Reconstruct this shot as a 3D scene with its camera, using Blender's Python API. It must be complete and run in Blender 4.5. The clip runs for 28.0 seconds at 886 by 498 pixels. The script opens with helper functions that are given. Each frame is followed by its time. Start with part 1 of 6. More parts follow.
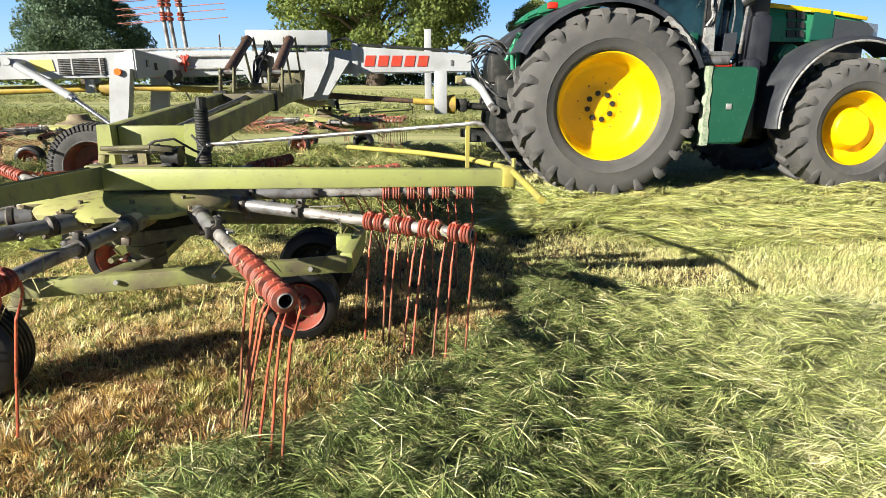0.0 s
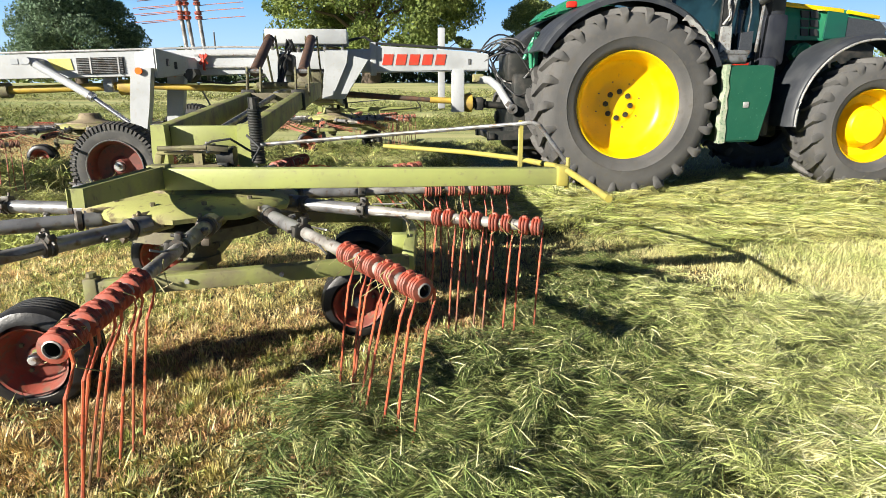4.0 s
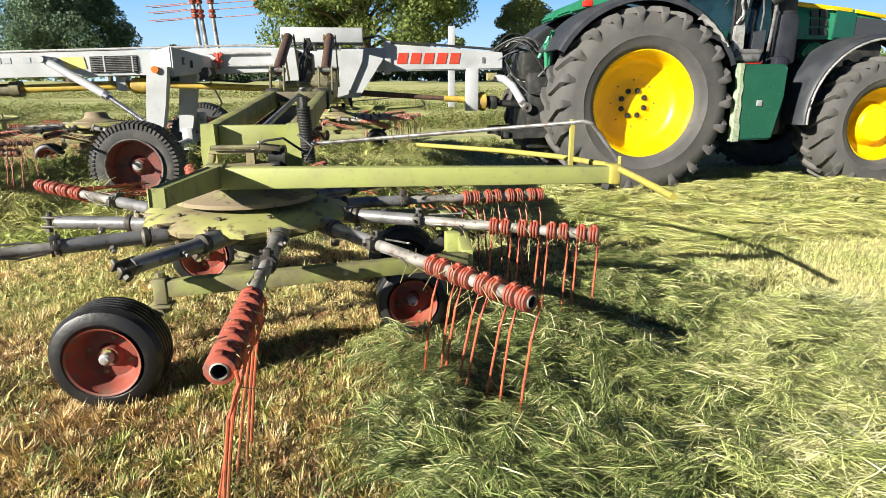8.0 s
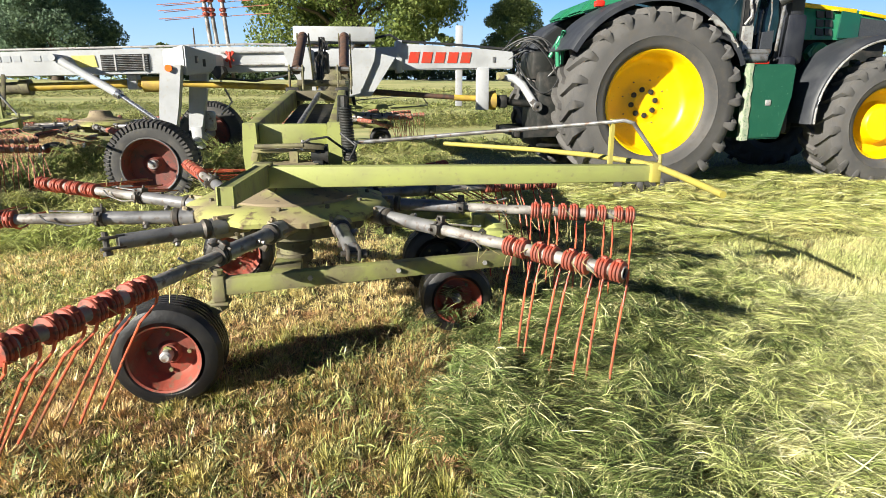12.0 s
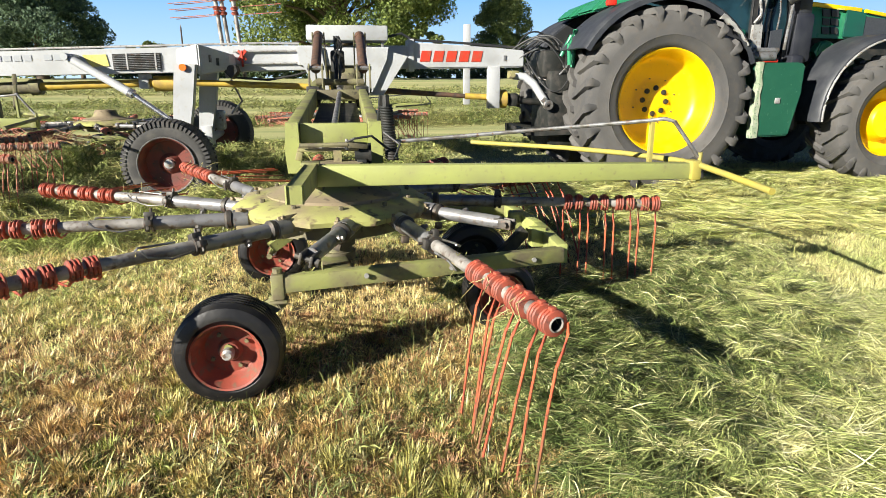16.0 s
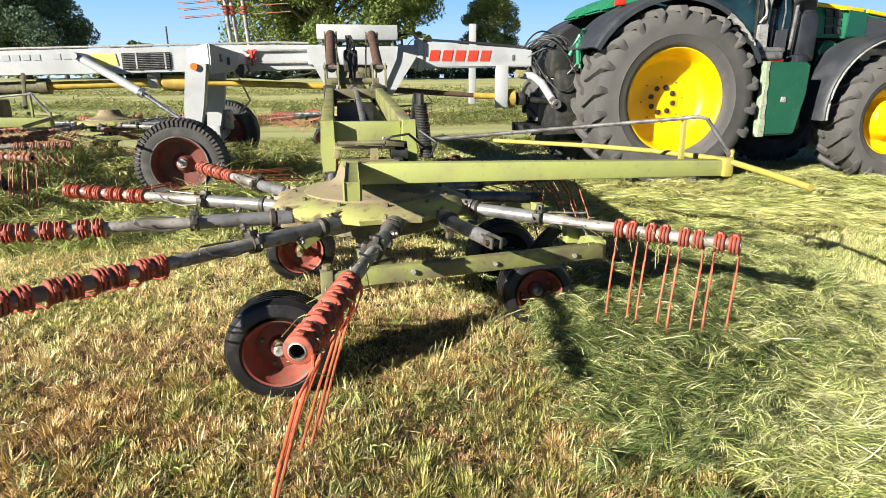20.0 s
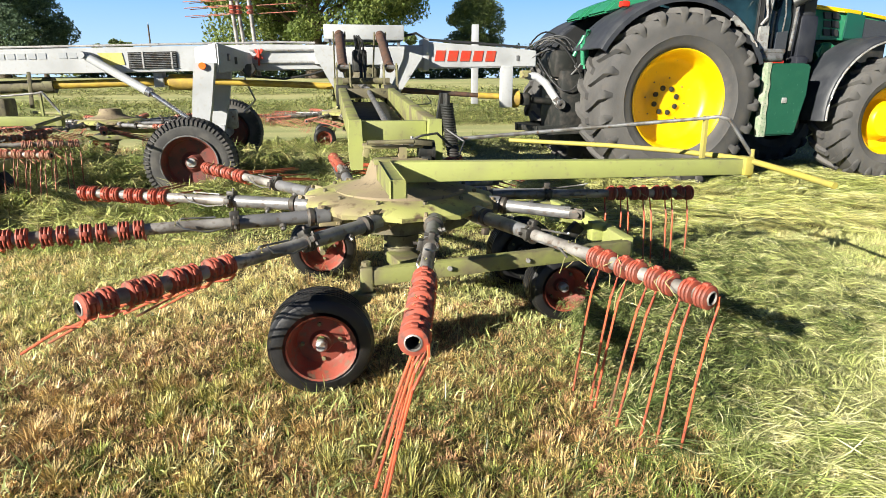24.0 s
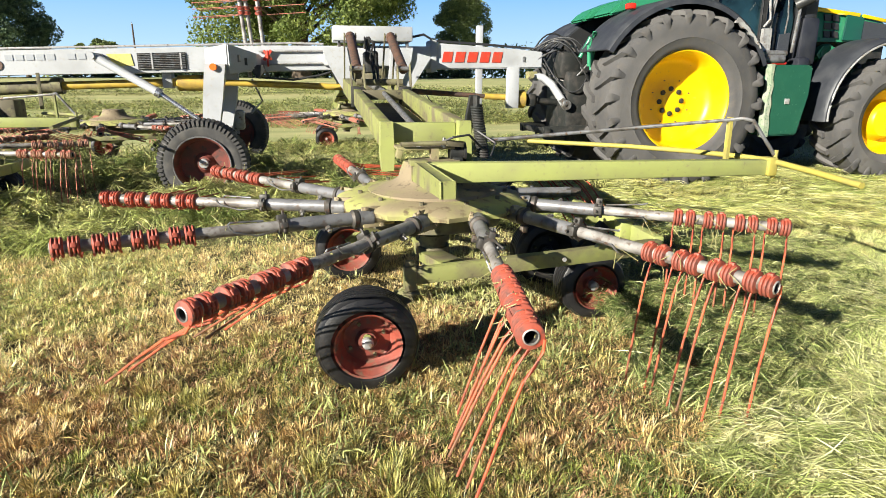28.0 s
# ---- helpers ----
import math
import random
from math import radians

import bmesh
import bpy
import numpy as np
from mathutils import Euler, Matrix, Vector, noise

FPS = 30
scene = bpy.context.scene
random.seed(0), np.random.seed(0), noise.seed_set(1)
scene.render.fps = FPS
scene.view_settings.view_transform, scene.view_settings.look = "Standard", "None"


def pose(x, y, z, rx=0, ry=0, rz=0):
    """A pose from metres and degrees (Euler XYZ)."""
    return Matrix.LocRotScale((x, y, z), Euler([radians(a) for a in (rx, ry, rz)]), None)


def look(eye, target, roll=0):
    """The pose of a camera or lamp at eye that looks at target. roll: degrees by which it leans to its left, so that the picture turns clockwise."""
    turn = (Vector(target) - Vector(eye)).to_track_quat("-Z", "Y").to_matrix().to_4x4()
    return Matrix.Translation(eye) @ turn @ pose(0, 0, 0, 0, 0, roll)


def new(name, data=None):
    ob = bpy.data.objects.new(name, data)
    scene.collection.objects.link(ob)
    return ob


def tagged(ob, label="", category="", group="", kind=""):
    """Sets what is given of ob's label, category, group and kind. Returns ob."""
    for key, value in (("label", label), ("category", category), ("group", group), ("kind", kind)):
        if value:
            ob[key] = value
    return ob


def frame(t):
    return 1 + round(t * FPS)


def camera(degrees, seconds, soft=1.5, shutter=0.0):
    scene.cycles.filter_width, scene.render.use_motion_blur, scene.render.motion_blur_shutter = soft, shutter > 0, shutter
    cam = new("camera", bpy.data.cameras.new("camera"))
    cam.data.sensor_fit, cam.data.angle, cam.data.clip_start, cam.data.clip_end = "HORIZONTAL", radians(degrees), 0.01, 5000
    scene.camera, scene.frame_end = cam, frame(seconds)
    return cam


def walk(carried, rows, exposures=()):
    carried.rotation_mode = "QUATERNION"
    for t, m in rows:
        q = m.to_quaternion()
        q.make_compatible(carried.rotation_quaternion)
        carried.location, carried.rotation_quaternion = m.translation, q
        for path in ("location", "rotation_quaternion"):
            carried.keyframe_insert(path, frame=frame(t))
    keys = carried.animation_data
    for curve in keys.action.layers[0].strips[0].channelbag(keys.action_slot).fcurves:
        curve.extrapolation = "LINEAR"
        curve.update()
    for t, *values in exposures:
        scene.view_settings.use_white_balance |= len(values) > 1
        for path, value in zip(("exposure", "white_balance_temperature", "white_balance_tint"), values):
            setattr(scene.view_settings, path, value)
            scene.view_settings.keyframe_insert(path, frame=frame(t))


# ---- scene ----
cam = camera(72.09, 28.0, soft=0.85)
walk(cam, [
    (0, pose(-2.300, -6.522, 1.116, 75.46, 0, -5.42) @ pose(0, 0, 0, 0, 0, -0.12)),
    (2, pose(-2.307, -6.528, 1.131, 75.33, 0, -5.62) @ pose(0, 0, 0, 0, 0, -0.18)),
    (3.5, pose(-2.308, -6.533, 1.128, 75.27, 0, -5.73) @ pose(0, 0, 0, 0, 0, -0.18)),
    (5.5, pose(-2.308, -6.532, 1.130, 75.16, 0, -6.06) @ pose(0, 0, 0, 0, 0, -0.17)),
    (8, pose(-2.304, -6.525, 1.134, 75.08, 0, -6.45) @ pose(0, 0, 0, 0, 0, -0.19)),
    (10, pose(-2.301, -6.528, 1.132, 74.97, 0, -6.95) @ pose(0, 0, 0, 0, 0, -0.12)),
    (12.5, pose(-2.298, -6.526, 1.138, 74.98, 0, -7.51) @ pose(0, 0, 0, 0, 0, -0.08)),
    (14.5, pose(-2.310, -6.520, 1.139, 74.90, 0, -7.97) @ pose(0, 0, 0, 0, 0, -0.12)),
    (17, pose(-2.358, -6.517, 1.142, 74.81, 0, -8.60) @ pose(0, 0, 0, 0, 0, -0.20)),
    (19, pose(-2.391, -6.507, 1.134, 74.83, 0, -9.16) @ pose(0, 0, 0, 0, 0, -0.19)),
    (21.5, pose(-2.413, -6.511, 1.136, 74.81, 0, -9.99) @ pose(0, 0, 0, 0, 0, -0.19)),
    (23.5, pose(-2.409, -6.511, 1.135, 74.82, 0, -10.69) @ pose(0, 0, 0, 0, 0, -0.07)),
    (25, pose(-2.405, -6.511, 1.139, 74.83, 0, -11.15) @ pose(0, 0, 0, 0, 0, 0.03)),
    (28, pose(-2.395, -6.509, 1.147, 74.82, 0, -12.01) @ pose(0, 0, 0, 0, 0, 0.00)),
])

# ---- sky and sun ----
SUN_FROM = Vector((-2.17, -1.36, 1.0)).normalized()
world = bpy.data.worlds.new("sky")
scene.world = world
world.use_nodes = True
wn = world.node_tree.nodes
sky = wn.new("ShaderNodeTexSky")
sky.sky_type = "NISHITA"
sky.sun_disc = False
sky.sun_elevation = math.asin(SUN_FROM.z)
sky.sun_rotation = math.atan2(SUN_FROM.x, SUN_FROM.y) % (2 * math.pi)
sky.air_density, sky.dust_density, sky.ozone_density = 0.25, 0.0, 3.0
wn["Background"].inputs["Strength"].default_value = 0.05
world.node_tree.links.new(sky.outputs[0], wn["Background"].inputs["Color"])
sun = new("sun", bpy.data.lights.new("sun", "SUN"))
sun.data.energy, sun.data.angle, sun.data.color = 5.0, radians(0.55), (1.0, 0.947, 0.835)
sun.matrix_world = look(SUN_FROM * 30, (0, 0, 0))
scene.view_settings.exposure = 1.30


# ---- materials ----
def material(name, base, rough=0.5, metal=0.0, second=None, mix_scale=6.0, mix_from=0.45, mix_to=0.65,
             third=None, third_scale=40.0, bump=0.15, bump_scale=60.0, third_from=0.58, third_to=0.68, island=0.0,
             sheen_rough=0.0, translucent=0.0):
    """A painted, rubber or plant surface: base colour, a second one in blotches, a third one in small spots, fine relief."""
    m = bpy.data.materials.new(name)
    m.use_nodes = True
    t = m.node_tree
    n, link = t.nodes, t.links.new
    bsdf = n["Principled BSDF"]
    pos = n.new("ShaderNodeTexCoord").outputs["Object"]

    def noise_at(scale, detail=4.0):
        k = n.new("ShaderNodeTexNoise")
        k.inputs["Scale"].default_value, k.inputs["Detail"].default_value = scale, detail
        link(pos, k.inputs["Vector"])
        return k.outputs["Fac"]

    def ramp(fac, lo, hi):
        r = n.new("ShaderNodeMapRange")
        r.inputs["From Min"].default_value, r.inputs["From Max"].default_value = lo, hi
        link(fac, r.inputs["Value"])
        return r.outputs["Result"]

    def mixed(a, b, fac):
        k = n.new("ShaderNodeMix")
        k.data_type = "RGBA"
        link(fac, k.inputs["Factor"])
        for socket, value in ((k.inputs["A"], a), (k.inputs["B"], b)):
            if isinstance(value, tuple):
                socket.default_value = (*value, 1)
            else:
                link(value, socket)
        return k.outputs["Result"]

    colour = base
    if second:
        colour = mixed(colour, second, ramp(noise_at(mix_scale), mix_from, mix_to))
    if third:
        colour = mixed(colour, third, ramp(noise_at(third_scale), third_from, third_to))
    if island:
        geo = n.new("ShaderNodeNewGeometry")
        hsv = n.new("ShaderNodeHueSaturation")
        r = n.new("ShaderNodeMapRange")
        r.inputs["To Min"].default_value, r.inputs["To Max"].default_value = 1 - island, 1 + island
        link(geo.outputs["Random Per Island"], r.inputs["Value"])
        link(r.outputs["Result"], hsv.inputs["Value"])
        if isinstance(colour, tuple):
            hsv.inputs["Color"].default_value = (*colour, 1)
        else:
            link(colour, hsv.inputs["Color"])
        colour = hsv.outputs["Color"]
    if isinstance(colour, tuple):
        bsdf.inputs["Base Color"].default_value = (*colour, 1)
    else:
        link(colour, bsdf.inputs["Base Color"])
    bsdf.inputs["Metallic"].default_value = metal
    rr = n.new("ShaderNodeMapRange")
    rr.inputs["To Min"].default_value, rr.inputs["To Max"].default_value = max(0.05, rough - 0.12), min(1, rough + 0.12)
    link(noise_at(mix_scale * 2.3), rr.inputs["Value"])
    link(rr.outputs["Result"], bsdf.inputs["Roughness"])
    if bump:
        b = n.new("ShaderNodeBump")
        b.inputs["Strength"].default_value, b.inputs["Distance"].default_value = bump, 0.004
        link(noise_at(bump_scale), b.inputs["Height"])
        link(b.outputs["Normal"], bsdf.inputs["Normal"])
    if translucent:
        tr = n.new("ShaderNodeBsdfTranslucent")
        if isinstance(colour, tuple):
            tr.inputs["Color"].default_value = (*colour, 1)
        else:
            link(colour, tr.inputs["Color"])
        ms = n.new("ShaderNodeMixShader")
        ms.inputs[0].default_value = translucent
        link(bsdf.outputs[0], ms.inputs[1])
        link(tr.outputs[0], ms.inputs[2])
        link(ms.outputs[0], n["Material Output"].inputs["Surface"])
    return m


LIME = material("faded_lime_paint", (0.305, 0.335, 0.105), 0.5, 0, (0.25, 0.26, 0.105), 5, 0.4, 0.7, (0.22, 0.20, 0.10), 40, third_from=0.60, third_to=0.80, bump=0.15)
LIME_DIRTY = material("dusty_lime_paint", (0.225, 0.24, 0.075), 0.65, 0, (0.15, 0.13, 0.075), 7, 0.42, 0.62, (0.10, 0.08, 0.05), 30, third_from=0.6, third_to=0.75, bump=0.3)
GRIME = material("grimy_machinery", (0.12, 0.105, 0.065), 0.75, 0.1, (0.19, 0.18, 0.09), 8, 0.45, 0.62, (0.05, 0.045, 0.035), 24, bump=0.4)
DUST = material("dusty_steel_cover", (0.22, 0.175, 0.11), 0.85, 0, (0.25, 0.25, 0.09), 5, 0.48, 0.66, (0.11, 0.085, 0.06), 28, bump=0.35)
YELLOW_ROD = material("yellow_lime_paint", (0.37, 0.315, 0.065), 0.5, 0, (0.28, 0.25, 0.08), 9, 0.45, 0.7, (0.2, 0.15, 0.07), 35, third_from=0.66, third_to=0.78)
WHITE = material("chalky_white_paint", (0.41, 0.425, 0.44), 0.55, 0, (0.315, 0.325, 0.33), 3, 0.45, 0.72, (0.36, 0.34, 0.30), 34, third_from=0.56, third_to=0.80)
GREY = material("worn_steel", (0.24, 0.245, 0.25), 0.45, 0.5, (0.13, 0.12, 0.105), 14, 0.45, 0.62, (0.16, 0.10, 0.07), 45, bump=0.25)
ARM_DUST = material("dusty_arm_steel", (0.24, 0.24, 0.245), 0.40, 0.4, (0.11, 0.11, 0.115), 9, 0.42, 0.64, (0.13, 0.095, 0.07), 30, third_from=0.56, third_to=0.72, bump=0.25)
GREY_PALE = material("pale_galvanised_steel", (0.42, 0.42, 0.41), 0.45, 0.35, (0.27, 0.26, 0.25), 12, 0.45, 0.65, (0.2, 0.14, 0.1), 40)
ARM_STEEL = material("scuffed_arm_steel", (0.35, 0.335, 0.31), 0.5, 0.2, (0.16, 0.145, 0.13), 9, 0.42, 0.62, (0.11, 0.075, 0.055), 34, third_from=0.55, third_to=0.7, bump=0.25)
BLACKENED = material("blackened_clamp_steel", (0.06, 0.056, 0.05), 0.55, 0.3, (0.11, 0.09, 0.07), 12, 0.45, 0.62, (0.10, 0.06, 0.045), 40, bump=0.3)
ORANGE = material("orange_red_tine_paint", (0.56, 0.115, 0.048), 0.5, 0, (0.36, 0.065, 0.034), 16, 0.45, 0.65, (0.13, 0.05, 0.035), 60, bump=0.2)
def worn_towards_tip(mat, worn):
    """Tines whose paint has rubbed off from the tip upwards, on some more than on others."""
    t = mat.node_tree
    socket = t.nodes["Principled BSDF"].inputs["Base Color"]
    was = socket.links[0].from_socket
    xyz, span, less, mix = t.nodes.new("ShaderNodeSeparateXYZ"), t.nodes.new("ShaderNodeMapRange"), t.nodes.new("ShaderNodeMath"), t.nodes.new("ShaderNodeMix")
    t.links.new(t.nodes.new("ShaderNodeTexCoord").outputs["Object"], xyz.inputs[0])
    span.inputs["From Min"].default_value, span.inputs["From Max"].default_value = -0.16, -0.46
    t.links.new(xyz.outputs["Z"], span.inputs["Value"])
    less.operation = "MULTIPLY"
    t.links.new(span.outputs["Result"], less.inputs[0])
    t.links.new(t.nodes.new("ShaderNodeObjectInfo").outputs["Random"], less.inputs[1])
    mix.data_type = "RGBA"
    mix.inputs["B"].default_value = (*worn, 1)
    t.links.new(less.outputs[0], mix.inputs["Factor"])
    t.links.new(was, mix.inputs["A"])
    t.links.new(mix.outputs["Result"], socket)


worn_towards_tip(ORANGE, (0.13, 0.085, 0.045))
COIL = material("dull_red_coil_paint", (0.37, 0.070, 0.038), 0.58, 0, (0.22, 0.066, 0.045), 14, 0.45, 0.62, (0.09, 0.045, 0.035), 50, third_from=0.54, third_to=0.7, bump=0.25)
RED_RIM = material("dull_red_rim_paint", (0.27, 0.055, 0.033), 0.6, 0, (0.17, 0.048, 0.034), 9, 0.42, 0.62, (0.15, 0.085, 0.055), 30, third_from=0.52, third_to=0.66, bump=0.3)
DARK_RIM = material("grimy_dark_red_rim", (0.17, 0.042, 0.03), 0.6, 0, (0.10, 0.04, 0.03), 9, 0.45, 0.62, (0.06, 0.04, 0.035), 30, bump=0.3)
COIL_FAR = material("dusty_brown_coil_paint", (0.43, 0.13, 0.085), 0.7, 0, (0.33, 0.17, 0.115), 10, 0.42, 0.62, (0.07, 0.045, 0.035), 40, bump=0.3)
RUST = material("rusty_ram_paint", (0.115, 0.062, 0.04), 0.6, 0.1, (0.065, 0.045, 0.036), 18, 0.45, 0.6, bump=0.4)
BLACK = material("black_plastic", (0.022, 0.023, 0.024), 0.45, 0, (0.05, 0.048, 0.044), 6, 0.5, 0.75)
FENDER = material("dusty_black_plastic", (0.029, 0.032, 0.039), 0.48, 0, (0.054, 0.057, 0.063), 5, 0.45, 0.7)
TYRE = material("black_tyre_rubber", (0.008, 0.008, 0.009), 0.42, 0, (0.020, 0.019, 0.018), 9, 0.45, 0.65, bump=0.3)
TYRE_DUSTY = material("dusty_tyre_rubber", (0.064, 0.063, 0.063), 0.85, 0, (0.108, 0.103, 0.097), 2.4, 0.38, 0.70, (0.085, 0.078, 0.07), 16, third_from=0.5, third_to=0.7, bump=0.35)
TYRE_GREY = material("grey_tyre_rubber", (0.048, 0.047, 0.046), 0.7, 0, (0.085, 0.08, 0.073), 8, 0.45, 0.65, bump=0.35)
YELLOW = material("yellow_wheel_paint", (0.82, 0.53, 0.0), 0.38, 0, (0.72, 0.45, 0.01), 5, 0.5, 0.8, (0.55, 0.35, 0.04), 30, third_from=0.66, third_to=0.74, bump=0.08)
GREEN = material("tractor_green_paint", (0.028, 0.21, 0.105), 0.32, 0, (0.035, 0.18, 0.09), 5, 0.5, 0.75, bump=0.06)
GREEN_WORN = material("scuffed_green_panel", (0.009, 0.078, 0.045), 0.45, 0, (0.014, 0.09, 0.052), 7, 0.5, 0.75, (0.08, 0.16, 0.11), 30, third_from=0.64, third_to=0.74, bump=0.15)
# opaque panes: the dim cab behind them is painted as dark mottling
GLASS_DARK = material("tinted_cab_glass", (0.014, 0.042, 0.055), 0.05, 0.0, (0.006, 0.016, 0.02), 2.6, 0.42, 0.58, bump=0)
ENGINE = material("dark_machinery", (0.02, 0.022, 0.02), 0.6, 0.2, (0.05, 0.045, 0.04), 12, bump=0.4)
RED_GLOSS = material("red_lamp_plastic", (0.62, 0.03, 0.015), 0.3)
AMBER = material("orange_reflector", (0.85, 0.16, 0.02), 0.25)
PLATE_LIME = material("dusty_lime_plate", (0.345, 0.35, 0.115), 0.65, 0, (0.25, 0.205, 0.12), 4, 0.44, 0.62, (0.13, 0.095, 0.055), 22, third_from=0.56, third_to=0.70, bump=0.3)
GRILLE = material("grey_mesh_grille", (0.048, 0.053, 0.064), 0.55, 0.1, (0.038, 0.043, 0.052), 60, 0.45, 0.55, bump=0.3, bump_scale=220)
GREEN_DARK = material("dark_green_panel", (0.008, 0.075, 0.052), 0.35, 0, (0.012, 0.06, 0.05), 4)
CASING = material("blue_black_casing", (0.014, 0.016, 0.023), 0.5, 0, (0.026, 0.028, 0.035), 6, 0.45, 0.7)
WISP = material("caught_grass", (0.30, 0.29, 0.11), 0.6, 0, (0.42, 0.34, 0.17), 20, bump=0)
SCRAPED = material("scraped_pale_green_paint", (0.25, 0.31, 0.21), 0.6, 0, (0.36, 0.38, 0.29), 14, 0.42, 0.6, (0.10, 0.17, 0.11), 40, bump=0.25)
LETTER = material("red_lettering_paint", (0.50, 0.04, 0.018), 0.5, 0, (0.40, 0.06, 0.03), 20)
LETTER_GREY = material("grey_lettering_paint", (0.33, 0.35, 0.37), 0.5)
DRIVE_YELLOW = material("yellow_guard_plastic", (0.50, 0.34, 0.05), 0.5, 0, (0.28, 0.19, 0.06), 6, 0.45, 0.65)
CHROME = material("bright_steel_rod", (0.62, 0.62, 0.62), 0.25, 0.9)
STICKER = material("yellow_sticker", (0.64, 0.55, 0.16), 0.5, 0, (0.5, 0.45, 0.12), 30)
SOIL = material("straw_coloured_soil", (0.115, 0.082, 0.042), 0.95, 0, (0.085, 0.075, 0.03), 1.3, 0.4, 0.62, (0.045, 0.034, 0.02), 14, third_from=0.46, third_to=0.66, bump=0.9, bump_scale=35)
# the unraked distance shows as pale mown stubble rather than bare soil
_t = SOIL.node_tree
_socket = _t.nodes["Principled BSDF"].inputs["Base Color"]
_was = _socket.links[0].from_socket
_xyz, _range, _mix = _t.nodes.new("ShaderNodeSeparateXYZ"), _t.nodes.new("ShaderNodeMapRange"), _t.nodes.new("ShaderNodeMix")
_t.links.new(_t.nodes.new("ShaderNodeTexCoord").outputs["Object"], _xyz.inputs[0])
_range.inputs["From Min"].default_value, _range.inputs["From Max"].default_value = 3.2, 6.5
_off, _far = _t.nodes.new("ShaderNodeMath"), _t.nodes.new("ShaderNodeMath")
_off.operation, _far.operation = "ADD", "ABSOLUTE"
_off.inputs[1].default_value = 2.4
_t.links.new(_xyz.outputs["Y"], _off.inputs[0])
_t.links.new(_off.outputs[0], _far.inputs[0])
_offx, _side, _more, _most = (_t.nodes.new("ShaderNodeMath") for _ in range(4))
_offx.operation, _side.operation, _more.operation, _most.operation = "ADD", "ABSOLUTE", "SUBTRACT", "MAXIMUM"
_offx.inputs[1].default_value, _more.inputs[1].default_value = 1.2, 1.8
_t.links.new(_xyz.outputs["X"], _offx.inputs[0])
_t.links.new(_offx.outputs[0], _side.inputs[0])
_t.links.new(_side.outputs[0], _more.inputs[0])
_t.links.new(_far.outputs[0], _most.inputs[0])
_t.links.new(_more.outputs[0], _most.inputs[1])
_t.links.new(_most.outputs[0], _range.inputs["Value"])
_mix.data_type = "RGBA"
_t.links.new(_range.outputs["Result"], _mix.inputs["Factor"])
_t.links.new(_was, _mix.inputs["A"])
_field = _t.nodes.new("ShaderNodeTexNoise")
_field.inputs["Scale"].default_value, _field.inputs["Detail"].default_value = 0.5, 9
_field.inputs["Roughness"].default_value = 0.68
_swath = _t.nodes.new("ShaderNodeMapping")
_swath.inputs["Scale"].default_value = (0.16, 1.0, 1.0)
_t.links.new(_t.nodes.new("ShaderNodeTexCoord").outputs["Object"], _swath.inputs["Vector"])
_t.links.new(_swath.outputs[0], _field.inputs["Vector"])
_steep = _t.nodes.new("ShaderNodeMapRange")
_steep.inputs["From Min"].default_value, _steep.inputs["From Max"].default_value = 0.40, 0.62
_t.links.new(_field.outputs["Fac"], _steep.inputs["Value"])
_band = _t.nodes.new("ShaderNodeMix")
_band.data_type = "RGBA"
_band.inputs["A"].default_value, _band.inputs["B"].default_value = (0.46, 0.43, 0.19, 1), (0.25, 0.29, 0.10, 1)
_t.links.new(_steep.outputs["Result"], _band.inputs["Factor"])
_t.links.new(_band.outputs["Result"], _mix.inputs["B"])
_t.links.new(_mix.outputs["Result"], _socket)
BARK = material("oak_bark", (0.09, 0.065, 0.045), 0.9, 0, (0.05, 0.04, 0.03), 8, bump=0.6, bump_scale=12)


# ---- mesh helpers ----
def box(bm, x0, x1, y0, y1, z0, z1, bevel=0.0):
    made = bmesh.ops.create_cube(bm, size=1.0)["verts"]
    for v in made:
        v.co = Vector(((x0 + x1) / 2 + v.co.x * (x1 - x0), (y0 + y1) / 2 + v.co.y * (y1 - y0), (z0 + z1) / 2 + v.co.z * (z1 - z0)))
    if bevel:
        edges = {e for v in made for e in v.link_edges}
        bmesh.ops.bevel(bm, geom=list(edges), offset=bevel, segments=2, affect="EDGES", profile=0.5)
    return bm


def aim(p, q, up=(0, 0, 1)):
    """Axes at p: x along p-q, z as near to up as may be."""
    x = (Vector(q) - Vector(p)).normalized()
    u = Vector(up)
    if abs(x.dot(u)) > 0.98:
        u = Vector((1, 0, 0))
    y = u.cross(x).normalized()
    z = x.cross(y)
    return Matrix(((x.x, y.x, z.x, p[0]), (x.y, y.y, z.y, p[1]), (x.z, y.z, z.z, p[2]), (0, 0, 0, 1)))


def rail(bm, p, q, w, h, bevel=0.006, h2=None):
    """A box-section beam from p to q, w wide, h high at p and h2 at q."""
    m = aim(p, q)
    length = (Vector(q) - Vector(p)).length
    made = bmesh.ops.create_cube(bm, size=1.0)["verts"]
    for v in made:
        k = h if v.co.x < 0 or h2 is None else h2
        v.co = m @ Vector(((v.co.x + 0.5) * length, v.co.y * w, v.co.z * k))
    if bevel:
        bmesh.ops.bevel(bm, geom=list({e for v in made for e in v.link_edges}), offset=bevel, segments=2, affect="EDGES", profile=0.5)
    return bm


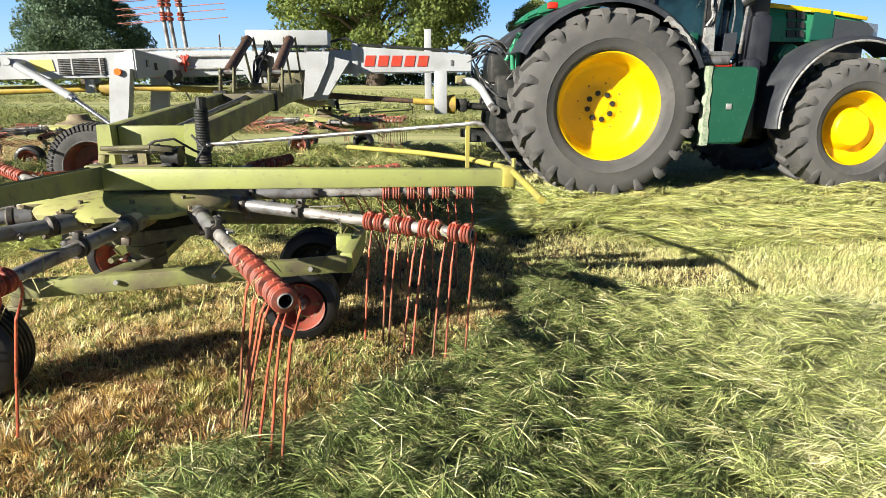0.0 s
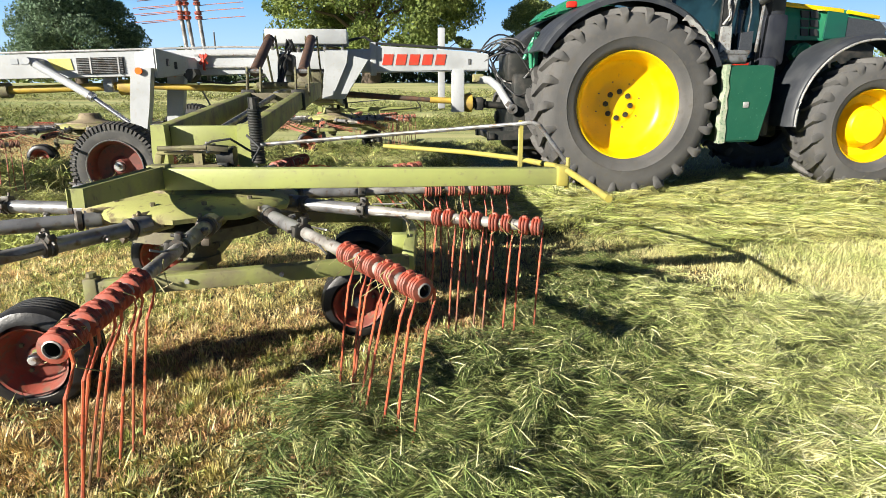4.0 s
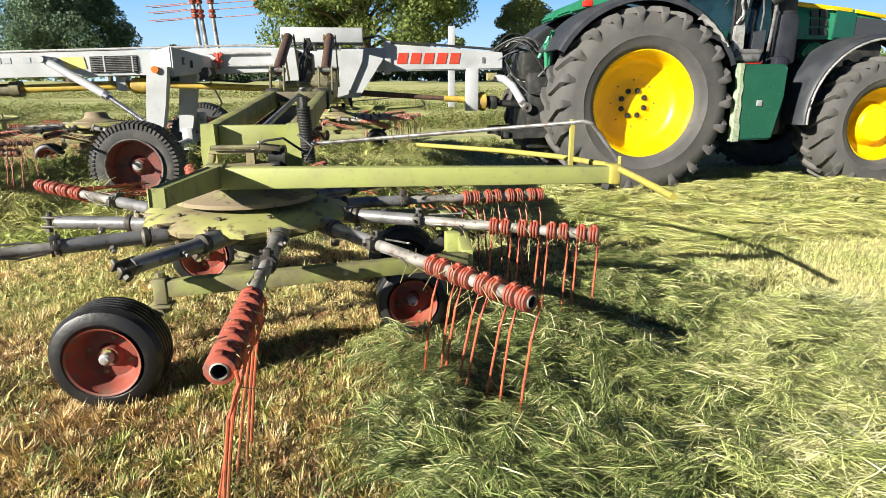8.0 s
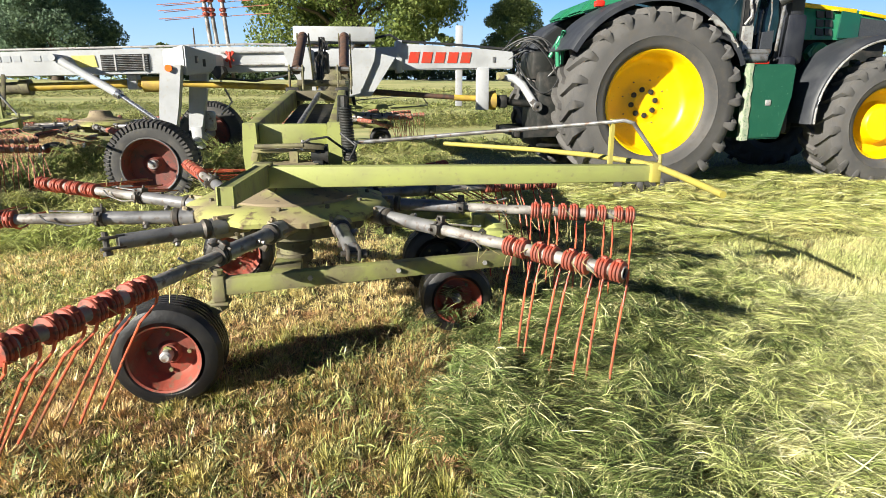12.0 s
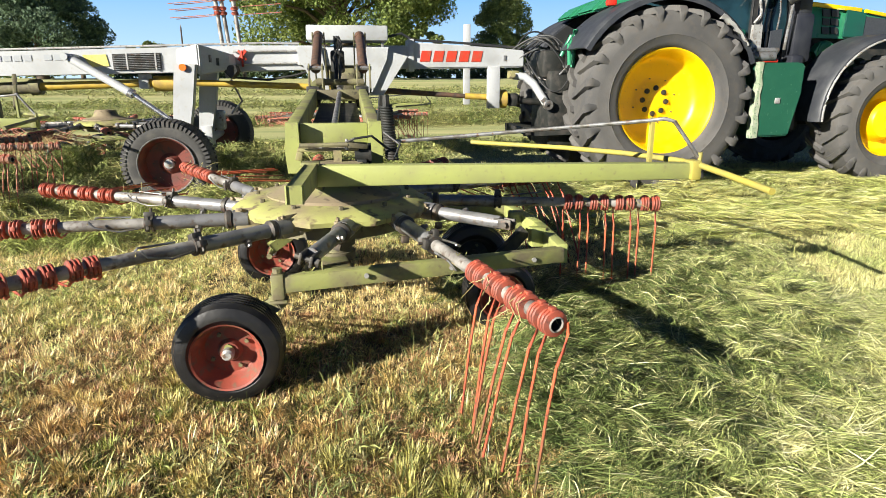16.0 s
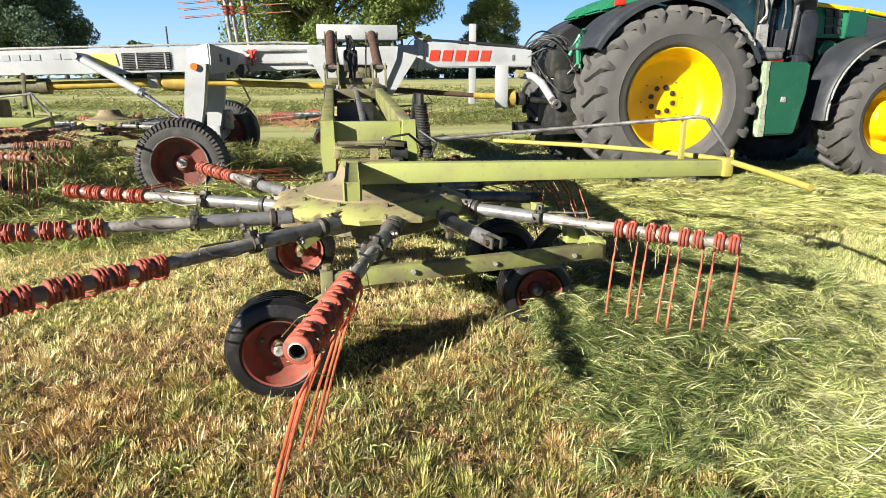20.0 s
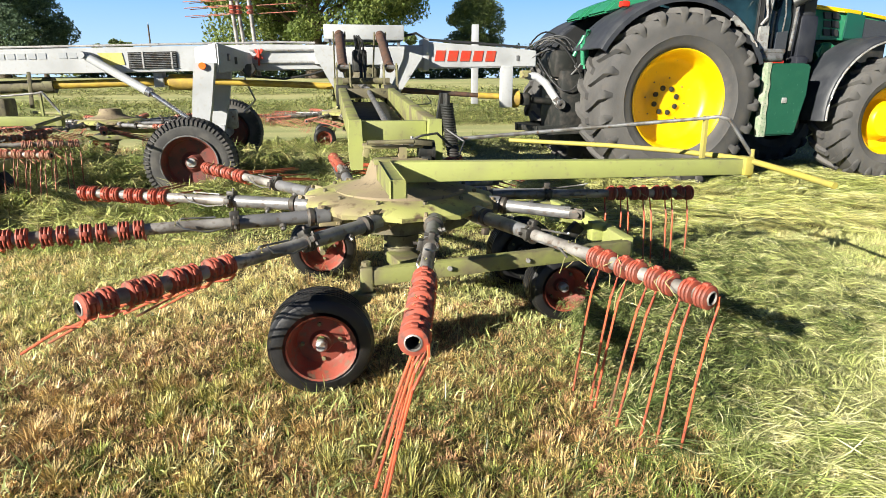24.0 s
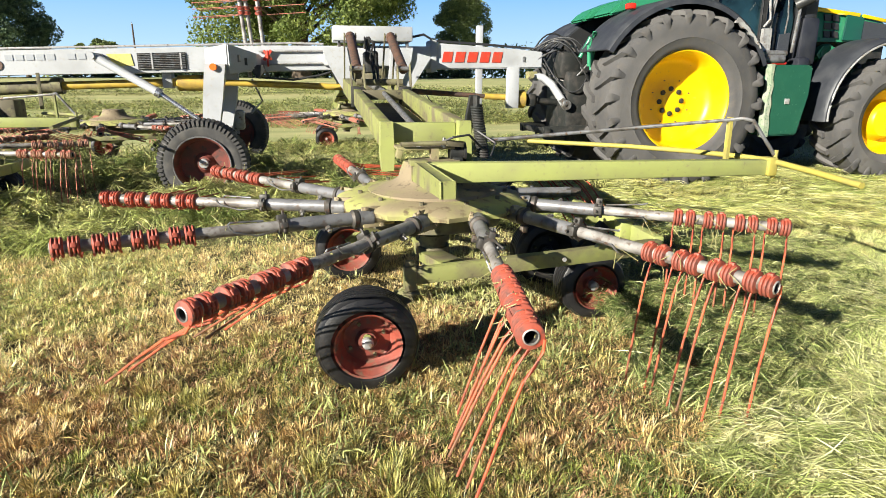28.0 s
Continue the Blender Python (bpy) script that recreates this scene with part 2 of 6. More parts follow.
def tube(bm, points, r, seg=10, caps=True, r2=None):
    """A round tube along the points; r may shrink to r2 at the far end."""
    pts = [Vector(p) for p in points]
    rings = []
    for i, p in enumerate(pts):
        d = (pts[min(i + 1, len(pts) - 1)] - pts[max(i - 1, 0)]).normalized()
        m = aim(p, p + d)
        k = r if r2 is None else r + (r2 - r) * i / (len(pts) - 1)
        rings.append([bm.verts.new(m @ Vector((0, k * math.cos(a), k * math.sin(a)))) for a in [2 * math.pi * j / seg for j in range(seg)]])
    for a, b in zip(rings, rings[1:]):
        for j in range(seg):
            bm.faces.new((a[j], a[(j + 1) % seg], b[(j + 1) % seg], b[j]))
    if caps:
        bm.faces.new(list(reversed(rings[0])))
        bm.faces.new(rings[-1])
    return bm


def lathe(bm, profile, m=Matrix(), seg=32):
    """Turns (radius, along) pairs about m's y axis."""
    rings = []
    for r, s in profile:
        rings.append([bm.verts.new(m @ Vector((r * math.cos(a), s, r * math.sin(a)))) for a in [2 * math.pi * j / seg for j in range(seg)]])
    for a, b in zip(rings, rings[1:]):
        for j in range(seg):
            bm.faces.new((a[j], b[j], b[(j + 1) % seg], a[(j + 1) % seg]))
    return bm


def prism(bm, outline, y0, y1):
    """An outline of (x, z) pairs, pulled from y0 to y1."""
    a = [bm.verts.new((x, y0, z)) for x, z in outline]
    b = [bm.verts.new((x, y1, z)) for x, z in outline]
    n = len(outline)
    bm.faces.new(a)
    bm.faces.new(list(reversed(b)))
    for j in range(n):
        bm.faces.new((a[j], b[j], b[(j + 1) % n], a[(j + 1) % n]))
    return bm


def mesh_of(name, bm, mat, smooth=False):
    bmesh.ops.recalc_face_normals(bm, faces=bm.faces[:])
    me = bpy.data.meshes.new(name)
    bm.to_mesh(me)
    bm.free()
    me.materials.append(mat)
    if smooth:
        me.shade_smooth()
        me.set_sharp_from_angle(angle=radians(38))
    return me


def part(name, bm, mat, parent, label="", smooth=True, at=None):
    """Links a bmesh as one mesh under a thing or a part. Built in the parent's own space, or at the pose at."""
    ob = new(name, mesh_of(name, bm, mat, smooth))
    ob.parent = parent
    if at is not None:
        ob.matrix_basis = at
    return tagged(ob, label)


def again(ob, parent, at, label=""):
    """The same mesh once more, as an object of its own."""
    o = new(ob.name.split(".")[0], ob.data)
    o.parent = parent
    o.matrix_basis = at
    return tagged(o, label or ob.get("label", ""))


# ---- how the machines move ----
PIVOT = Vector((-2.0, -1.0, 0.0))
DRIVE = [(0, 0.000, 0.00), (2, 0.123, 0.06), (3.5, 0.218, 0.14), (5.5, 0.349, 0.32), (8, 0.513, 0.48), (10, 0.638, 0.51), (12.5, 0.795, 0.45),
         (14.5, 0.907, 0.40), (17, 1.026, 0.34), (19, 1.108, 0.19), (21.5, 1.233, -0.06), (23.5, 1.348, -0.27), (25, 1.437, -0.41), (28, 1.621, -0.60)]
SPIN = [(0, 7.8), (1, 17.1), (2, 26.8), (3, 36.7), (5.5, 58.4), (7, 72.6), (8, 81.2), (9, 89.7), (10, 99.3), (11, 110.0), (12.5, 125.6), (14.5, 145.6), (16, 160.4), (17, 171.0),
        (18, 179.2), (19, 186.6), (20, 195.2), (21, 204.7), (23.5, 226.9), (25, 241.1), (26, 249.5), (27, 258.7), (28, 268.2)]
BOB = [(0, 0.040), (1.5, 0.052), (2.5, 0.048), (3.5, 0.036), (5.5, 0.016), (6.5, -0.004), (7, -0.026), (7.5, -0.034), (8, -0.032), (9, -0.012), (11, 0.004), (12.5, 0.0), (28, 0.0)]
TIMES = [0.5 * k for k in range(57)]


def eased(table, t, column=1):
    """Smooth value between the rows of a table (Catmull-Rom)."""
    ts = [r[0] for r in table]
    i = max(0, min(len(ts) - 2, sum(1 for k in ts if k <= t) - 1))
    x = lambda j: table[max(0, min(len(ts) - 1, j))]
    t0, t1 = ts[i], ts[i + 1]
    u = (t - t0) / (t1 - t0)
    d = lambda j: (x(j + 1)[column] - x(j - 1)[column]) / max(1e-6, x(j + 1)[0] - x(j - 1)[0])
    a, b, ma, mb = x(i)[column], x(i + 1)[column], d(i) * (t1 - t0), d(i + 1) * (t1 - t0)
    return (2 * u**3 - 3 * u**2 + 1) * a + (u**3 - 2 * u**2 + u) * ma + (3 * u**2 - 2 * u**3) * b + (u**3 - u**2) * mb


def driven(t, base):
    """The pose at t of a machine whose foot stood at base."""
    return Matrix.Translation(PIVOT) @ pose(eased(DRIVE, t), 0, 0, 0, 0, eased(DRIVE, t, 2)) @ Matrix.Translation(Vector(base) - PIVOT)


KEYED = []      # (object, rows), keyed at the very end

# ---- the rake ----
RAKE_FOOT = Vector((-5.0, 0.86, 0.0))
rake = tagged(new("rotary_rake"), "large white and lime four-rotor hay rake towed behind a tractor", "hay rake")
rake.location = RAKE_FOOT
ARMS = 11
MID_Y = 0.88


def small_wheel(parent, at, label, radius=0.196, width=0.185, paint=None):
    """A fat little gauge wheel; its axle is y, its outer face at -y."""
    r, w, k0 = radius, width / 2, radius / 0.196
    bm = bmesh.new()
    ribs = [(0.115 * k0, -w + 0.02), (0.14 * k0, -w), (r * 0.80, -w), (r * 0.93, -w + 0.012), (r * 0.975, -w + 0.03)]
    for k in range(5):
        a = -w + 0.035 + k * (width - 0.07) / 5
        b = a + (width - 0.07) / 5
        ribs += [(r, a), (r, b - 0.012), (r - 0.009, b - 0.009), (r - 0.009, b - 0.002)]
    ribs += [(r * 0.975, w - 0.03), (r * 0.93, w - 0.012), (r * 0.80, w), (0.14 * k0, w), (0.115 * k0, w - 0.02)]
    lathe(bm, ribs, seg=40)
    wheel = part("gauge_wheel", bm, TYRE, parent, label, at=at)
    bm = bmesh.new()
    lathe(bm, [(q * k0, y) for q, y in ((0.122, -w - 0.002), (0.129, -w - 0.006), (0.124, -w + 0.004), (0.112, -w + 0.02), (0.102, -w + 0.06), (0.090, -w + 0.075), (0.045, -w + 0.07), (0.035, -w + 0.05), (0.03, -w + 0.05), (0.0, -w + 0.05))], seg=32)
    lathe(bm, [(0.12, w - 0.01), (0.09, w - 0.05), (0.0, w - 0.05)], seg=24)
    # paint, if given, blackens the rim to stand for shade
    part("rim", bm, paint or RED_RIM, wheel, "rim painted black for the shade on it" if paint else "dull red dished rim")
    bm = bmesh.new()
    lathe(bm, [(0.022, -w + 0.055), (0.022, -w + 0.018), (0.014, -w + 0.01), (0.0, -w + 0.01)], seg=12)
    part("hub_cap", bm, GREY_PALE, wheel, "pale hub cap")
    bm, first = bmesh.new(), None
    tube(bm, [(0, -w + 0.08, 0), (0, -w + 0.062, 0)], 0.008, 6)
    for k in range(4):
        a = k * math.pi / 2 + 0.4
        at2 = pose(0.07 * math.cos(a), 0, 0.07 * math.sin(a))
        first = again(first, wheel, at2) if first else part("wheel_bolt", bm, GRIME, wheel, at=at2)
    return wheel


def arm_meshes():
    """Meshes shared by all tine arms; x runs outwards from the rotor's axis, the tines hang along -z."""
    made = {}
    bm = bmesh.new()
    tube(bm, [(0.36, 0, 0), (0.80, 0, 0)], 0.029, 14)
    tube(bm, [(0.40, 0, 0), (0.46, 0, 0)], 0.040, 14)
    made["socket"] = mesh_of("arm_socket", bm, ARM_DUST, True)
    bm = bmesh.new()
    tube(bm, [(0.30, 0, 0), (0.455, 0, 0)], 0.037, 14)
    box(bm, 0.35, 0.45, -0.046, 0.046, 0.012, 0.026, 0.004)
    tube(bm, [(0.37, 0.038, 0.0), (0.37, 0.038, 0.04)], 0.008, 6)
    tube(bm, [(0.43, -0.038, 0.0), (0.43, -0.038, 0.04)], 0.008, 6)
    made["sleeve"] = mesh_of("arm_sleeve", bm, PLATE_LIME, True)
    bm = bmesh.new()
    lathe(bm, [(0.030, 0.465), (0.040, 0.468), (0.041, 0.486), (0.030, 0.496)], Matrix(((0, 1, 0, 0), (1, 0, 0, 0), (0, 0, 1, 0), (0, 0, 0, 1))), 14)
    box(bm, 0.468, 0.492, -0.016, 0.016, -0.075, -0.045, 0.004)
    made["ring"] = mesh_of("clamp_ring", bm, BLACKENED, True)
    bm = bmesh.new()
    tube(bm, [(0.772, 0, 0), (0.782, 0, 0)], 0.036, 14)
    tube(bm, [(0.794, 0, 0), (0.806, 0, 0)], 0.036, 14)
    box(bm, 0.774, 0.804, -0.012, 0.012, 0.026, 0.058, 0.004)
    tube(bm, [(0.789, -0.026, 0.046), (0.789, 0.028, 0.046)], 0.0065, 6)
    box(bm, 0.770, 0.808, -0.046, -0.026, -0.016, 0.024, 0.004)
    tube(bm, [(0.782, -0.062, 0.004), (0.782, -0.024, 0.004)], 0.006, 6)
    made["collar"] = mesh_of("collar", bm, BLACKENED, True)
    bm = bmesh.new()
    box(bm, 0.775, 0.86, 0.014, 0.026, -0.022, 0.022, 0.004)
    box(bm, 0.775, 0.86, -0.026, -0.014, -0.022, 0.022, 0.004)
    tube(bm, [(0.838, -0.044, 0), (0.838, 0.044, 0)], 0.011, 8)
    tube(bm, [(0.838, 0.03, 0), (0.838, 0.045, 0)], 0.017, 6)
    made["fork"] = mesh_of("socket_fork", bm, BLACKENED, True)
    bm = bmesh.new()
    tube(bm, [(0.60, 0.024, 0.014), (0.60, 0.036, 0.021)], 0.015, 8)
    tube(bm, [(0.60, 0.036, 0.021), (0.60, 0.047, 0.027)], 0.009, 6)
    made["bolt"] = mesh_of("arm_bolt", bm, GREY, True)
    bm = bmesh.new()
    lathe(bm, [(0.0225, 0.79), (0.0225, 1.598), (0.0190, 1.60), (0.0186, 1.592)], Matrix(((0, 1, 0, 0), (1, 0, 0, 0), (0, 0, 1, 0), (0, 0, 0, 1))), 14)
    made["tube"] = mesh_of("arm_tube", bm, ARM_STEEL, True)
    # lining in near-black: the shade inside the open tube end is painted
    bm = bmesh.new()
    lathe(bm, [(0.0187, 1.594), (0.0185, 1.44), (0.0, 1.44)], Matrix(((0, 1, 0, 0), (1, 0, 0, 0), (0, 0, 1, 0), (0, 0, 0, 1))), 14)
    made["bore"] = mesh_of("tube_bore", bm, ENGINE, True)
    bm = bmesh.new()
    tube(bm, [(0.82, 0.02, 0.025), (0.90, 0.03, 0.032), (0.985, 0.01, 0.045), (1.005, -0.015, 0.055)], 0.004, 6)
    tube(bm, [(0.86, -0.028, -0.01), (0.99, -0.032, -0.005), (1.01, -0.01, -0.035)], 0.004, 6)
    made["clip"] = mesh_of("wire_clip", bm, GREY, True)
    bm = bmesh.new()
    prof = []
    for k in range(3):
        a = -0.0195 + k * 0.013
        prof += [(0.0295, a), (0.0362, a + 0.0018), (0.0382, a + 0.006), (0.0362, a + 0.0102), (0.0295, a + 0.0120)]
    lathe(bm, [(0.0225, -0.0205)] + prof + [(0.0225, 0.0205)], Matrix(((0, 1, 0, 0), (1, 0, 0, 0), (0, 0, 1, 0), (0, 0, 0, 1))), 13)
    box(bm, -0.009, 0.009, -0.009, 0.009, 0.027, 0.042, 0.002)
    made["coil"] = mesh_of("tine_coil", bm, COIL, True)
    bm = bmesh.new()
    tube(bm, [(0, 0.036, 0.0), (0, 0.040, -0.03), (0.002, 0.030, -0.075), (0.002, 0.012, -0.12), (0.0, -0.006, -0.27), (0.0, -0.028, -0.515)], 0.0045, 7)
    made["tine"] = mesh_of("tine", bm, ORANGE, True)
    bm, rng = bmesh.new(), random.Random(17)
    for k in range(24):
        x = rng.choice((1.12, 1.16, 1.24, 1.29, 1.40, 1.45, 1.55, 1.0)) + rng.uniform(-0.03, 0.03)
        y, z = rng.uniform(-0.04, 0.04), rng.choice((0.03, -0.03, 0.035))
        d = rng.uniform(0.03, 0.11)
        tube(bm, [(x, y, z), (x + rng.uniform(-0.03, 0.03), y + rng.uniform(-0.03, 0.03), z - 0.4 * d), (x + rng.uniform(-0.05, 0.05), y + rng.uniform(-0.06, 0.06), z - d)], 0.0016, 4)
    made["wisps"] = mesh_of("caught_grass", bm, WISP, True)
    return made


ARM = arm_meshes()
# farther rotors get coils and tines in a duller brown
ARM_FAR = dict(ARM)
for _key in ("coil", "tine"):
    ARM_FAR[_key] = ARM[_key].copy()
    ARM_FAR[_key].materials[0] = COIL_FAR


def tine_arm(parent, with_tines=True, at=None, label="", kit=ARM):
    """One arm of a rotor, with its coils and spring tines; or its bare socket where the outer half is taken off."""
    arm = new("tine_arm" if with_tines else "arm_socket", kit["socket"])
    arm.parent = parent
    if at is not None:
        arm.matrix_basis = at
    tagged(arm, label or ("grey arm with orange coil tines" if with_tines else "bare grey socket, outer arm removed"))

    def piece(name, key, m=Matrix()):
        o = new(name, kit[key])
        o.parent, o.matrix_basis = arm, m
    piece("arm_sleeve", "sleeve")
    piece("clamp_ring", "ring")
    piece("arm_bolt", "bolt")
    if not with_tines:
        piece("socket_fork", "fork")
        return arm
    piece("collar", "collar")
    piece("arm_tube", "tube")
    piece("tube_bore", "bore")
    piece("wire_clip", "clip")
    wisps = new("caught_grass", ARM["wisps"])
    wisps.parent = arm
    tagged(wisps, "wisps of grass caught on the arm", kind="stuff")
    for k in range(8):
        x = 1.143 + 0.127 * (k // 2) + (0.052 if k % 2 else 0.0)
        wob = 3.0 * math.sin(7.3 * k + 1.0)
        piece("tine_coil", "coil", pose(x, 0, 0, wob * 2))
        piece("tine", "tine", pose(x + 0.018 * (1 if k % 2 else -1), 0, 0, wob, 1.2 * math.sin(3.1 * k)))
    return arm


LIFT = [(-180, 80), (-160, 74), (-140, 75), (-130, 62), (-124, 51), (-117, 41), (-108, 27), (-100, 13), (-90, 6), (-75, 3), (-60, 4), (-30, 3), (0, 3), (20, 10), (40, 42), (60, 70), (90, 80), (180, 80)]


def arm_pose(centre, azimuth, sense=1, slack=0.0):
    """Where an arm sits at that azimuth, its tines down on the raking side and swung up behind it elsewhere."""
    a = (azimuth + 180) % 360 - 180
    lift = eased(LIFT, a) + slack * max(0.0, 1 - abs(a + 94) / 30)
    tilt = pose(*centre, 1.3, 0.8 * sense, 0)
    return tilt @ pose(0, 0, 0, 0, 0, (a - 6.4) * sense) @ pose(-0.01, 0.18 * sense, 0, -lift * sense, 0, 0)


def rotor(parent, cx, cy, side, phase, bare=(), step=0.5, far=False, bob=0.0, guards=True, lift=0.0):
    """A rotor unit: turning plate and arms, gearbox, guard frame and gauge wheels. side 1 reaches towards -y, -1 is its mirror."""
    def p(x, y, z):
        return Vector((cx + x, cy + side * y, z)) - RAKE_FOOT
    # star-shaped plate that turns with the arms, built round its own axis
    bm = bmesh.new()
    n = ARMS * 4
    rings = []
    for r0, star, z in ((0.16, 0.0, 0.045), (0.30, 0.0, 0.034), (0.375, 0.010, 0.022), (0.425, 0.024, 0.004), (0.438, 0.028, -0.010), (0.434, 0.028, -0.030), (0.30, 0.0, -0.050), (0.16, 0, -0.055)):
        ring = []
        for j in range(n):
            a = 2 * math.pi * j / n
            k = (0.5 + 0.5 * math.cos(ARMS * a)) ** 2
            ring.append(bm.verts.new(((r0 + star * k) * math.cos(a), (r0 + star * k) * math.sin(a), z)))
        rings.append(ring)
    for a, b in zip(rings, rings[1:]):
        for j in range(n):
            bm.faces.new((a[j], a[(j + 1) % n], b[(j + 1) % n], b[j]))
    bm.faces.new(rings[0])
    bm.faces.new(rings[-1])
    plate = part("rotor_plate", bm, PLATE_LIME, parent, "lime steel plate holding the arms")
    if not far:
        bm = bmesh.new()
        tube(bm, [(0, 0, 0), (0, 0, 0.008)], 0.017, 8)
        tube(bm, [(0, 0, 0.008), (0, 0, 0.024)], 0.0105, 6)
        first = None
        for j in range(ARMS):
            a = 2 * math.pi * (j + 0.5) / ARMS
            at = pose(0.355 * math.cos(a), 0.355 * math.sin(a), 0.014)
            first = again(first, plate, at) if first else part("bolt", bm, GRIME, plate, at=at)
    centre = Vector((cx, cy, 0.585)) - RAKE_FOOT
    rows = [(t, pose(*(centre + Vector((0, 0, 0.035 + bob * eased(BOB, t)))), 1.3, 0.8 * side, 0) @ pose(0, 0, 0, 0, 0, side * eased(SPIN, t))) for t in TIMES[::int(step / 0.5)]]
    KEYED.append((plate, rows))
    for k in range(ARMS):
        arm = tine_arm(parent, k not in bare, kit=ARM_FAR if far else ARM, label="arm with duller brown coil tines" if far else "")
        KEYED.append((arm, [(t, arm_pose(centre + Vector((0, 0, bob * eased(BOB, t))), phase + eased(SPIN, t) + k * 360 / ARMS, side, 8.0 if bob and k == 0 else 0.0)) for t in TIMES[::int(step / 0.5)]]))
    # gearbox dome over the plate, standing column below it with a drum added to cast shade
    bm = bmesh.new()
    m = Matrix.Translation(p(0, 0, 0)) @ Matrix(((1, 0, 0, 0), (0, 0, -1, 0), (0, 1, 0, 0), (0, 0, 0, 1)))
    lathe(bm, [(0.315, 0.640), (0.312, 0.658), (0.27, 0.672), (0.20, 0.690), (0.165, 0.715), (0.15, 0.76), (0.135, 0.79), (0.0, 0.79)], m, 32)
    part("gearbox_cover", bm, DUST, parent, "dusty gearbox dome")
    bm = bmesh.new()
    lathe(bm, [(0.0, 0.555), (0.33, 0.55), (0.335, 0.50), (0.26, 0.485), (0.13, 0.48), (0.075, 0.46), (0.075, 0.43), (0.085, 0.43), (0.085, 0.40), (0.07, 0.40), (0.07, 0.37), (0.085, 0.37), (0.085, 0.33), (0.06, 0.32), (0.06, 0.27), (0, 0.27)], m, 20)
    part("column", bm, GRIME, parent, "grey column with ribbed bellows and a drum added for shade")
    # undercarriage
    for s in (1, -1):
        y = -0.56 * s
        bm = bmesh.new()
        rail(bm, p(-0.20, y - 0.09 * s, 0.42), p(0.96, y + 0.09 * s, 0.435), 0.05, 0.064, 0.006)
        rail(bm, p(-0.02, y * 0.1, 0.33), p(0.02, y - 0.02 * s, 0.40), 0.12, 0.05, 0.006)
        part("side_rail", bm, LIME_DIRTY, parent, "lime undercarriage rail")
        bm = bmesh.new()
        rail(bm, p(0.96, y + 0.09 * s, 0.435), p(1.0, 0.0, 0.43), 0.05, 0.085, 0.006)
        box(bm, *sorted((p(0.90, 0, 0).x, p(0.97, 0, 0).x)), *sorted((p(0, y + 0.40 * s, 0).y, p(0, y + 0.34 * s, 0).y)), 0.40, 0.49, 0.006)
        part("front_bracket", bm, LIME, parent)
        bm = bmesh.new()
        a = p(-0.21, y - 0.09 * s, 0.0)
        box(bm, a.x - 0.024, a.x + 0.024, a.y - 0.028, a.y + 0.028, 0.365, 0.462, 0.006)
        tube(bm, [(a.x, a.y, 0.465), (a.x, a.y, 0.482)], 0.018, 8)
        box(bm, a.x - 0.034, a.x + 0.034, a.y - 0.034, a.y + 0.034, 0.350, 0.362, 0.004)
        rail(bm, (a.x, a.y, 0.352), (a.x - 0.18, a.y + 0.06 * s * side, 0.24), 0.05, 0.05, 0.004)
        tube(bm, [(a.x - 0.18, a.y + 0.16 * s * side, 0.215), (a.x - 0.18, a.y - 0.10 * s * side, 0.215)], 0.016, 8)
        part("castor_post", bm, LIME_DIRTY, parent)
        for px in (0.12, 0.46, 0.82):
            bm = bmesh.new()
            q = p(px, y - 0.09 * s + 0.155 * s * (px + 0.2) - 0.028 * s, 0.43)
            tube(bm, [q, q + Vector((0, -0.010 * s * side, 0))], 0.010, 6)
            part("bolt", bm, GREY_PALE, parent)
    spots = [(-0.39, -0.70, 0.196), (-0.39, 0.70, 0.196), (0.74, -0.235, 0.165), (0.74, 0.38, 0.196)]
    for x, y, s in spots:
        at = Matrix.Translation(p(x, y, 0.20))
        # inner front wheel: its rim is blackened in place of the rotor's shade
        wheel = small_wheel(parent, at, "small black gauge wheel", s, paint=ENGINE if (x, y) == (0.74, 0.38) else None)
        KEYED.append((wheel, [(t, at @ pose(0, 0, 0, 0, math.degrees(eased(DRIVE, t) / 0.2) + 40 * x)) for t in TIMES[::2]]))
    bm = bmesh.new()
    tube(bm, [p(0.74, -0.2, 0.205), p(0.74, 0.36, 0.205)], 0.018, 8)
    rail(bm, p(0.74, 0.05, 0.2), p(0.95, 0.05, 0.42), 0.05, 0.06)
    part("front_axle", bm, ENGINE, parent)
    if not guards:
        return

    def p(x, y, z):
        return Vector((cx + x, cy + side * y, z + lift)) - RAKE_FOOT
    rod_paint = LIME_DIRTY if far else YELLOW_ROD
    # long side bar with its short leg
    bm = bmesh.new()
    rail(bm, p(-0.10, -0.165, 0.755), p(1.68, -0.225, 0.745), 0.07, 0.095, 0.008, 0.075)
    part("side_bar", bm, LIME, parent, "long lime guard bar")
    # leg in a darker lime than the bar
    bm = bmesh.new()
    rail(bm, p(-0.09, -0.13, 0.76), p(-0.107, -0.885, 0.795), 0.05, 0.085, 0.006, 0.05)
    q = p(-0.095, -0.16, 0.81)
    box(bm, q.x - 0.04, q.x + 0.04, q.y - 0.04, q.y + 0.04, 0.79 + lift, 0.815 + lift, 0.004)
    part("bar_leg", bm, LIME_DIRTY, parent, "darker lime leg of the guard bar")
    bm = bmesh.new()
    tube(bm, [p(0.89, 1.16, 0.765), p(1.35, 0.62, 0.772), p(1.56, 0.25, 0.775), p(1.66, -0.12, 0.778), p(1.685, -0.24, 0.775), p(1.685, -0.50, 0.757), p(1.685, -0.775, 0.735)], 0.0145, 10)
    part("guard_hoop", bm, rod_paint, parent, "bent guard hoop")
    bm = bmesh.new()
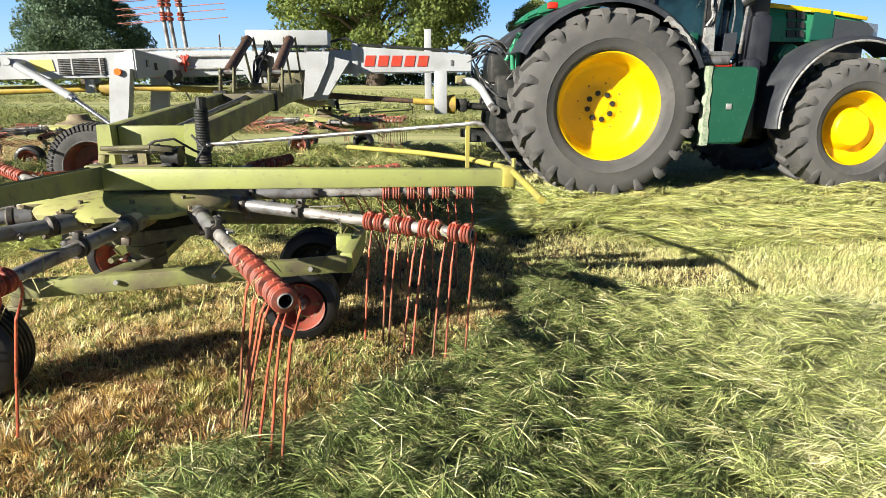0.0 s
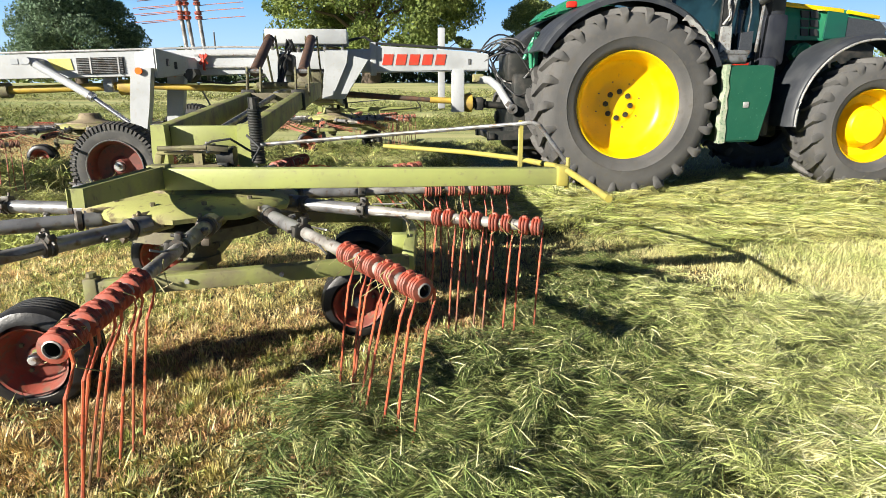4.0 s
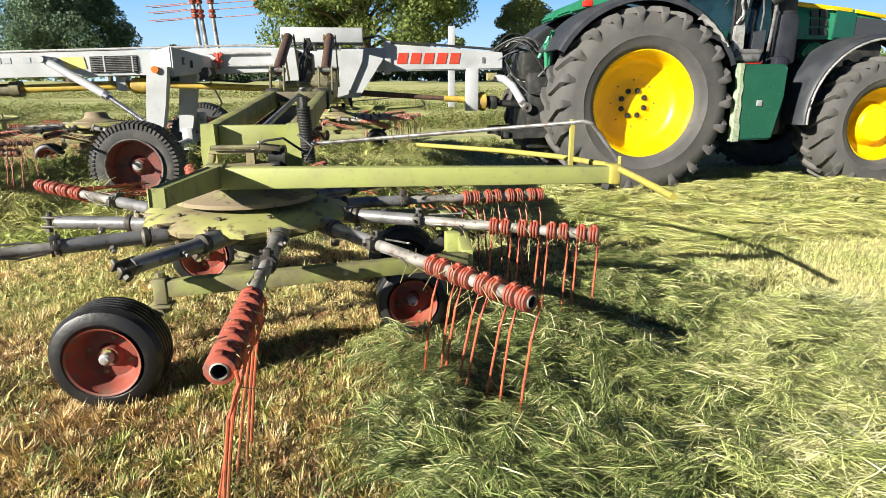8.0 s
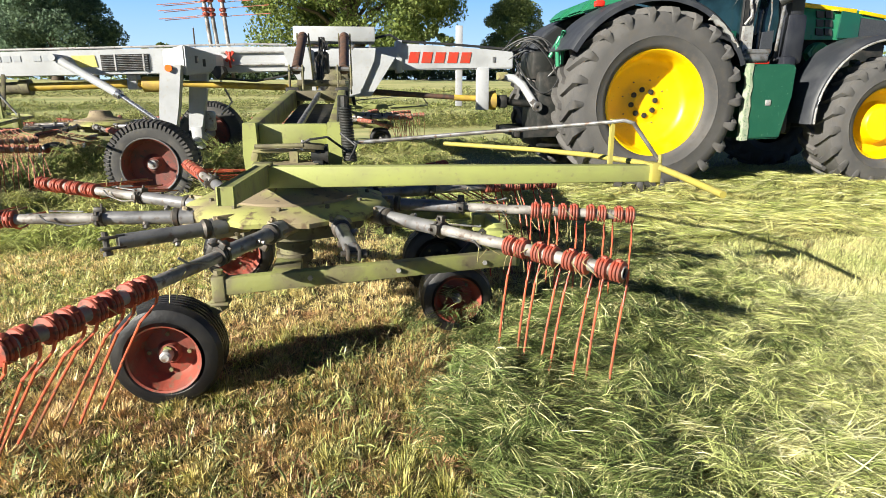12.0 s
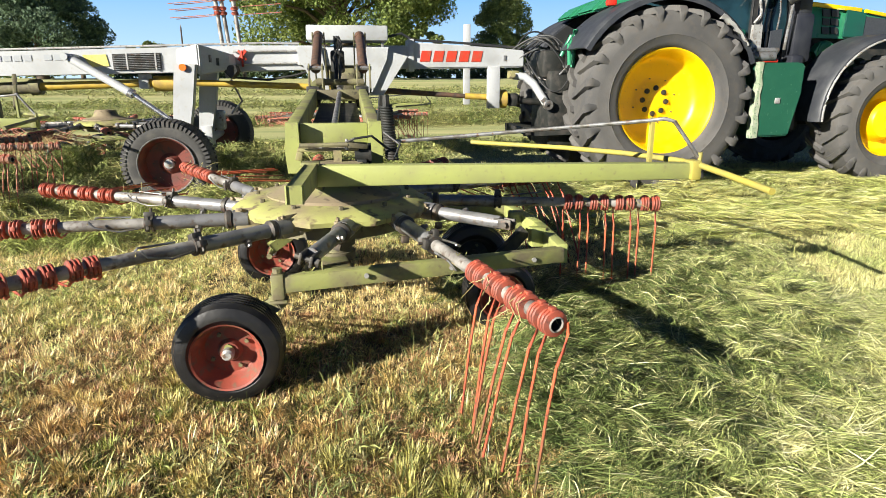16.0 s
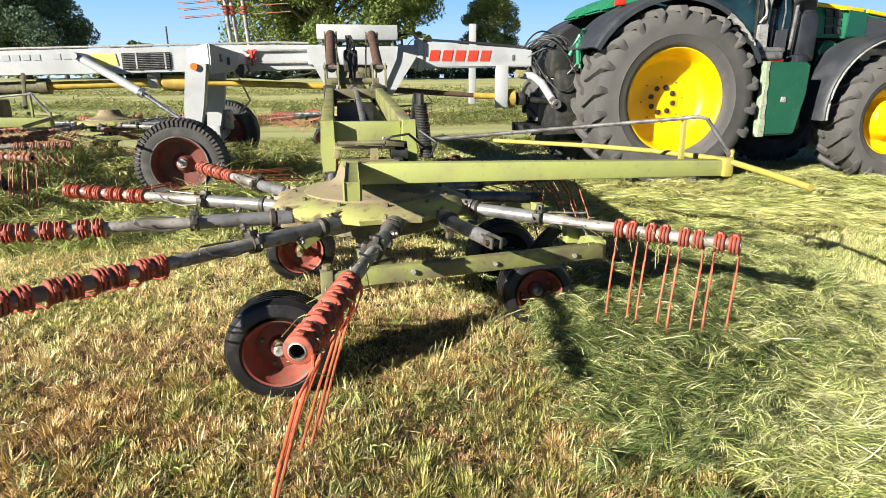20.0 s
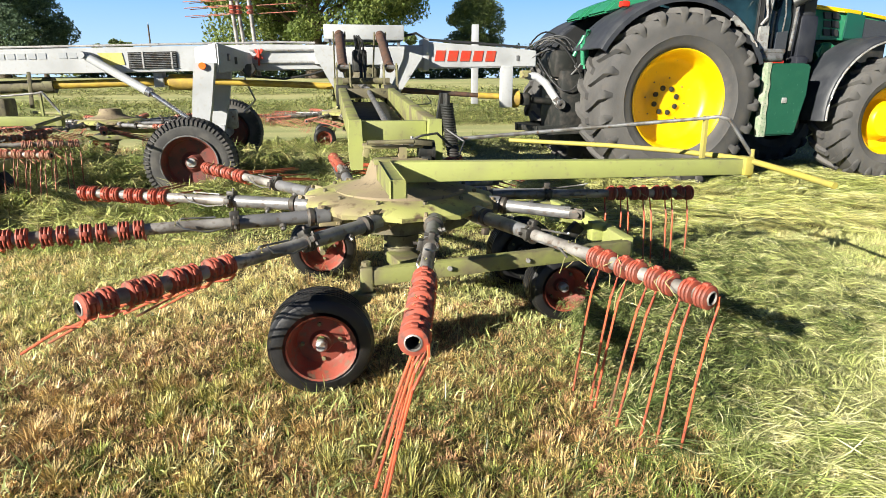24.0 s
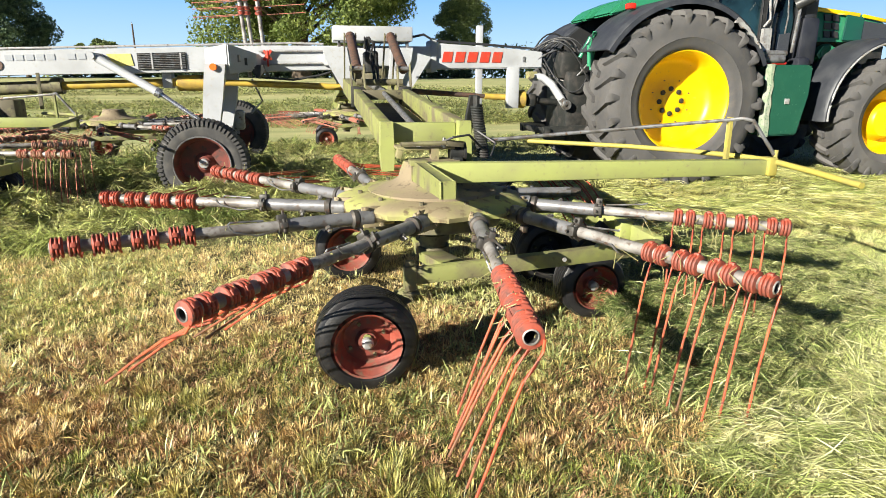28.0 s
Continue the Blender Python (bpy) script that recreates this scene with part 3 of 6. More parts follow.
    tube(bm, [p(0.30, 0.075, 0.875), p(1.49, -0.132, 0.972), p(1.535, -0.18, 0.982), p(1.56, -0.225, 0.972), p(1.69, -0.245, 0.80)], 0.0095, 8)
    part("guard_rod", bm, GREY, parent, "bare steel guard rod")
    bm = bmesh.new()
    q = p(1.50, -0.13, 0)
    rail(bm, (q.x, q.y, 0.775 + lift), (q.x, q.y, 0.985 + lift), 0.028, 0.012, 0.002)
    part("guard_post", bm, rod_paint, parent)
    bm = bmesh.new()
    q = p(1.66, -0.235, 0.755)
    box(bm, q.x - 0.02, q.x + 0.03, q.y - 0.042, q.y + 0.04, 0.705 + lift, 0.795 + lift, 0.008)
    tube(bm, [p(1.69, -0.25, 0.69), p(1.69, -0.25, 0.83)], 0.010, 8)
    part("hoop_clamp", bm, rod_paint, parent, "scuffed clamp")


def swing_arm(parent, cx, cy, side):
    """The two-railed arm that carries a front rotor from the tower on the main beam."""
    def p(x, y, z):
        return Vector((cx + x, cy + side * y, z)) - RAKE_FOOT
    for x, lab in ((-0.195, "lime arm rail"), (0.205, "lime arm rail")):
        bm = bmesh.new()
        rail(bm, p(x, 0.24, 0.895), p(x, 2.45, 1.045), 0.062, 0.13, 0.007)
        rail(bm, p(x, 2.40, 1.045), p(x, 4.02, 1.13), 0.095, 0.15, 0.007)
        part("arm_rail", bm, LIME_DIRTY, parent, lab)
        bm = bmesh.new()
        rail(bm, p(x, 2.36, 1.04), p(x, 2.41, 1.044), 0.105, 0.165, 0.004)
        part("rail_band", bm, ENGINE, parent)
        bm = bmesh.new()
        prism(bm, [(cx + x - 0.03 - RAKE_FOOT.x, 0.965), (cx + x + 0.03 - RAKE_FOOT.x, 0.965), (cx + x + 0.035 - RAKE_FOOT.x, 0.80), (cx + x + 0.03 - RAKE_FOOT.x, 0.72), (cx + x - 0.03 - RAKE_FOOT.x, 0.72), (cx + x - 0.038 - RAKE_FOOT.x, 0.82)], p(0, 0.17, 0).y, p(0, 0.25, 0).y)
        part("end_bracket", bm, LIME, parent, "lime bracket plate")
    bm = bmesh.new()
    box(bm, p(-0.16, 0, 0).x, p(0.17, 0, 0).x, *sorted((p(0, 0.24, 0).y, p(0, 0.30, 0).y)), 0.855, 0.955, 0.006)
    part("cross_plate", bm, LIME, parent)
    bm = bmesh.new()
    box(bm, p(-0.165, 0, 0).x, p(0.12, 0, 0).x, *sorted((p(0, 0.03, 0).y, p(0, 0.19, 0).y)), 0.838, 0.852, 0.004)
    rail(bm, p(-0.16, 0.04, 0.80), p(-0.15, 0.04, 0.84), 0.05, 0.03, 0.004)
    rail(bm, p(0.02, 0.05, 0.79), p(0.02, 0.05, 0.84), 0.05, 0.03, 0.004)
    part("head_plate", bm, DUST, parent, "dusty steel plate on the rotor head")
    bm = bmesh.new()
    tube(bm, [p(0.10, 0.07, 0.82), p(0.165, 0.07, 0.82)], 0.042, 14)
    tube(bm, [p(0.165, 0.07, 0.82), p(0.178, 0.07, 0.82)], 0.052, 14)
    box(bm, p(0.11, 0, 0).x, p(0.155, 0, 0).x, *sorted((p(0, 0.0, 0).y, p(0, 0.12, 0).y)), 0.77, 0.80, 0.004)
    part("pivot_block", bm, ENGINE, parent, "black pivot block")
    for bx, by, top in ((-0.05, 0.07, 0.875), (0.03, 0.09, 0.875), (0.065, 0.03, 0.895), (0.09, 0.05, 0.885)):
        bm = bmesh.new()
        tube(bm, [p(bx, by, 0.845), p(bx, by, top)], 0.0085, 6)
        tube(bm, [p(bx, by, 0.852), p(bx, by, 0.866)], 0.016, 6)
        part("stud", bm, GREY_PALE, parent, "pale steel stud and nut")
    bm = bmesh.new()
    tube(bm, [p(-0.15, 0.015, 0.868), p(0.07, 0.0, 0.872)], 0.011, 8)
    rail(bm, p(0.07, 0.0, 0.872), p(0.16, 0.02, 0.862), 0.016, 0.03, 0.003)
    part("head_linkage", bm, GRIME, parent, "grimy linkage rod on the rotor head")
    bm = bmesh.new()
    rail(bm, p(-0.10, 0.12, 0.735), p(0.18, 0.10, 0.735), 0.18, 0.06, 0.008)
    part("head_block", bm, GRIME, parent, "grimy block under the head plate")
    bm = bmesh.new()
    tube(bm, [p(0.02, 0.03, 0.86), p(0.10, -0.02, 0.90), p(0.18, -0.01, 0.91), p(0.25, 0.05, 0.85), p(0.30, 0.10, 0.82)], 0.006, 6)
    tube(bm, [p(0.24, 0.06, 0.92), p(0.31, -0.02, 0.87), p(0.28, -0.05, 0.81)], 0.006, 6)
    part("control_cable", bm, BLACK, parent, "loose black control cable")
    # suspension spring on its stay
    bm = bmesh.new()
    pts = []
    for k in range(241):
        a = k / 240 * 2 * math.pi * 20
        u = k / 240
        b = p(0.26 + 0.02 * u, 0.17 - 0.08 * u, 1.04 - 0.25 * u)
        pts.append((b.x + 0.027 * math.cos(a), b.y + 0.027 * math.sin(a), b.z))
    tube(bm, pts, 0.0068, 6)
    part("coil_spring", bm, ENGINE, parent, "black coil spring")
    bm = bmesh.new()
    rail(bm, p(0.235, 0.28, 0.87), p(0.255, 0.20, 1.09), 0.05, 0.02, 0.003)
    tube(bm, [p(0.26, 0.17, 1.0), p(0.26, 0.17, 1.09)], 0.018, 8)
    part("spring_stay", bm, ENGINE, parent)
    # added sheet that makes the gap between the rails dark
    bm = bmesh.new()
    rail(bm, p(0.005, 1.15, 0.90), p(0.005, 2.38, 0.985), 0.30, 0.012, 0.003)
    part("arm_pan", bm, ENGINE, parent, "dark sheet added to darken the gap between the arm rails")
    # lifting rams and their brackets
    for x in (-0.175, 0.225):
        bm = bmesh.new()
        tube(bm, [p(x, 2.60, 1.27), p(x, 3.46, 1.585)], 0.043, 14)
        tube(bm, [p(x, 3.42, 1.57), p(x, 3.50, 1.60)], 0.048, 14)
        part("lift_ram", bm, RUST, parent, "rusty brown lifting ram")
        for d in (-0.055, 0.055):
            bm = bmesh.new()
            rail(bm, p(x + d, 2.52, 1.08), p(x + d, 2.60, 1.30), 0.014, 0.07, 0.003)
            part("ram_bracket", bm, GRIME, parent, "grimy clevis plate")
            bm = bmesh.new()
            rail(bm, p(x + d, 3.90, 1.15), p(x + d, 3.50, 1.62), 0.014, 0.05, 0.003)
            part("ram_bracket", bm, GRIME, parent, "grimy clevis plate")
        bm = bmesh.new()
        tube(bm, [p(x - 0.07, 2.59, 1.275), p(x + 0.07, 2.59, 1.275)], 0.018, 8)
        part("ram_pin", bm, GREY, parent)
    bm = bmesh.new()
    tube(bm, [p(0.0, 0.6, 0.92), p(0.02, 2.4, 1.08)], 0.019, 10)
    tube(bm, [p(0.02, 2.4, 1.08), p(0.02, 3.9, 1.16)], 0.03, 10)
    part("drive_shaft", bm, GREY, parent, "grey drive shaft between the rails")
    bm = bmesh.new()
    tube(bm, [p(-0.18, 2.7, 1.16), p(0.23, 2.7, 1.16)], 0.03, 10)
    part("cross_tube", bm, GRIME, parent)
    bm = bmesh.new()
    box(bm, p(-0.16, 0, 0).x, p(0.2, 0, 0).x, *sorted((p(0, 2.3, 0).y, p(0, 2.4, 0).y)), 1.02, 1.10, 0.006)
    part("cross_bar", bm, GRIME, parent)
    for k in range(5):
        bm = bmesh.new()
        x = 0.0 + 0.025 * math.sin(k * 2.4)
        tube(bm, [p(x, 2.75, 1.15), p(x + 0.03 * math.sin(k), 3.0, 1.30 + 0.02 * k), p(x + 0.02 * k - 0.03, 3.4, 1.42 + 0.03 * k), p(x, 3.6, 1.60), p(x + 0.02, 3.8, 1.50)], 0.009, 6)
        part("hydraulic_hose", bm, ENGINE, parent, "black hydraulic hose")
    bm = bmesh.new()
    box(bm, p(-0.06, 0, 0).x, p(0.07, 0, 0).x, *sorted((p(0, 3.2, 0).y, p(0, 3.5, 0).y)), 1.25, 1.45, 0.02)
    part("valve_block", bm, ENGINE, parent, "dark hydraulic valve block")


def main_frame(parent):
    def shift(bm):
        bmesh.ops.translate(bm, verts=bm.verts[:], vec=-RAKE_FOOT)
        return bm
    bm = bmesh.new()
    prism(bm, [(-2.62, 1.31), (-1.27, 1.33), (-1.27, 1.515), (-1.6, 1.545), (-2.62, 1.605)], 0.74, 0.98)
    bmesh.ops.bevel(bm, geom=bm.edges[:], offset=0.012, segments=2, affect="EDGES")
    beam = part("front_beam", shift(bm), WHITE, parent, "white front beam with faded red lettering")
    bm = bmesh.new()
    prism(bm, [(-9.6, 1.13), (-7.0, 1.235), (-2.60, 1.315), (-2.60, 1.565), (-4.4, 1.555), (-7.0, 1.478), (-9.6, 1.39)], 0.745, 1.0)
    bmesh.ops.bevel(bm, geom=bm.edges[:], offset=0.012, segments=2, affect="EDGES")
    rear = part("rear_beam", shift(bm), WHITE, parent, "long white rear beam")
    # red letters kept as plain slanted blocks, grey ones likewise
    for k in range(5):
        x = -2.505 + 0.150 * k
        bm = bmesh.new()
        prism(bm, [(x, 1.39), (x + 0.112, 1.39), (x + 0.136, 1.508), (x + 0.024, 1.508)], 0.7335, 0.7375)
        part("letter_block", shift(bm), LETTER, beam, "red lettering block")
    bm = bmesh.new()
    box(bm, -1.52, -1.49, 0.731, 0.738, 1.40, 1.46)
    part("label_plate", shift(bm), GREY, beam)
    for k in range(9):
        if k == 5:
            continue
        x = -7.06 + 0.098 * k
        bm = bmesh.new()
        box(bm, x, x + 0.074, 0.7395, 0.743, 1.375 + 0.003 * k, 1.432 + 0.003 * k)
        part("letter_block", shift(bm), LETTER_GREY, rear, "grey lettering block")
    bm = bmesh.new()
    box(bm, -2.64, -2.57, 0.715, 1.03, 1.28, 1.635, 0.008)
    part("flange", shift(bm), WHITE, parent)
    # slatted vent
    bm = bmesh.new()
    prism(bm, [(-5.80, 1.292), (-5.31, 1.302), (-5.31, 1.475), (-5.80, 1.460)], 0.735, 0.742)
    vent = part("vent", shift(bm), ENGINE, parent, "dark slatted vent")
    for k in range(9):
        bm = bmesh.new()
        z = 1.302 + 0.018 * k
        rail(bm, (-5.79, 0.727, z), (-5.32, 0.727, z + 0.012), 0.014, 0.006, 0)
        part("slat", shift(bm), GREY, vent)
    for x in (-5.66, -5.37):
        bm = bmesh.new()
        box(bm, x, x + 0.016, 0.716, 0.732, 1.297, 1.467)
        part("vent_bar", shift(bm), GREY_PALE, vent)
    bm = bmesh.new()
    prism(bm, [(-6.02, 1.33), (-5.84, 1.335), (-5.86, 1.455), (-6.10, 1.45)], 0.737, 0.7415)
    part("sticker", shift(bm), STICKER, rear, "faded yellow warning sticker")
    # tower that carries the swing arms
    bm = bmesh.new()
    box(bm, -3.86, -2.88, 0.56, 1.24, 1.34, 1.53, 0.012)
    part("tower", shift(bm), WHITE, parent, "white tower head on the beam")
    for y0 in (0.52, 1.20):
        for outline in ([(-3.87, 1.535), (-3.60, 1.535), (-3.52, 1.02), (-3.63, 1.02), (-3.85, 1.42)], [(-3.12, 1.535), (-2.87, 1.535), (-2.89, 1.40), (-3.07, 1.02), (-3.18, 1.02)]):
            bm = bmesh.new()
            prism(bm, outline, y0, y0 + 0.04)
            bmesh.ops.bevel(bm, geom=bm.edges[:], offset=0.006, segments=2, affect="EDGES")
            part("tower_plate", shift(bm), WHITE, parent, "white tower side plate")
    bm = bmesh.new()
    box(bm, -3.52, -3.18, 0.60, 1.18, 1.0, 1.33, 0.03)
    lathe(bm, [(0.0, 0.545), (0.09, 0.55), (0.12, 0.57), (0.12, 0.61)], Matrix.Translation((-3.35, 0, 1.16)), 18)
    part("tower_gearbox", shift(bm), GRIME, parent, "grimy gearbox inside the tower")
    bm = bmesh.new()
    prism(bm, [(-2.90, 1.50), (-2.66, 1.44), (-2.94, 1.02), (-3.10, 1.02)], 0.56, 0.72)
    part("tower_gusset", shift(bm), WHITE, parent)
    bm = bmesh.new()
    box(bm, -3.75, -2.88, 0.50, 0.95, 1.60, 1.755, 0.012)
    cover = part("tower_cover", shift(bm), WHITE, parent, "white sheet-metal cover box")
    for x in (-3.70, -3.42, -3.14, -2.95):
        bm = bmesh.new()
        box(bm, x, x + 0.03, 0.55, 0.60, 1.52, 1.61, 0.003)
        part("cover_foot", shift(bm), GREY, cover)
    # pipes along the beam
    bm = bmesh.new()
    tube(bm, [(-9.5, 0.80, 1.42), (-7.0, 0.80, 1.50), (-4.2, 0.80, 1.585), (-3.85, 0.80, 1.58)], 0.012, 8)
    tube(bm, [(-4.55, 0.72, 1.49), (-3.86, 0.72, 1.50)], 0.011, 8)
    tube(bm, [(-4.55, 0.72, 1.36), (-3.86, 0.72, 1.37)], 0.011, 8)
    part("oil_pipe", shift(bm), GREY_PALE, parent, "steel oil pipes along the beam")
    bm = bmesh.new()
    tube(bm, [(-2.88, 0.85, 1.66), (-2.70, 0.84, 1.70), (-2.58, 0.83, 1.63), (-2.0, 0.83, 1.60), (-1.35, 0.83, 1.555), (-1.15, 0.80, 1.50)], 0.014, 8)
    tube(bm, [(-4.6, 0.70, 1.22), (-4.2, 0.70, 1.19), (-3.9, 0.70, 1.24), (-3.7, 0.7, 1.30)], 0.012, 8)
    part("beam_hose", shift(bm), BLACK, parent, "black hoses sagging along the beam")
    # drive line below the beam
    bm = bmesh.new()
    tube(bm, [(-6.66, 0.92, 1.125), (-5.45, 0.92, 1.165)], 0.045, 14)
    tube(bm, [(-5.12, 0.92, 1.165), (-4.0, 0.92, 1.125), (-2.95, 0.92, 1.07)], 0.036, 14)
    tube(bm, [(-1.95, 0.87, 1.0), (-1.62, 0.86, 0.985)], 0.036, 14)
    part("drive_tube", shift(bm), DRIVE_YELLOW, parent, "yellow plastic drive-shaft guard")
    # rear stretch of the drive line, thicker and dark brown
    bm = bmesh.new()
    tube(bm, [(-9.4, 0.92, 1.0), (-6.7, 0.92, 1.12)], 0.066, 14)
    tube(bm, [(-6.72, 0.92, 1.12), (-6.62, 0.92, 1.126)], 0.085, 14)
    part("rear_shaft_casing", shift(bm), GRIME, parent, "dark brown casing of the rear drive line")
    for xa, za, xb, zb in ((-6.75, 1.24, -6.62, 0.92), (-7.25, 1.22, -6.95, 0.80), (-7.9, 1.18, -7.65, 0.78)):
        bm = bmesh.new()
        rail(bm, (xa, 0.66, za), (xb, 0.30, zb), 0.035, 0.05, 0.005)
        part("rear_strut", shift(bm), GRIME, parent, "grimy strut carrying a rear rotor")
    bm = bmesh.new()
    rail(bm, (-7.70, -0.30, 0.84), (-7.05, 0.42, 0.90), 0.20, 0.16, 0.02)
    box(bm, -7.12, -6.86, 0.30, 0.55, 0.80, 1.0, 0.02)
    part("rear_gearbox", shift(bm), GRIME, parent, "grimy gearbox of a rear rotor")
    bm = bmesh.new()
    lathe(bm, [(0.0, 0.735), (0.05, 0.735), (0.052, 0.75)], Matrix.Translation((-7.14, 0, 1.33)), 16)
    part("round_badge", shift(bm), RUST, parent, "faded red-brown round badge")
    # front stretch of the drive line, tapered and brown
    bm = bmesh.new()
    tube(bm, [(-2.95, 0.92, 1.07), (-1.93, 0.87, 1.0)], 0.036, 12, True, 0.026)
    part("front_shaft", shift(bm), RUST, parent, "brown front drive shaft")
    bm = bmesh.new()
    lathe(bm, [(0.05, -5.47), (0.085, -5.45), (0.088, -5.16), (0.05, -5.14)], Matrix(((0, 1, 0, 0), (1, 0, 0, 0.92), (0, 0, 1, 1.155), (0, 0, 0, 1))), 20)
    part("guard_cone", shift(bm), DRIVE_YELLOW, parent, "ribbed yellow guard cone")
    bm = bmesh.new()
    lathe(bm, [(0.04, -1.66), (0.075, -1.64), (0.11, -1.50), (0.11, -1.46), (0.07, -1.45)], Matrix(((0, 1, 0, 0), (1, 0, 0, 0.84), (0, 0, 1, 0.965), (0, 0, 0, 1))), 20)
    part("guard_cone", shift(bm), DRIVE_YELLOW, parent, "yellow guard cone at the coupling")
    bm = bmesh.new()
    tube(bm, [(-1.46, 0.84, 0.96), (-1.0, 0.86, 0.92)], 0.04, 12)
    for k in range(5):
        tube(bm, [(-1.45 + 0.035 * k, 0.84, 0.96), (-1.432 + 0.035 * k, 0.84, 0.958)], 0.075 - 0.006 * k, 14)
    box(bm, -1.42, -1.32, 0.77, 0.90, 0.88, 1.03, 0.02)
    part("universal_joint", shift(bm), ENGINE, parent, "dark ribbed boot over the universal joint")
    bm = bmesh.new()
    box(bm, -5.60, -5.50, 0.84, 1.0, 1.10, 1.26, 0.008)
    part("shaft_bearing", shift(bm), WHITE, parent)
    # stand plate and drawbar hook at the front
    bm = bmesh.new()
    box(bm, -1.705, -1.56, 0.72, 0.80, 0.86, 1.34, 0.008)
    part("stand_plate", shift(bm), WHITE, parent, "white stand plate under the beam")
    bm = bmesh.new()
    pts = [(-1.40, 0.74, 1.235), (-1.27, 0.72, 1.22), (-1.17, 0.66, 1.14), (-1.11, 0.60, 1.03), (-1.05, 0.54, 0.92)]
    tube(bm, pts, 0.047, 14)
    hook = part("drawbar_hook", shift(bm), WHITE, parent, "curved white drawbar pipe")
    bm = bmesh.new()
    lathe(bm, [(0.022, 0.49), (0.052, 0.488), (0.058, 0.495), (0.058, 0.535), (0.052, 0.542), (0.022, 0.54), (0.022, 0.49)], Matrix.Translation((-1.03, 0, 0.90)), 20)
    rail(bm, (-1.10, 0.52, 0.97), (-1.03, 0.52, 0.90), 0.05, 0.06, 0.006)
    part("hook_eye", shift(bm), GREY, hook, "grimy steel eye")
    bm = bmesh.new()
    box(bm, -1.46, -1.34, 0.70, 0.80, 1.20, 1.29, 0.01)
    tube(bm, [(-1.42, 0.70, 1.24), (-1.42, 0.66, 1.24)], 0.03, 10)
    part("hook_clamp", shift(bm), DUST, hook, "dusty pipe clamp")
    bm = bmesh.new()
    box(bm, -1.72, -1.63, 2.17, 2.24, 0.86, 1.93, 0.006)
    part("parking_post", shift(bm), WHITE, parent, "white upright post beyond the beam")
    # axle tower with its legs
    bm = bmesh.new()
    low, top = [], []
    for x, y, z0, z1 in ((-5.06, 0.36, 1.33, 1.49), (-4.82, 0.25, 1.235, 1.545), (-4.56, 0.46, 1.29, 1.455), (-4.53, 0.72, 1.29, 1.455), (-5.06, 0.72, 1.33, 1.49)):
        low.append(bm.verts.new((x, y, z0)))
        top.append(bm.verts.new((x, y, z1)))
    bm.faces.new(top)
    bm.faces.new(list(reversed(low)))
    for k in range(5):
        bm.faces.new((low[k], low[(k + 1) % 5], top[(k + 1) % 5], top[k]))
    bmesh.ops.bevel(bm, geom=bm.edges[:], offset=0.012, segments=2, affect="EDGES")
    part("axle_block", shift(bm), WHITE, parent, "white six-sided axle housing")
    bm = bmesh.new()
    prism(bm, [(-4.62, 1.28), (-4.56, 1.34), (-4.50, 1.34), (-4.48, 1.28), (-4.55, 1.20)], 0.44, 0.66)
    part("axle_cap", shift(bm), ENGINE, parent)
    for u, z in ((0.38, 1.40), (0.62, 1.37)):
        bm = bmesh.new()
        x, y = -4.82 + 0.26 * u, 0.25 + 0.21 * u
        rail(bm, (x, y - 0.004, z - 0.035), (x, y - 0.004, z + 0.035), 0.016, 0.022, 0.002)
        part("housing_slot", shift(bm), ENGINE, parent, "dark slot in the axle housing")
    for y0 in (0.16, 1.30):
        bm = bmesh.new()
        prism(bm, [(-5.04, 1.34), (-4.84, 1.34), (-4.90, 0.95), (-4.97, 0.62), (-5.12, 0.62), (-5.09, 0.95)], y0, y0 + 0.12)
        part("axle_leg", shift(bm), WHITE, parent, "white axle leg")
        bm = bmesh.new()
        lathe(bm, [(0.0, y0 - 0.03), (0.035, y0 - 0.03), (0.035, y0)], Matrix.Translation((-4.955, 0, 1.31)), 14)
        part("reflector", shift(bm), AMBER, parent, "round orange reflector")
    bm = bmesh.new()
    tube(bm, [(-5.03, -0.35, 0.43), (-5.03, 2.1, 0.53)], 0.05, 12)
    rail(bm, (-5.03, 0.22, 0.66), (-5.03, 0.22, 0.40), 0.16, 0.12)
    rail(bm, (-5.03, 1.36, 0.66), (-5.03, 1.36, 0.40), 0.16, 0.12)
    part("axle", shift(bm), WHITE, parent)
    bm = bmesh.new()
    box(bm, -4.98, -4.84, 1.42, 1.55, 0.60, 0.84, 0.03)
    tube(bm, [(-4.7, 1.3, 1.2), (-4.6, 1.35, 0.95), (-4.75, 1.45, 0.8)], 0.012, 6)
    part("brake_unit", shift(bm), GREY_PALE, parent)
    bm = bmesh.new()
    tube(bm, [(-6.12, 0.50, 1.40), (-5.55, 0.40, 1.06)], 0.043, 14)
    tube(bm, [(-6.16, 0.44, 1.42), (-6.16, 0.76, 1.42)], 0.035, 12)
    strut = part("axle_ram", shift(bm), WHITE, parent, "white axle ram with steel rod")
    bm = bmesh.new()
    tube(bm, [(-5.57, 0.405, 1.07), (-5.53, 0.40, 1.045)], 0.05, 14)
    tube(bm, [(-5.53, 0.40, 1.045), (-5.05, 0.30, 0.70)], 0.026, 12)
    part("ram_rod", shift(bm), CHROME, strut, "bright steel ram rod")
    bm = bmesh.new()
    rail(bm, (-4.50, 0.715, 1.50), (-4.42, 0.715, 1.40), 0.02, 0.025, 0.003)
    rail(bm, (-4.42, 0.705, 1.50), (-4.50, 0.705, 1.40), 0.02, 0.025, 0.003)
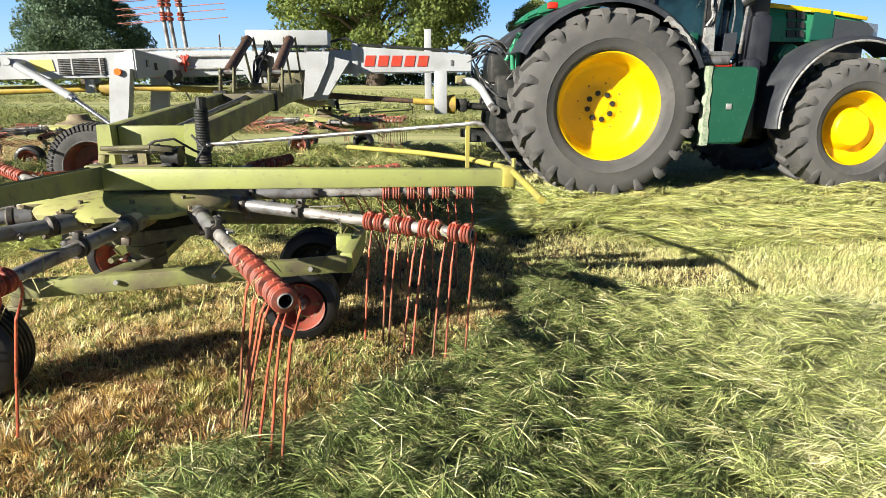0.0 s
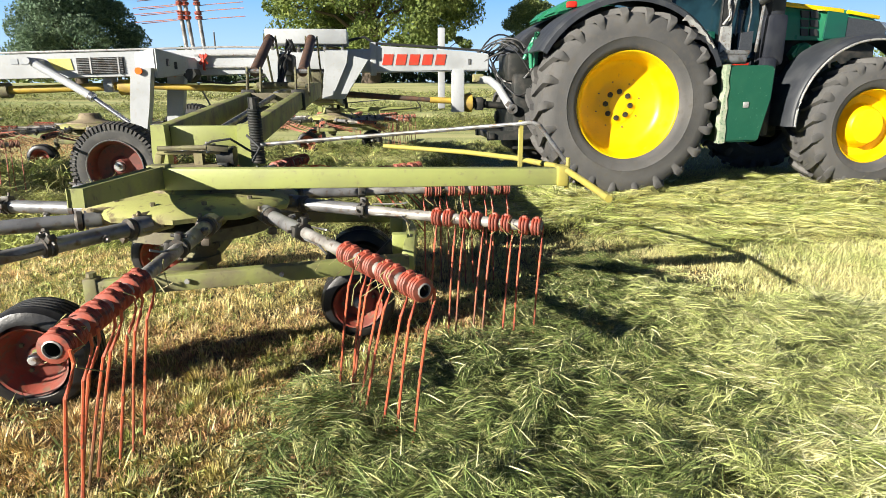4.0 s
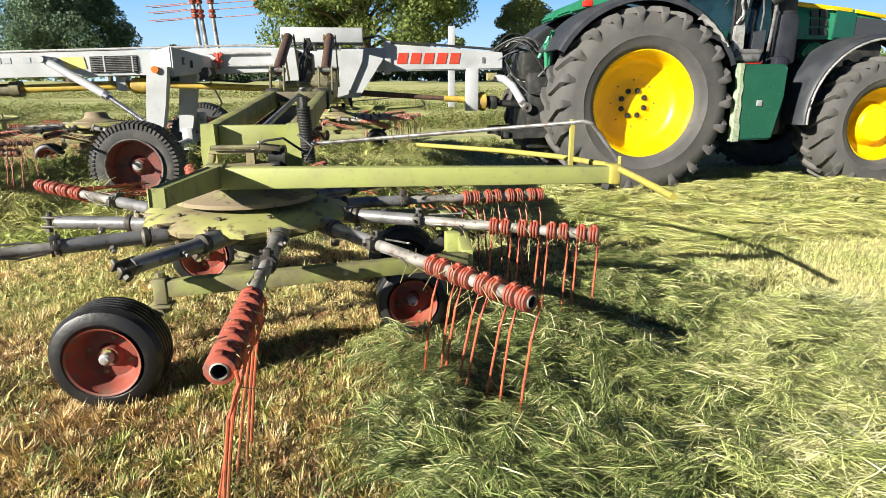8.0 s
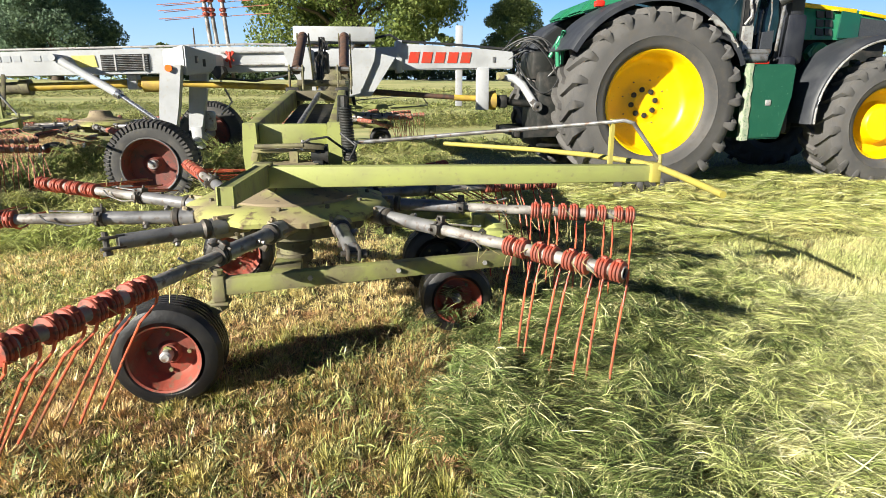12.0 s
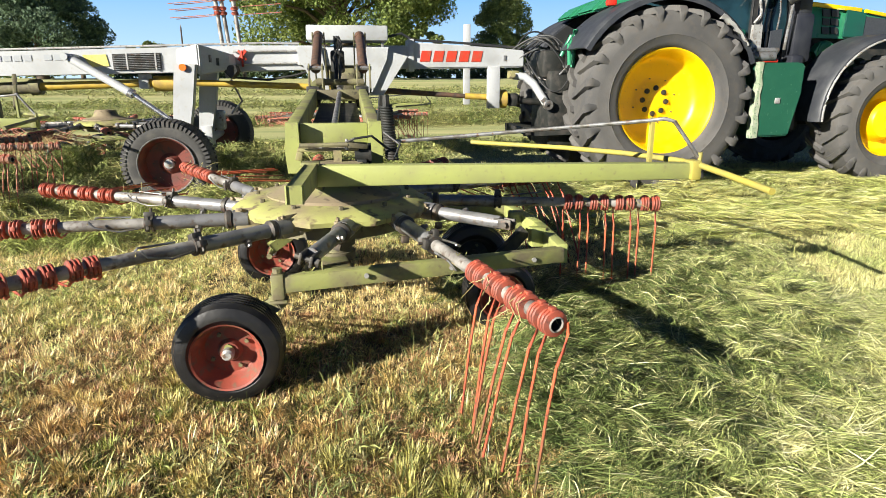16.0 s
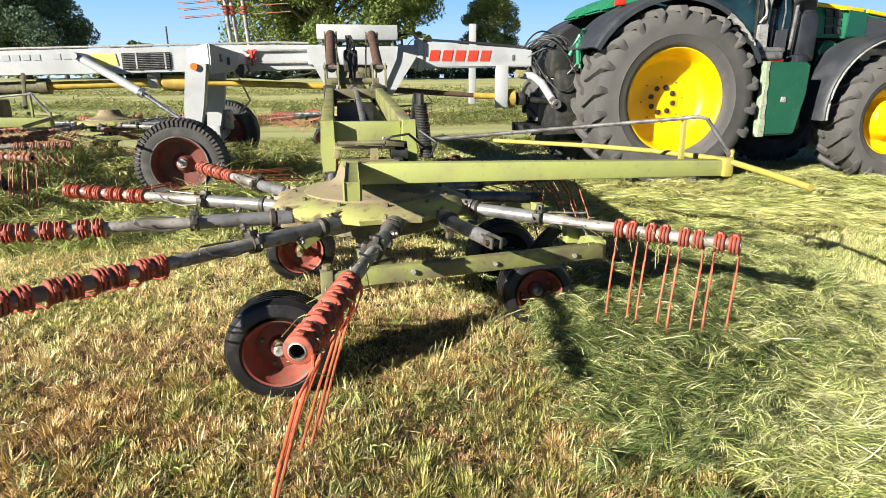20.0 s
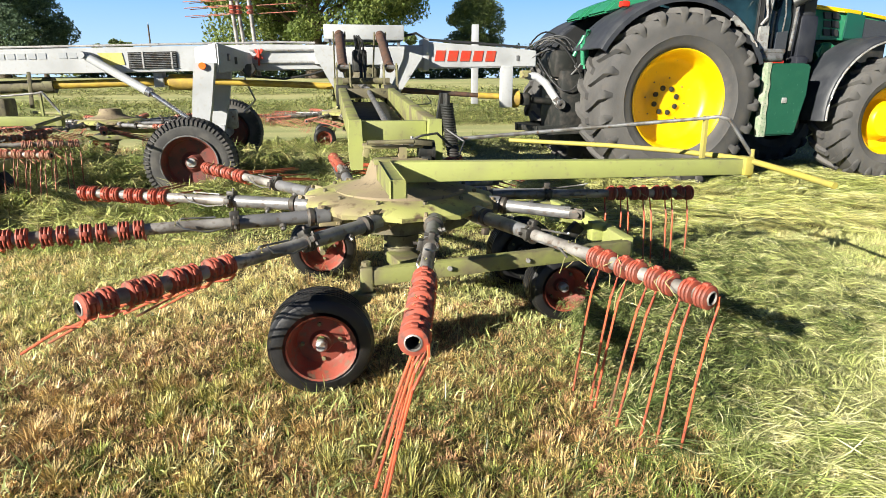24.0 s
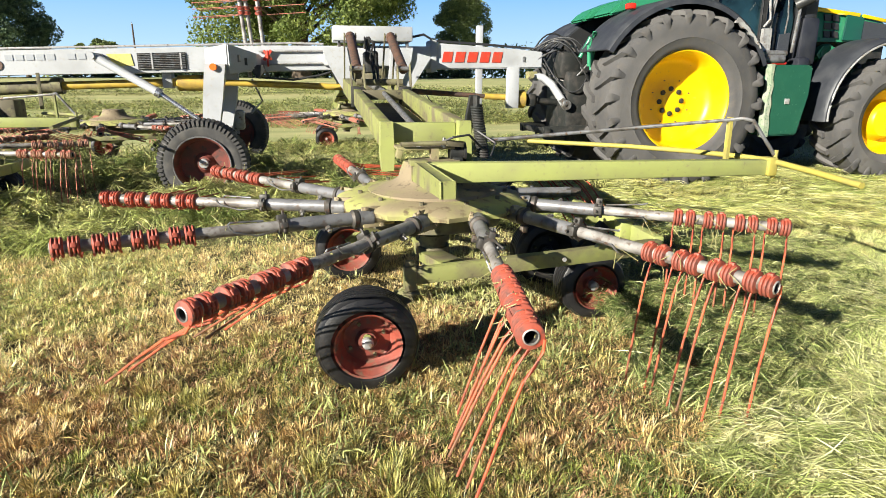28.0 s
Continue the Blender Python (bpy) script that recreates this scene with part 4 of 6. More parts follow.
    box(bm, -4.47, -4.45, 0.69, 0.735, 1.33, 1.50, 0.004)
    part("side_marker", shift(bm), LETTER, parent, "red side marker plate")
    # big wheels
    for y, z, s in ((-0.38, 0.42, 1), (2.14, 0.53, -1)):
        at = Matrix.Translation(Vector((-5.03, y, z)) - RAKE_FOOT) @ pose(0, 0, 0, 0, 0, 0 if s > 0 else 180)
        bm = bmesh.new()
        lathe(bm, [(0.235, -0.11), (0.26, -0.14), (0.33, -0.155), (0.38, -0.14), (0.402, -0.11), (0.408, -0.05), (0.408, 0.05), (0.402, 0.11), (0.38, 0.14), (0.33, 0.155), (0.26, 0.15), (0.235, 0.11)], seg=48)
        wheel = part("transport_wheel", bm, TYRE_GREY, parent, "black transport wheel with dull red rim", at=at)
        for s2 in (-1, 1):
            bm = bmesh.new()
            for k in range(60):
                a = 2 * math.pi * k / 60
                m = pose(0, 0, 0, 0, math.degrees(a + 0.07 * (s2 > 0)))
                v = bmesh.ops.create_cube(bm, size=1.0)["verts"]
                for q in v:
                    q.co = m @ Vector((q.co.x * 0.023, s2 * 0.088 + q.co.y * 0.145, 0.398 + q.co.z * 0.046 - (0.022 if q.co.y * s2 > 0 else 0.0)))
            part("tread", bm, TYRE_GREY, wheel, "chunky block tread", smooth=False)
        bm = bmesh.new()
        lathe(bm, [(0.245, -0.152), (0.255, -0.158), (0.24, -0.14), (0.225, -0.10), (0.215, -0.02), (0.10, -0.01), (0.075, -0.03), (0.06, -0.05), (0.0, -0.05)], seg=36)
        lathe(bm, [(0.24, 0.14), (0.20, 0.05), (0.0, 0.05)], seg=30)
        part("rim", bm, DARK_RIM, wheel, "grimy dark red dished rim")
        bm = bmesh.new()
        lathe(bm, [(0.247, -0.150), (0.252, -0.163), (0.260, -0.164), (0.263, -0.150)], seg=36)
        part("rim_flange", bm, ARM_DUST, wheel, "pale worn rim flange")
        bm = bmesh.new()
        lathe(bm, [(0.046, -0.05), (0.046, -0.066), (0.040, -0.074), (0.016, -0.076), (0.016, -0.086), (0.0, -0.086)], seg=18)
        part("hub_cap", bm, GREY_PALE, wheel, "pale hub cap")
        KEYED.append((wheel, [(t, at @ pose(0, 0, 0, 0, s * math.degrees(eased(DRIVE, t) / 0.42))) for t in TIMES[::2]]))


main_frame(rake)
rotor(rake, -3.426, -3.626, 1, 0.0, bare=(3, 5), bob=1.0)
swing_arm(rake, -3.426, -3.626, 1)
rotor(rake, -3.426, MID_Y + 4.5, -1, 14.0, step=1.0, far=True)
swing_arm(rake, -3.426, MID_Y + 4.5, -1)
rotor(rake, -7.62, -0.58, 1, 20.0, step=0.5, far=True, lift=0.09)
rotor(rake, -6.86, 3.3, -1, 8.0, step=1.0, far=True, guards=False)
# taken-off arms stored upright on the beam
for x, y, turn, lean in ((-4.66, 1.02, 0, -4), (-4.58, 1.04, 0, -5), (-4.47, 1.03, 180, -4)):
    m = Matrix.Translation(Vector((x, y, 0.84)) - RAKE_FOOT) @ pose(0, 0, 0, 0, -90 + lean, 0) @ pose(0, 0, 0, 90 if turn == 0 else -90) @ pose(0, 0, 0, 90)
    spare = new("stored_tine_arm", ARM["tube"])
    spare.parent, spare.matrix_basis = rake, m
    tagged(spare, "spare tine arm stored upright on the beam")
    bm = bmesh.new()
    tube(bm, [(0.38, 0, 0), (0.80, 0, 0)], 0.0225, 12)
    part("arm_tube", bm, ARM_STEEL, spare)
    for k in range(8):
        xx = 1.074 + 0.150 * (k // 2) + (0.050 if k % 2 else 0.0)
        for key, mm in (("coil", pose(xx, 0, 0)), ("tine", pose(xx + 0.018 * (1 if k % 2 else -1), 0, 0, 2 * math.sin(5 * k)))):
            o = new("tine_coil" if key == "coil" else "tine", (ARM if key == "coil" else ARM_FAR)[key])
            o.parent, o.matrix_basis = spare, mm
KEYED.append((rake, [(t, driven(t, RAKE_FOOT)) for t in TIMES]))

# ---- the tractor ----
TRACTOR_FOOT = Vector((0.0, 0.9, 0.0))
tractor = tagged(new("tractor"), "green tractor with yellow wheels and dusty tyres pulling a rake", "tractor")
tractor.location = TRACTOR_FOOT


def lug_tyre(parent, at, radius, width, rim, lugs, label):
    """A farm tyre with slanted lugs; axle y, outer face at -y."""
    r, w = radius - 0.045, width / 2
    bm = bmesh.new()
    prof = [(rim, -w * 0.70), (rim + 0.02, -w * 0.84), (rim + 0.045, -w * 0.91), (rim + 0.075, -w * 0.95), (rim + (r - rim) * 0.34, -w * 0.98), (rim + (r - rim) * 0.36, -w * 0.998), (rim + (r - rim) * 0.385, -w * 0.985), (rim + (r - rim) * 0.62, -w), (r - 0.06, -w * 0.93), (r - 0.012, -w * 0.82), (r, -w * 0.55), (r + 0.004, 0)]
    lathe(bm, prof + [(a, -b) for a, b in reversed(prof[:-1])], seg=64)
    wheel = part("wheel", bm, TYRE_DUSTY, parent, label, at=at)
    bm = bmesh.new()
    for k in range(lugs):
        for s in (-1, 1):
            a0 = 2 * math.pi * (k + (0.5 if s > 0 else 0)) / lugs
            steps = [(0.04, 0.0, radius, 0.030), (0.35, 0.04, radius, 0.032), (0.70, 0.10, radius - 0.004, 0.036), (0.93, 0.155, radius - 0.012, 0.042), (1.01, 0.168, radius - 0.05, 0.040), (1.005, 0.172, radius - 0.105, 0.027), (0.985, 0.174, radius - 0.15, 0.012)]
            last = None
            for u, da, rr, half in steps:
                a = a0 + da * 0.95 / radius
                low = rr - 0.055 if u < 1 else rr - 0.02
                ring = []
                for d, q in ((-half * 1.25, low), (half * 1.25, low), (half, rr), (-half, rr)):
                    ang = a + d / rr
                    y = s * u * w if q == rr else s * min(u, 0.97) * w
                    ring.append(bm.verts.new((q * math.sin(ang), y, q * math.cos(ang))))
                if last:
                    for j in range(4):
                        bm.faces.new((last[j], last[(j + 1) % 4], ring[(j + 1) % 4], ring[j]))
                else:
                    bm.faces.new(ring)
                last = ring
            bm.faces.new(list(reversed(last)))
    part("tread", bm, TYRE_DUSTY, wheel, "slanted worn lug tread")
    return wheel


def tractor_build(parent):
    def shift(bm):
        bmesh.ops.translate(bm, verts=bm.verts[:], vec=-TRACTOR_FOOT)
        return bm
    for y, s in ((-0.045, 1), (1.90, -1)):
        at = Matrix.Translation(Vector((0, y, 0.955)) - TRACTOR_FOOT) @ pose(0, 0, 0, 0, 0, 0 if s > 0 else 180)
        wheel = lug_tyre(parent, at, 0.965, 0.66, 0.53, 22, "big dusty rear wheel with yellow rim")
        bm = bmesh.new()
        lathe(bm, [(0.535, -0.235), (0.555, -0.262), (0.553, -0.272), (0.535, -0.270), (0.515, -0.245), (0.49, -0.17), (0.475, -0.08), (0.45, -0.03), (0.40, 0.0), (0.27, 0.026), (0.215, 0.030), (0.195, 0.022), (0.18, 0.018), (0.0, 0.018)], seg=64)
        part("rim", bm, YELLOW, wheel, "deep yellow dished rim")
        bm, first = bmesh.new(), None
        tube(bm, [(0, 0.018, 0), (0, 0.004, 0)], 0.029, 10)
        tube(bm, [(0, 0.004, 0), (0, -0.004, 0)], 0.022, 6)
        for k in range(8):
            a = 2 * math.pi * k / 8 + 0.2
            at2 = pose(0.138 * math.cos(a), 0, 0.138 * math.sin(a))
            first = again(first, wheel, at2) if first else part("wheel_nut", bm, ENGINE, wheel, "grimy dark wheel nut", at=at2)
        bm = bmesh.new()
        lathe(bm, [(0.10, 0.018), (0.098, 0.0145), (0.0, 0.0135)], seg=24)
        part("hub_cap", bm, YELLOW, wheel, "flat yellow hub cap")
        bm, first = bmesh.new(), None
        tube(bm, [(0, 0.035, 0), (0, 0.014, 0)], 0.008, 6)
        for k in range(8):
            a = 2 * math.pi * k / 8 + 0.55
            at2 = pose(0.245 * math.cos(a), 0, 0.245 * math.sin(a))
            first = again(first, wheel, at2) if first else part("rim_bolt", bm, GRIME, wheel, "small grimy rim bolt", at=at2)
        KEYED.append((wheel, [(t, at @ pose(0, 0, 0, 0, s * math.degrees(eased(DRIVE, t) / 0.93))) for t in TIMES[::2]]))
    for y, s in ((-0.05, 1), (1.90, -1)):
        at = Matrix.Translation(Vector((2.80, y, 0.715)) - TRACTOR_FOOT) @ pose(0, 0, 0, 0, 0, 0 if s > 0 else 180)
        wheel = lug_tyre(parent, at, 0.735, 0.54, 0.39, 19, "dusty front wheel with yellow rim")
        bm = bmesh.new()
        lathe(bm, [(0.395, -0.19), (0.405, -0.205), (0.39, -0.21), (0.375, -0.18), (0.355, -0.10), (0.33, -0.05), (0.25, -0.03), (0.22, -0.06), (0.21, -0.13), (0.185, -0.165), (0.0, -0.17)], seg=48)
        part("rim", bm, YELLOW, wheel, "yellow rim with bulging hub")
        KEYED.append((wheel, [(t, at @ pose(0, 0, 0, 0, s * math.degrees(eased(DRIVE, t) / 0.70))) for t in TIMES[::2]]))

    def fender(cx, cz, r, y0, y1, a0, a1, name, lab, lip=0.05):
        bm = bmesh.new()
        n = 28
        rows = []
        for k in range(n + 1):
            a = radians(a0 + (a1 - a0) * k / n)
            c, s = math.cos(a), math.sin(a)
            sec = [(r - lip, y0), (r, y0 + 0.004), (r + 0.022, y0 + 0.03), (r + 0.03, y0 + 0.12), (r + 0.03, y1), (r + 0.012, y1), (r + 0.01, y0 + 0.12), (r - 0.004, y0 + 0.03), (r - lip, y0 + 0.02)]
            rows.append([bm.verts.new((cx + q * c, y, cz + q * s)) for q, y in sec])
        m = len(rows[0])
        for a, b in zip(rows, rows[1:]):
            for j in range(m):
                bm.faces.new((a[j], a[(j + 1) % m], b[(j + 1) % m], b[j]))
        bm.faces.new(rows[0])
        bm.faces.new(list(reversed(rows[-1])))
        return part(name, shift(bm), FENDER, parent, lab)
    fender(0, 0.955, 1.06, -0.30, 0.45, 150, 22, "rear_fender", "black plastic rear fender")
    fender(0, 0.955, 1.06, 1.40, 2.15, 150, 22, "rear_fender", "black plastic rear fender")
    fender(2.72, 0.78, 0.865, -0.30, 0.22, 184, 52, "front_fender", "dusty black front fender", 0.03)
    fender(2.72, 0.78, 0.865, 1.62, 2.12, 184, 52, "front_fender", "dusty black front fender", 0.03)
    # lighter strip along the outer edge of each front fender
    for y0 in (-0.30, 2.10):
        bm = bmesh.new()
        tube(bm, [(2.72 + 0.838 * math.cos(radians(a)), y0, 0.78 + 0.838 * math.sin(radians(a))) for a in range(184, 51, -6)], 0.012, 8)
        part("fender_lip", shift(bm), GREY_PALE, parent, "pale lip of the front fender")
    bm = bmesh.new()
    rows2 = []
    for k in range(13):
        a = radians(33 + 25 * k / 12)
        wob = 0.012 * math.sin(k * 1.9)
        rows2.append([bm.verts.new((q * math.cos(a), y, 0.955 + q * math.sin(a))) for q, y in ((1.035 - 0.004 * k + wob, -0.306), (1.045 + wob * 0.4, -0.312), (1.045, -0.28), (1.035 - 0.004 * k + wob, -0.28))])
    for a, b in zip(rows2, rows2[1:]):
        for j in range(4):
            bm.faces.new((a[j], a[(j + 1) % 4], b[(j + 1) % 4], b[j]))
    bm.faces.new(rows2[0])
    bm.faces.new(list(reversed(rows2[-1])))
    part("fender_edge", shift(bm), GREY_PALE, parent, "scuffed pale fender edge")
    # green fender shell and rear lamp
    bm = bmesh.new()
    prism(bm, [(-0.66, 1.91), (-0.52, 2.04), (-0.2, 2.16), (0.35, 2.18), (0.35, 2.07), (-0.2, 2.06), (-0.58, 1.90)], 0.34, 0.80)
    bmesh.ops.bevel(bm, geom=bm.edges[:], offset=0.03, segments=2, affect="EDGES")
    part("fender_shell", shift(bm), GREEN, parent, "glossy green fender shell")
    bm = bmesh.new()
    prism(bm, [(-0.66, 1.91), (-0.52, 2.04), (-0.2, 2.16), (0.35, 2.18), (0.35, 2.07), (-0.2, 2.06), (-0.58, 1.90)], 1.05, 1.50)
    bmesh.ops.bevel(bm, geom=bm.edges[:], offset=0.03, segments=2, affect="EDGES")
    part("fender_shell", shift(bm), GREEN, parent, "glossy green fender shell")
    bm = bmesh.new()
    box(bm, -0.585, -0.485, 0.0, 0.10, 1.935, 2.0, 0.02)
    part("tail_lamp", shift(bm), RED_GLOSS, parent, "red tail lamp")
    for y0 in (0.36, 1.40):
        bm = bmesh.new()
        prism(bm, [(-0.80, 1.30), (-0.70, 1.72), (-0.42, 1.94), (0.0, 2.0), (0.45, 1.92), (0.78, 1.68), (0.95, 1.30), (0.95, 0.9), (-0.80, 0.9)], y0, y0 + 0.04)
        part("inner_fender", shift(bm), BLACK, parent, "black inner fender wall")
    # chassis and engine
    bm = bmesh.new()
    box(bm, -0.75, 2.2, 0.45, 1.35, 0.55, 1.25, 0.05)
    box(bm, 2.1, 3.45, 0.62, 1.18, 0.62, 1.70, 0.05)
    tube(bm, [(0, 0.1, 0.955), (0, 1.7, 0.955)], 0.17, 16)
    tube(bm, [(2.80, 0.1, 0.715), (2.80, 1.7, 0.715)], 0.11, 14)
    part("chassis", shift(bm), ENGINE, parent, "dark chassis and engine block")
    # bonnet
    bm = bmesh.new()
    secs = []
    for x, zt, half in ((1.70, 2.14, 0.43), (2.3, 2.105, 0.43), (2.9, 2.05, 0.41), (3.30, 1.985, 0.38), (3.47, 1.93, 0.30)):
        zb = 1.66 if x > 2.0 else 1.66
        cy = 0.9
        secs.append([bm.verts.new(v) for v in ((x, cy - half, zb), (x, cy - half - 0.01, zb + (zt - zb) * 0.5), (x, cy - half + 0.02, zt - 0.10), (x, cy - half + 0.10, zt - 0.03), (x, cy, zt), (x, cy + half - 0.10, zt - 0.03), (x, cy + half - 0.02, zt - 0.10), (x, cy + half, zb))])
    for a, b in zip(secs, secs[1:]):
        for j in range(7):
            bm.faces.new((a[j], b[j], b[j + 1], a[j + 1]))
    bm.faces.new(secs[0])
    bm.faces.new(list(reversed(secs[-1])))
    hood = part("bonnet", shift(bm), GREEN, parent, "glossy green bonnet")
    bm = bmesh.new()
    rail(bm, (1.95, 0.468, 2.065), (2.85, 0.488, 1.985), 0.03, 0.05, 0.008)
    rail(bm, (2.90, 0.49, 1.980), (3.36, 0.545, 1.925), 0.03, 0.042, 0.008)
    part("stripe", shift(bm), YELLOW, hood, "yellow stripe")
    for i in range(3):
        for j in range(2):
            bm = bmesh.new()
            x, z = 2.30 + 0.115 * j, 1.985 - 0.098 * i
            prism(bm, [(x + 0.010 * i, z), (x + 0.095 + 0.010 * i, z - 0.006), (x + 0.108 + 0.010 * i, z - 0.083), (x + 0.016 + 0.010 * i, z - 0.077)], 0.448, 0.47)
            part("vent_slot", shift(bm), BLACK, hood, "black vent slot")
    bm = bmesh.new()
    prism(bm, [(2.62, 1.68), (2.64, 1.985), (2.89, 1.955), (2.89, 1.68)], 0.449, 0.47)
    part("dark_panel", shift(bm), GREEN_DARK, hood)
    bm = bmesh.new()
    prism(bm, [(2.90, 1.67), (2.90, 1.915), (3.30, 1.875), (3.40, 1.79), (3.38, 1.67)], 0.455, 0.56)
    part("side_grille", shift(bm), GRILLE, hood, "black mesh side grille")
    bm = bmesh.new()
    prism(bm, [(3.32, 1.70), (3.32, 1.88), (3.475, 1.86), (3.49, 1.72)], 0.50, 0.72)
    part("headlight", shift(bm), CHROME, hood, "clear headlight")
    bm = bmesh.new()
    for k in range(6):
        box(bm, 2.50 + 0.017 * k, 2.51 + 0.017 * k, 0.458, 0.462, 1.985, 2.00)
    part("model_label", shift(bm), STICKER, hood, "small yellow lettering bars")
    bm = bmesh.new()
    prism(bm, [(2.17, 1.20), (2.27, 1.40), (2.19, 1.50), (2.26, 1.60), (2.44, 1.59), (2.46, 1.46), (2.34, 1.40), (2.24, 1.20)], 0.36, 0.46)
    part("engine_panel", shift(bm), GREEN, parent, "green engine side panel")
    bm = bmesh.new()
    lathe(bm, [(0.0, 0.40), (0.11, 0.41), (0.13, 0.44), (0.13, 0.5)], Matrix.Translation((2.35, -0.06, 1.50)), 20)
    part("pulley_cover", shift(bm), GREEN, parent)
    # tank with its worn edge
    bm = bmesh.new()
    prism(bm, [(1.07, 0.565), (1.47, 0.575), (1.545, 1.02), (1.57, 1.33), (1.50, 1.355), (1.05, 1.35)], -0.33, 0.42)
    bmesh.ops.bevel(bm, geom=bm.edges[:], offset=0.018, segments=2, affect="EDGES")
    tank = part("side_tank", shift(bm), GREEN_WORN, parent, "scuffed green side box")
    bm = bmesh.new()
    prism(bm, [(1.015, 0.555), (1.078, 0.56), (1.08, 0.70), (1.062, 0.80), (1.072, 0.92), (1.055, 1.02), (1.07, 1.12), (1.05, 1.22), (1.06, 1.36), (1.01, 1.36), (1.03, 1.12), (1.005, 0.9)], -0.342, -0.25)
    part("worn_edge", shift(bm), SCRAPED, tank, "scraped pale edge")
    bm = bmesh.new()
    box(bm, 1.245, 1.305, -0.342, -0.325, 0.925, 0.985, 0.005)
    part("badge", shift(bm), GREY_PALE, tank)
    bm = bmesh.new()
    box(bm, 1.14, 1.40, -0.1, 0.12, 1.36, 1.395, 0.01)
    part("red_tray", shift(bm), RED_GLOSS, tank, "red plastic tray")
    bm = bmesh.new()
    lathe(bm, [(0.0, 1.06), (0.045, 1.06), (0.05, 1.075), (0.05, 1.34), (0.045, 1.355), (0.0, 1.355)], Matrix(((0, 1, 0, 0), (1, 0, 0, -0.08), (0, 0, 1, 1.42), (0, 0, 0, 1))), 18)
    part("step_roll", shift(bm), GREY, tank, "dull steel cylinder on the box")
    bm = bmesh.new()
    prism(bm, [(1.10, 1.47), (1.11, 1.76), (1.21, 1.76), (1.22, 1.47)], -0.02, 0.03)
    part("door_panel", shift(bm), GREY_PALE, parent, "pale panel by the cab door")
    bm = bmesh.new()
    prism(bm, [(1.33, 1.50), (1.34, 1.70), (1.47, 1.72), (1.47, 1.50)], 0.0, 0.02)
    part("step_plate", shift(bm), GRILLE, parent, "grey step plate")
    bm = bmesh.new()
    box(bm, 1.60, 1.76, -0.05, 0.25, 0.60, 1.45, 0.04)
    box(bm, 1.63, 1.87, 0.0, 0.26, 1.36, 1.90, 0.05)
    box(bm, 1.66, 1.84, 0.02, 0.24, 1.85, 2.30, 0.05)
    part("exhaust_casing", shift(bm), CASING, parent, "black exhaust casing")
    # cab: sills, pillars, panes, roof
    for x, lean in ((0.50, 0.10), (1.18, 0.02), (1.62, 0.08)):
        bm = bmesh.new()
        rail(bm, (x, 0.13, 1.38), (x + lean, 0.16, 2.75), 0.05, 0.06, 0.01)
        part("cab_pillar", shift(bm), BLACK, parent, "black cab pillar")
        bm = bmesh.new()
        rail(bm, (x, 1.67, 1.38), (x + lean, 1.64, 2.75), 0.05, 0.06, 0.01)
        part("cab_pillar", shift(bm), BLACK, parent, "black cab pillar")
    for a, b in ((0.53, 1.17), (1.22, 1.62)):
        for y in (0.15, 1.65):
            bm = bmesh.new()
            box(bm, a, b, y, y + 0.008, 1.45, 2.72)
            part("cab_window", shift(bm), GLASS_DARK, parent, "cab window with the dim interior painted in")
    for x0 in (0.51, 1.66):
        bm = bmesh.new()
        box(bm, x0, x0 + 0.008, 0.19, 1.61, 1.45, 2.72)
        part("cab_window", shift(bm), GLASS_DARK, parent, "cab window with the dim interior painted in")
    bm = bmesh.new()
    box(bm, 0.3, 1.75, 0.2, 1.6, 1.10, 1.42, 0.04)
    part("cab_floor", shift(bm), BLACK, parent)
    bm = bmesh.new()
    box(bm, 0.1, 1.9, 0.05, 1.75, 2.75, 2.95, 0.06)
    part("cab_roof", shift(bm), GREEN, parent, "green cab roof")
    bm = bmesh.new()
    box(bm, 0.65, 1.05, 0.75, 1.05, 1.42, 2.2, 0.08)
    part("driver_seat", shift(bm), BLACK, parent, "black cab seat")
    bm = bmesh.new()
    tube(bm, [(1.25, 0.05, 1.42), (1.22, 0.03, 1.75), (1.28, 0.03, 2.2)], 0.009, 8)
    tube(bm, [(1.42, 0.05, 1.50), (1.44, 0.03, 1.9), (1.40, 0.03, 2.2)], 0.009, 8)
    box(bm, 1.10, 1.40, -0.08, 0.05, 1.43, 1.50, 0.02)
    tube(bm, [(1.12, -0.06, 1.49), (1.40, -0.06, 1.49)], 0.03, 10)
    part("grab_rail", shift(bm), GREY, parent, "steel grab rails by the cab door")
    bm = bmesh.new()
    tube(bm, [(1.20, 0.06, 1.40), (1.22, 0.05, 1.80), (1.30, 0.06, 2.30)], 0.026, 10)
    part("door_frame", shift(bm), BLACK, parent, "black cab door frame")
    bm = bmesh.new()
    tube(bm, [(1.13, 0.02, 1.78), (1.17, -0.02, 1.86), (1.15, -0.02, 1.98), (1.18, 0.03, 2.06)], 0.014, 8)
    part("door_handle", shift(bm), GREY_PALE, parent, "pale grab handle on the cab door")
    bm = bmesh.new()
    tube(bm, [(1.52, 0.0, 1.50), (1.53, -0.02, 1.80), (1.56, -0.02, 2.20), (1.60, 0.02, 2.40)], 0.017, 8)
    part("hand_rail", shift(bm), GREY, parent, "grey hand rail beside the exhaust")
    bm = bmesh.new()
    box(bm, 0.64, 1.10, 0.10, 0.14, 1.40, 1.72, 0.015)
    part("door_sill_panel", shift(bm), GREEN_DARK, parent, "dark green panel under the cab glass")
    bm = bmesh.new()
    tube(bm, [(1.50, 0.0, 2.02), (1.62, -0.12, 2.10)], 0.06, 14)
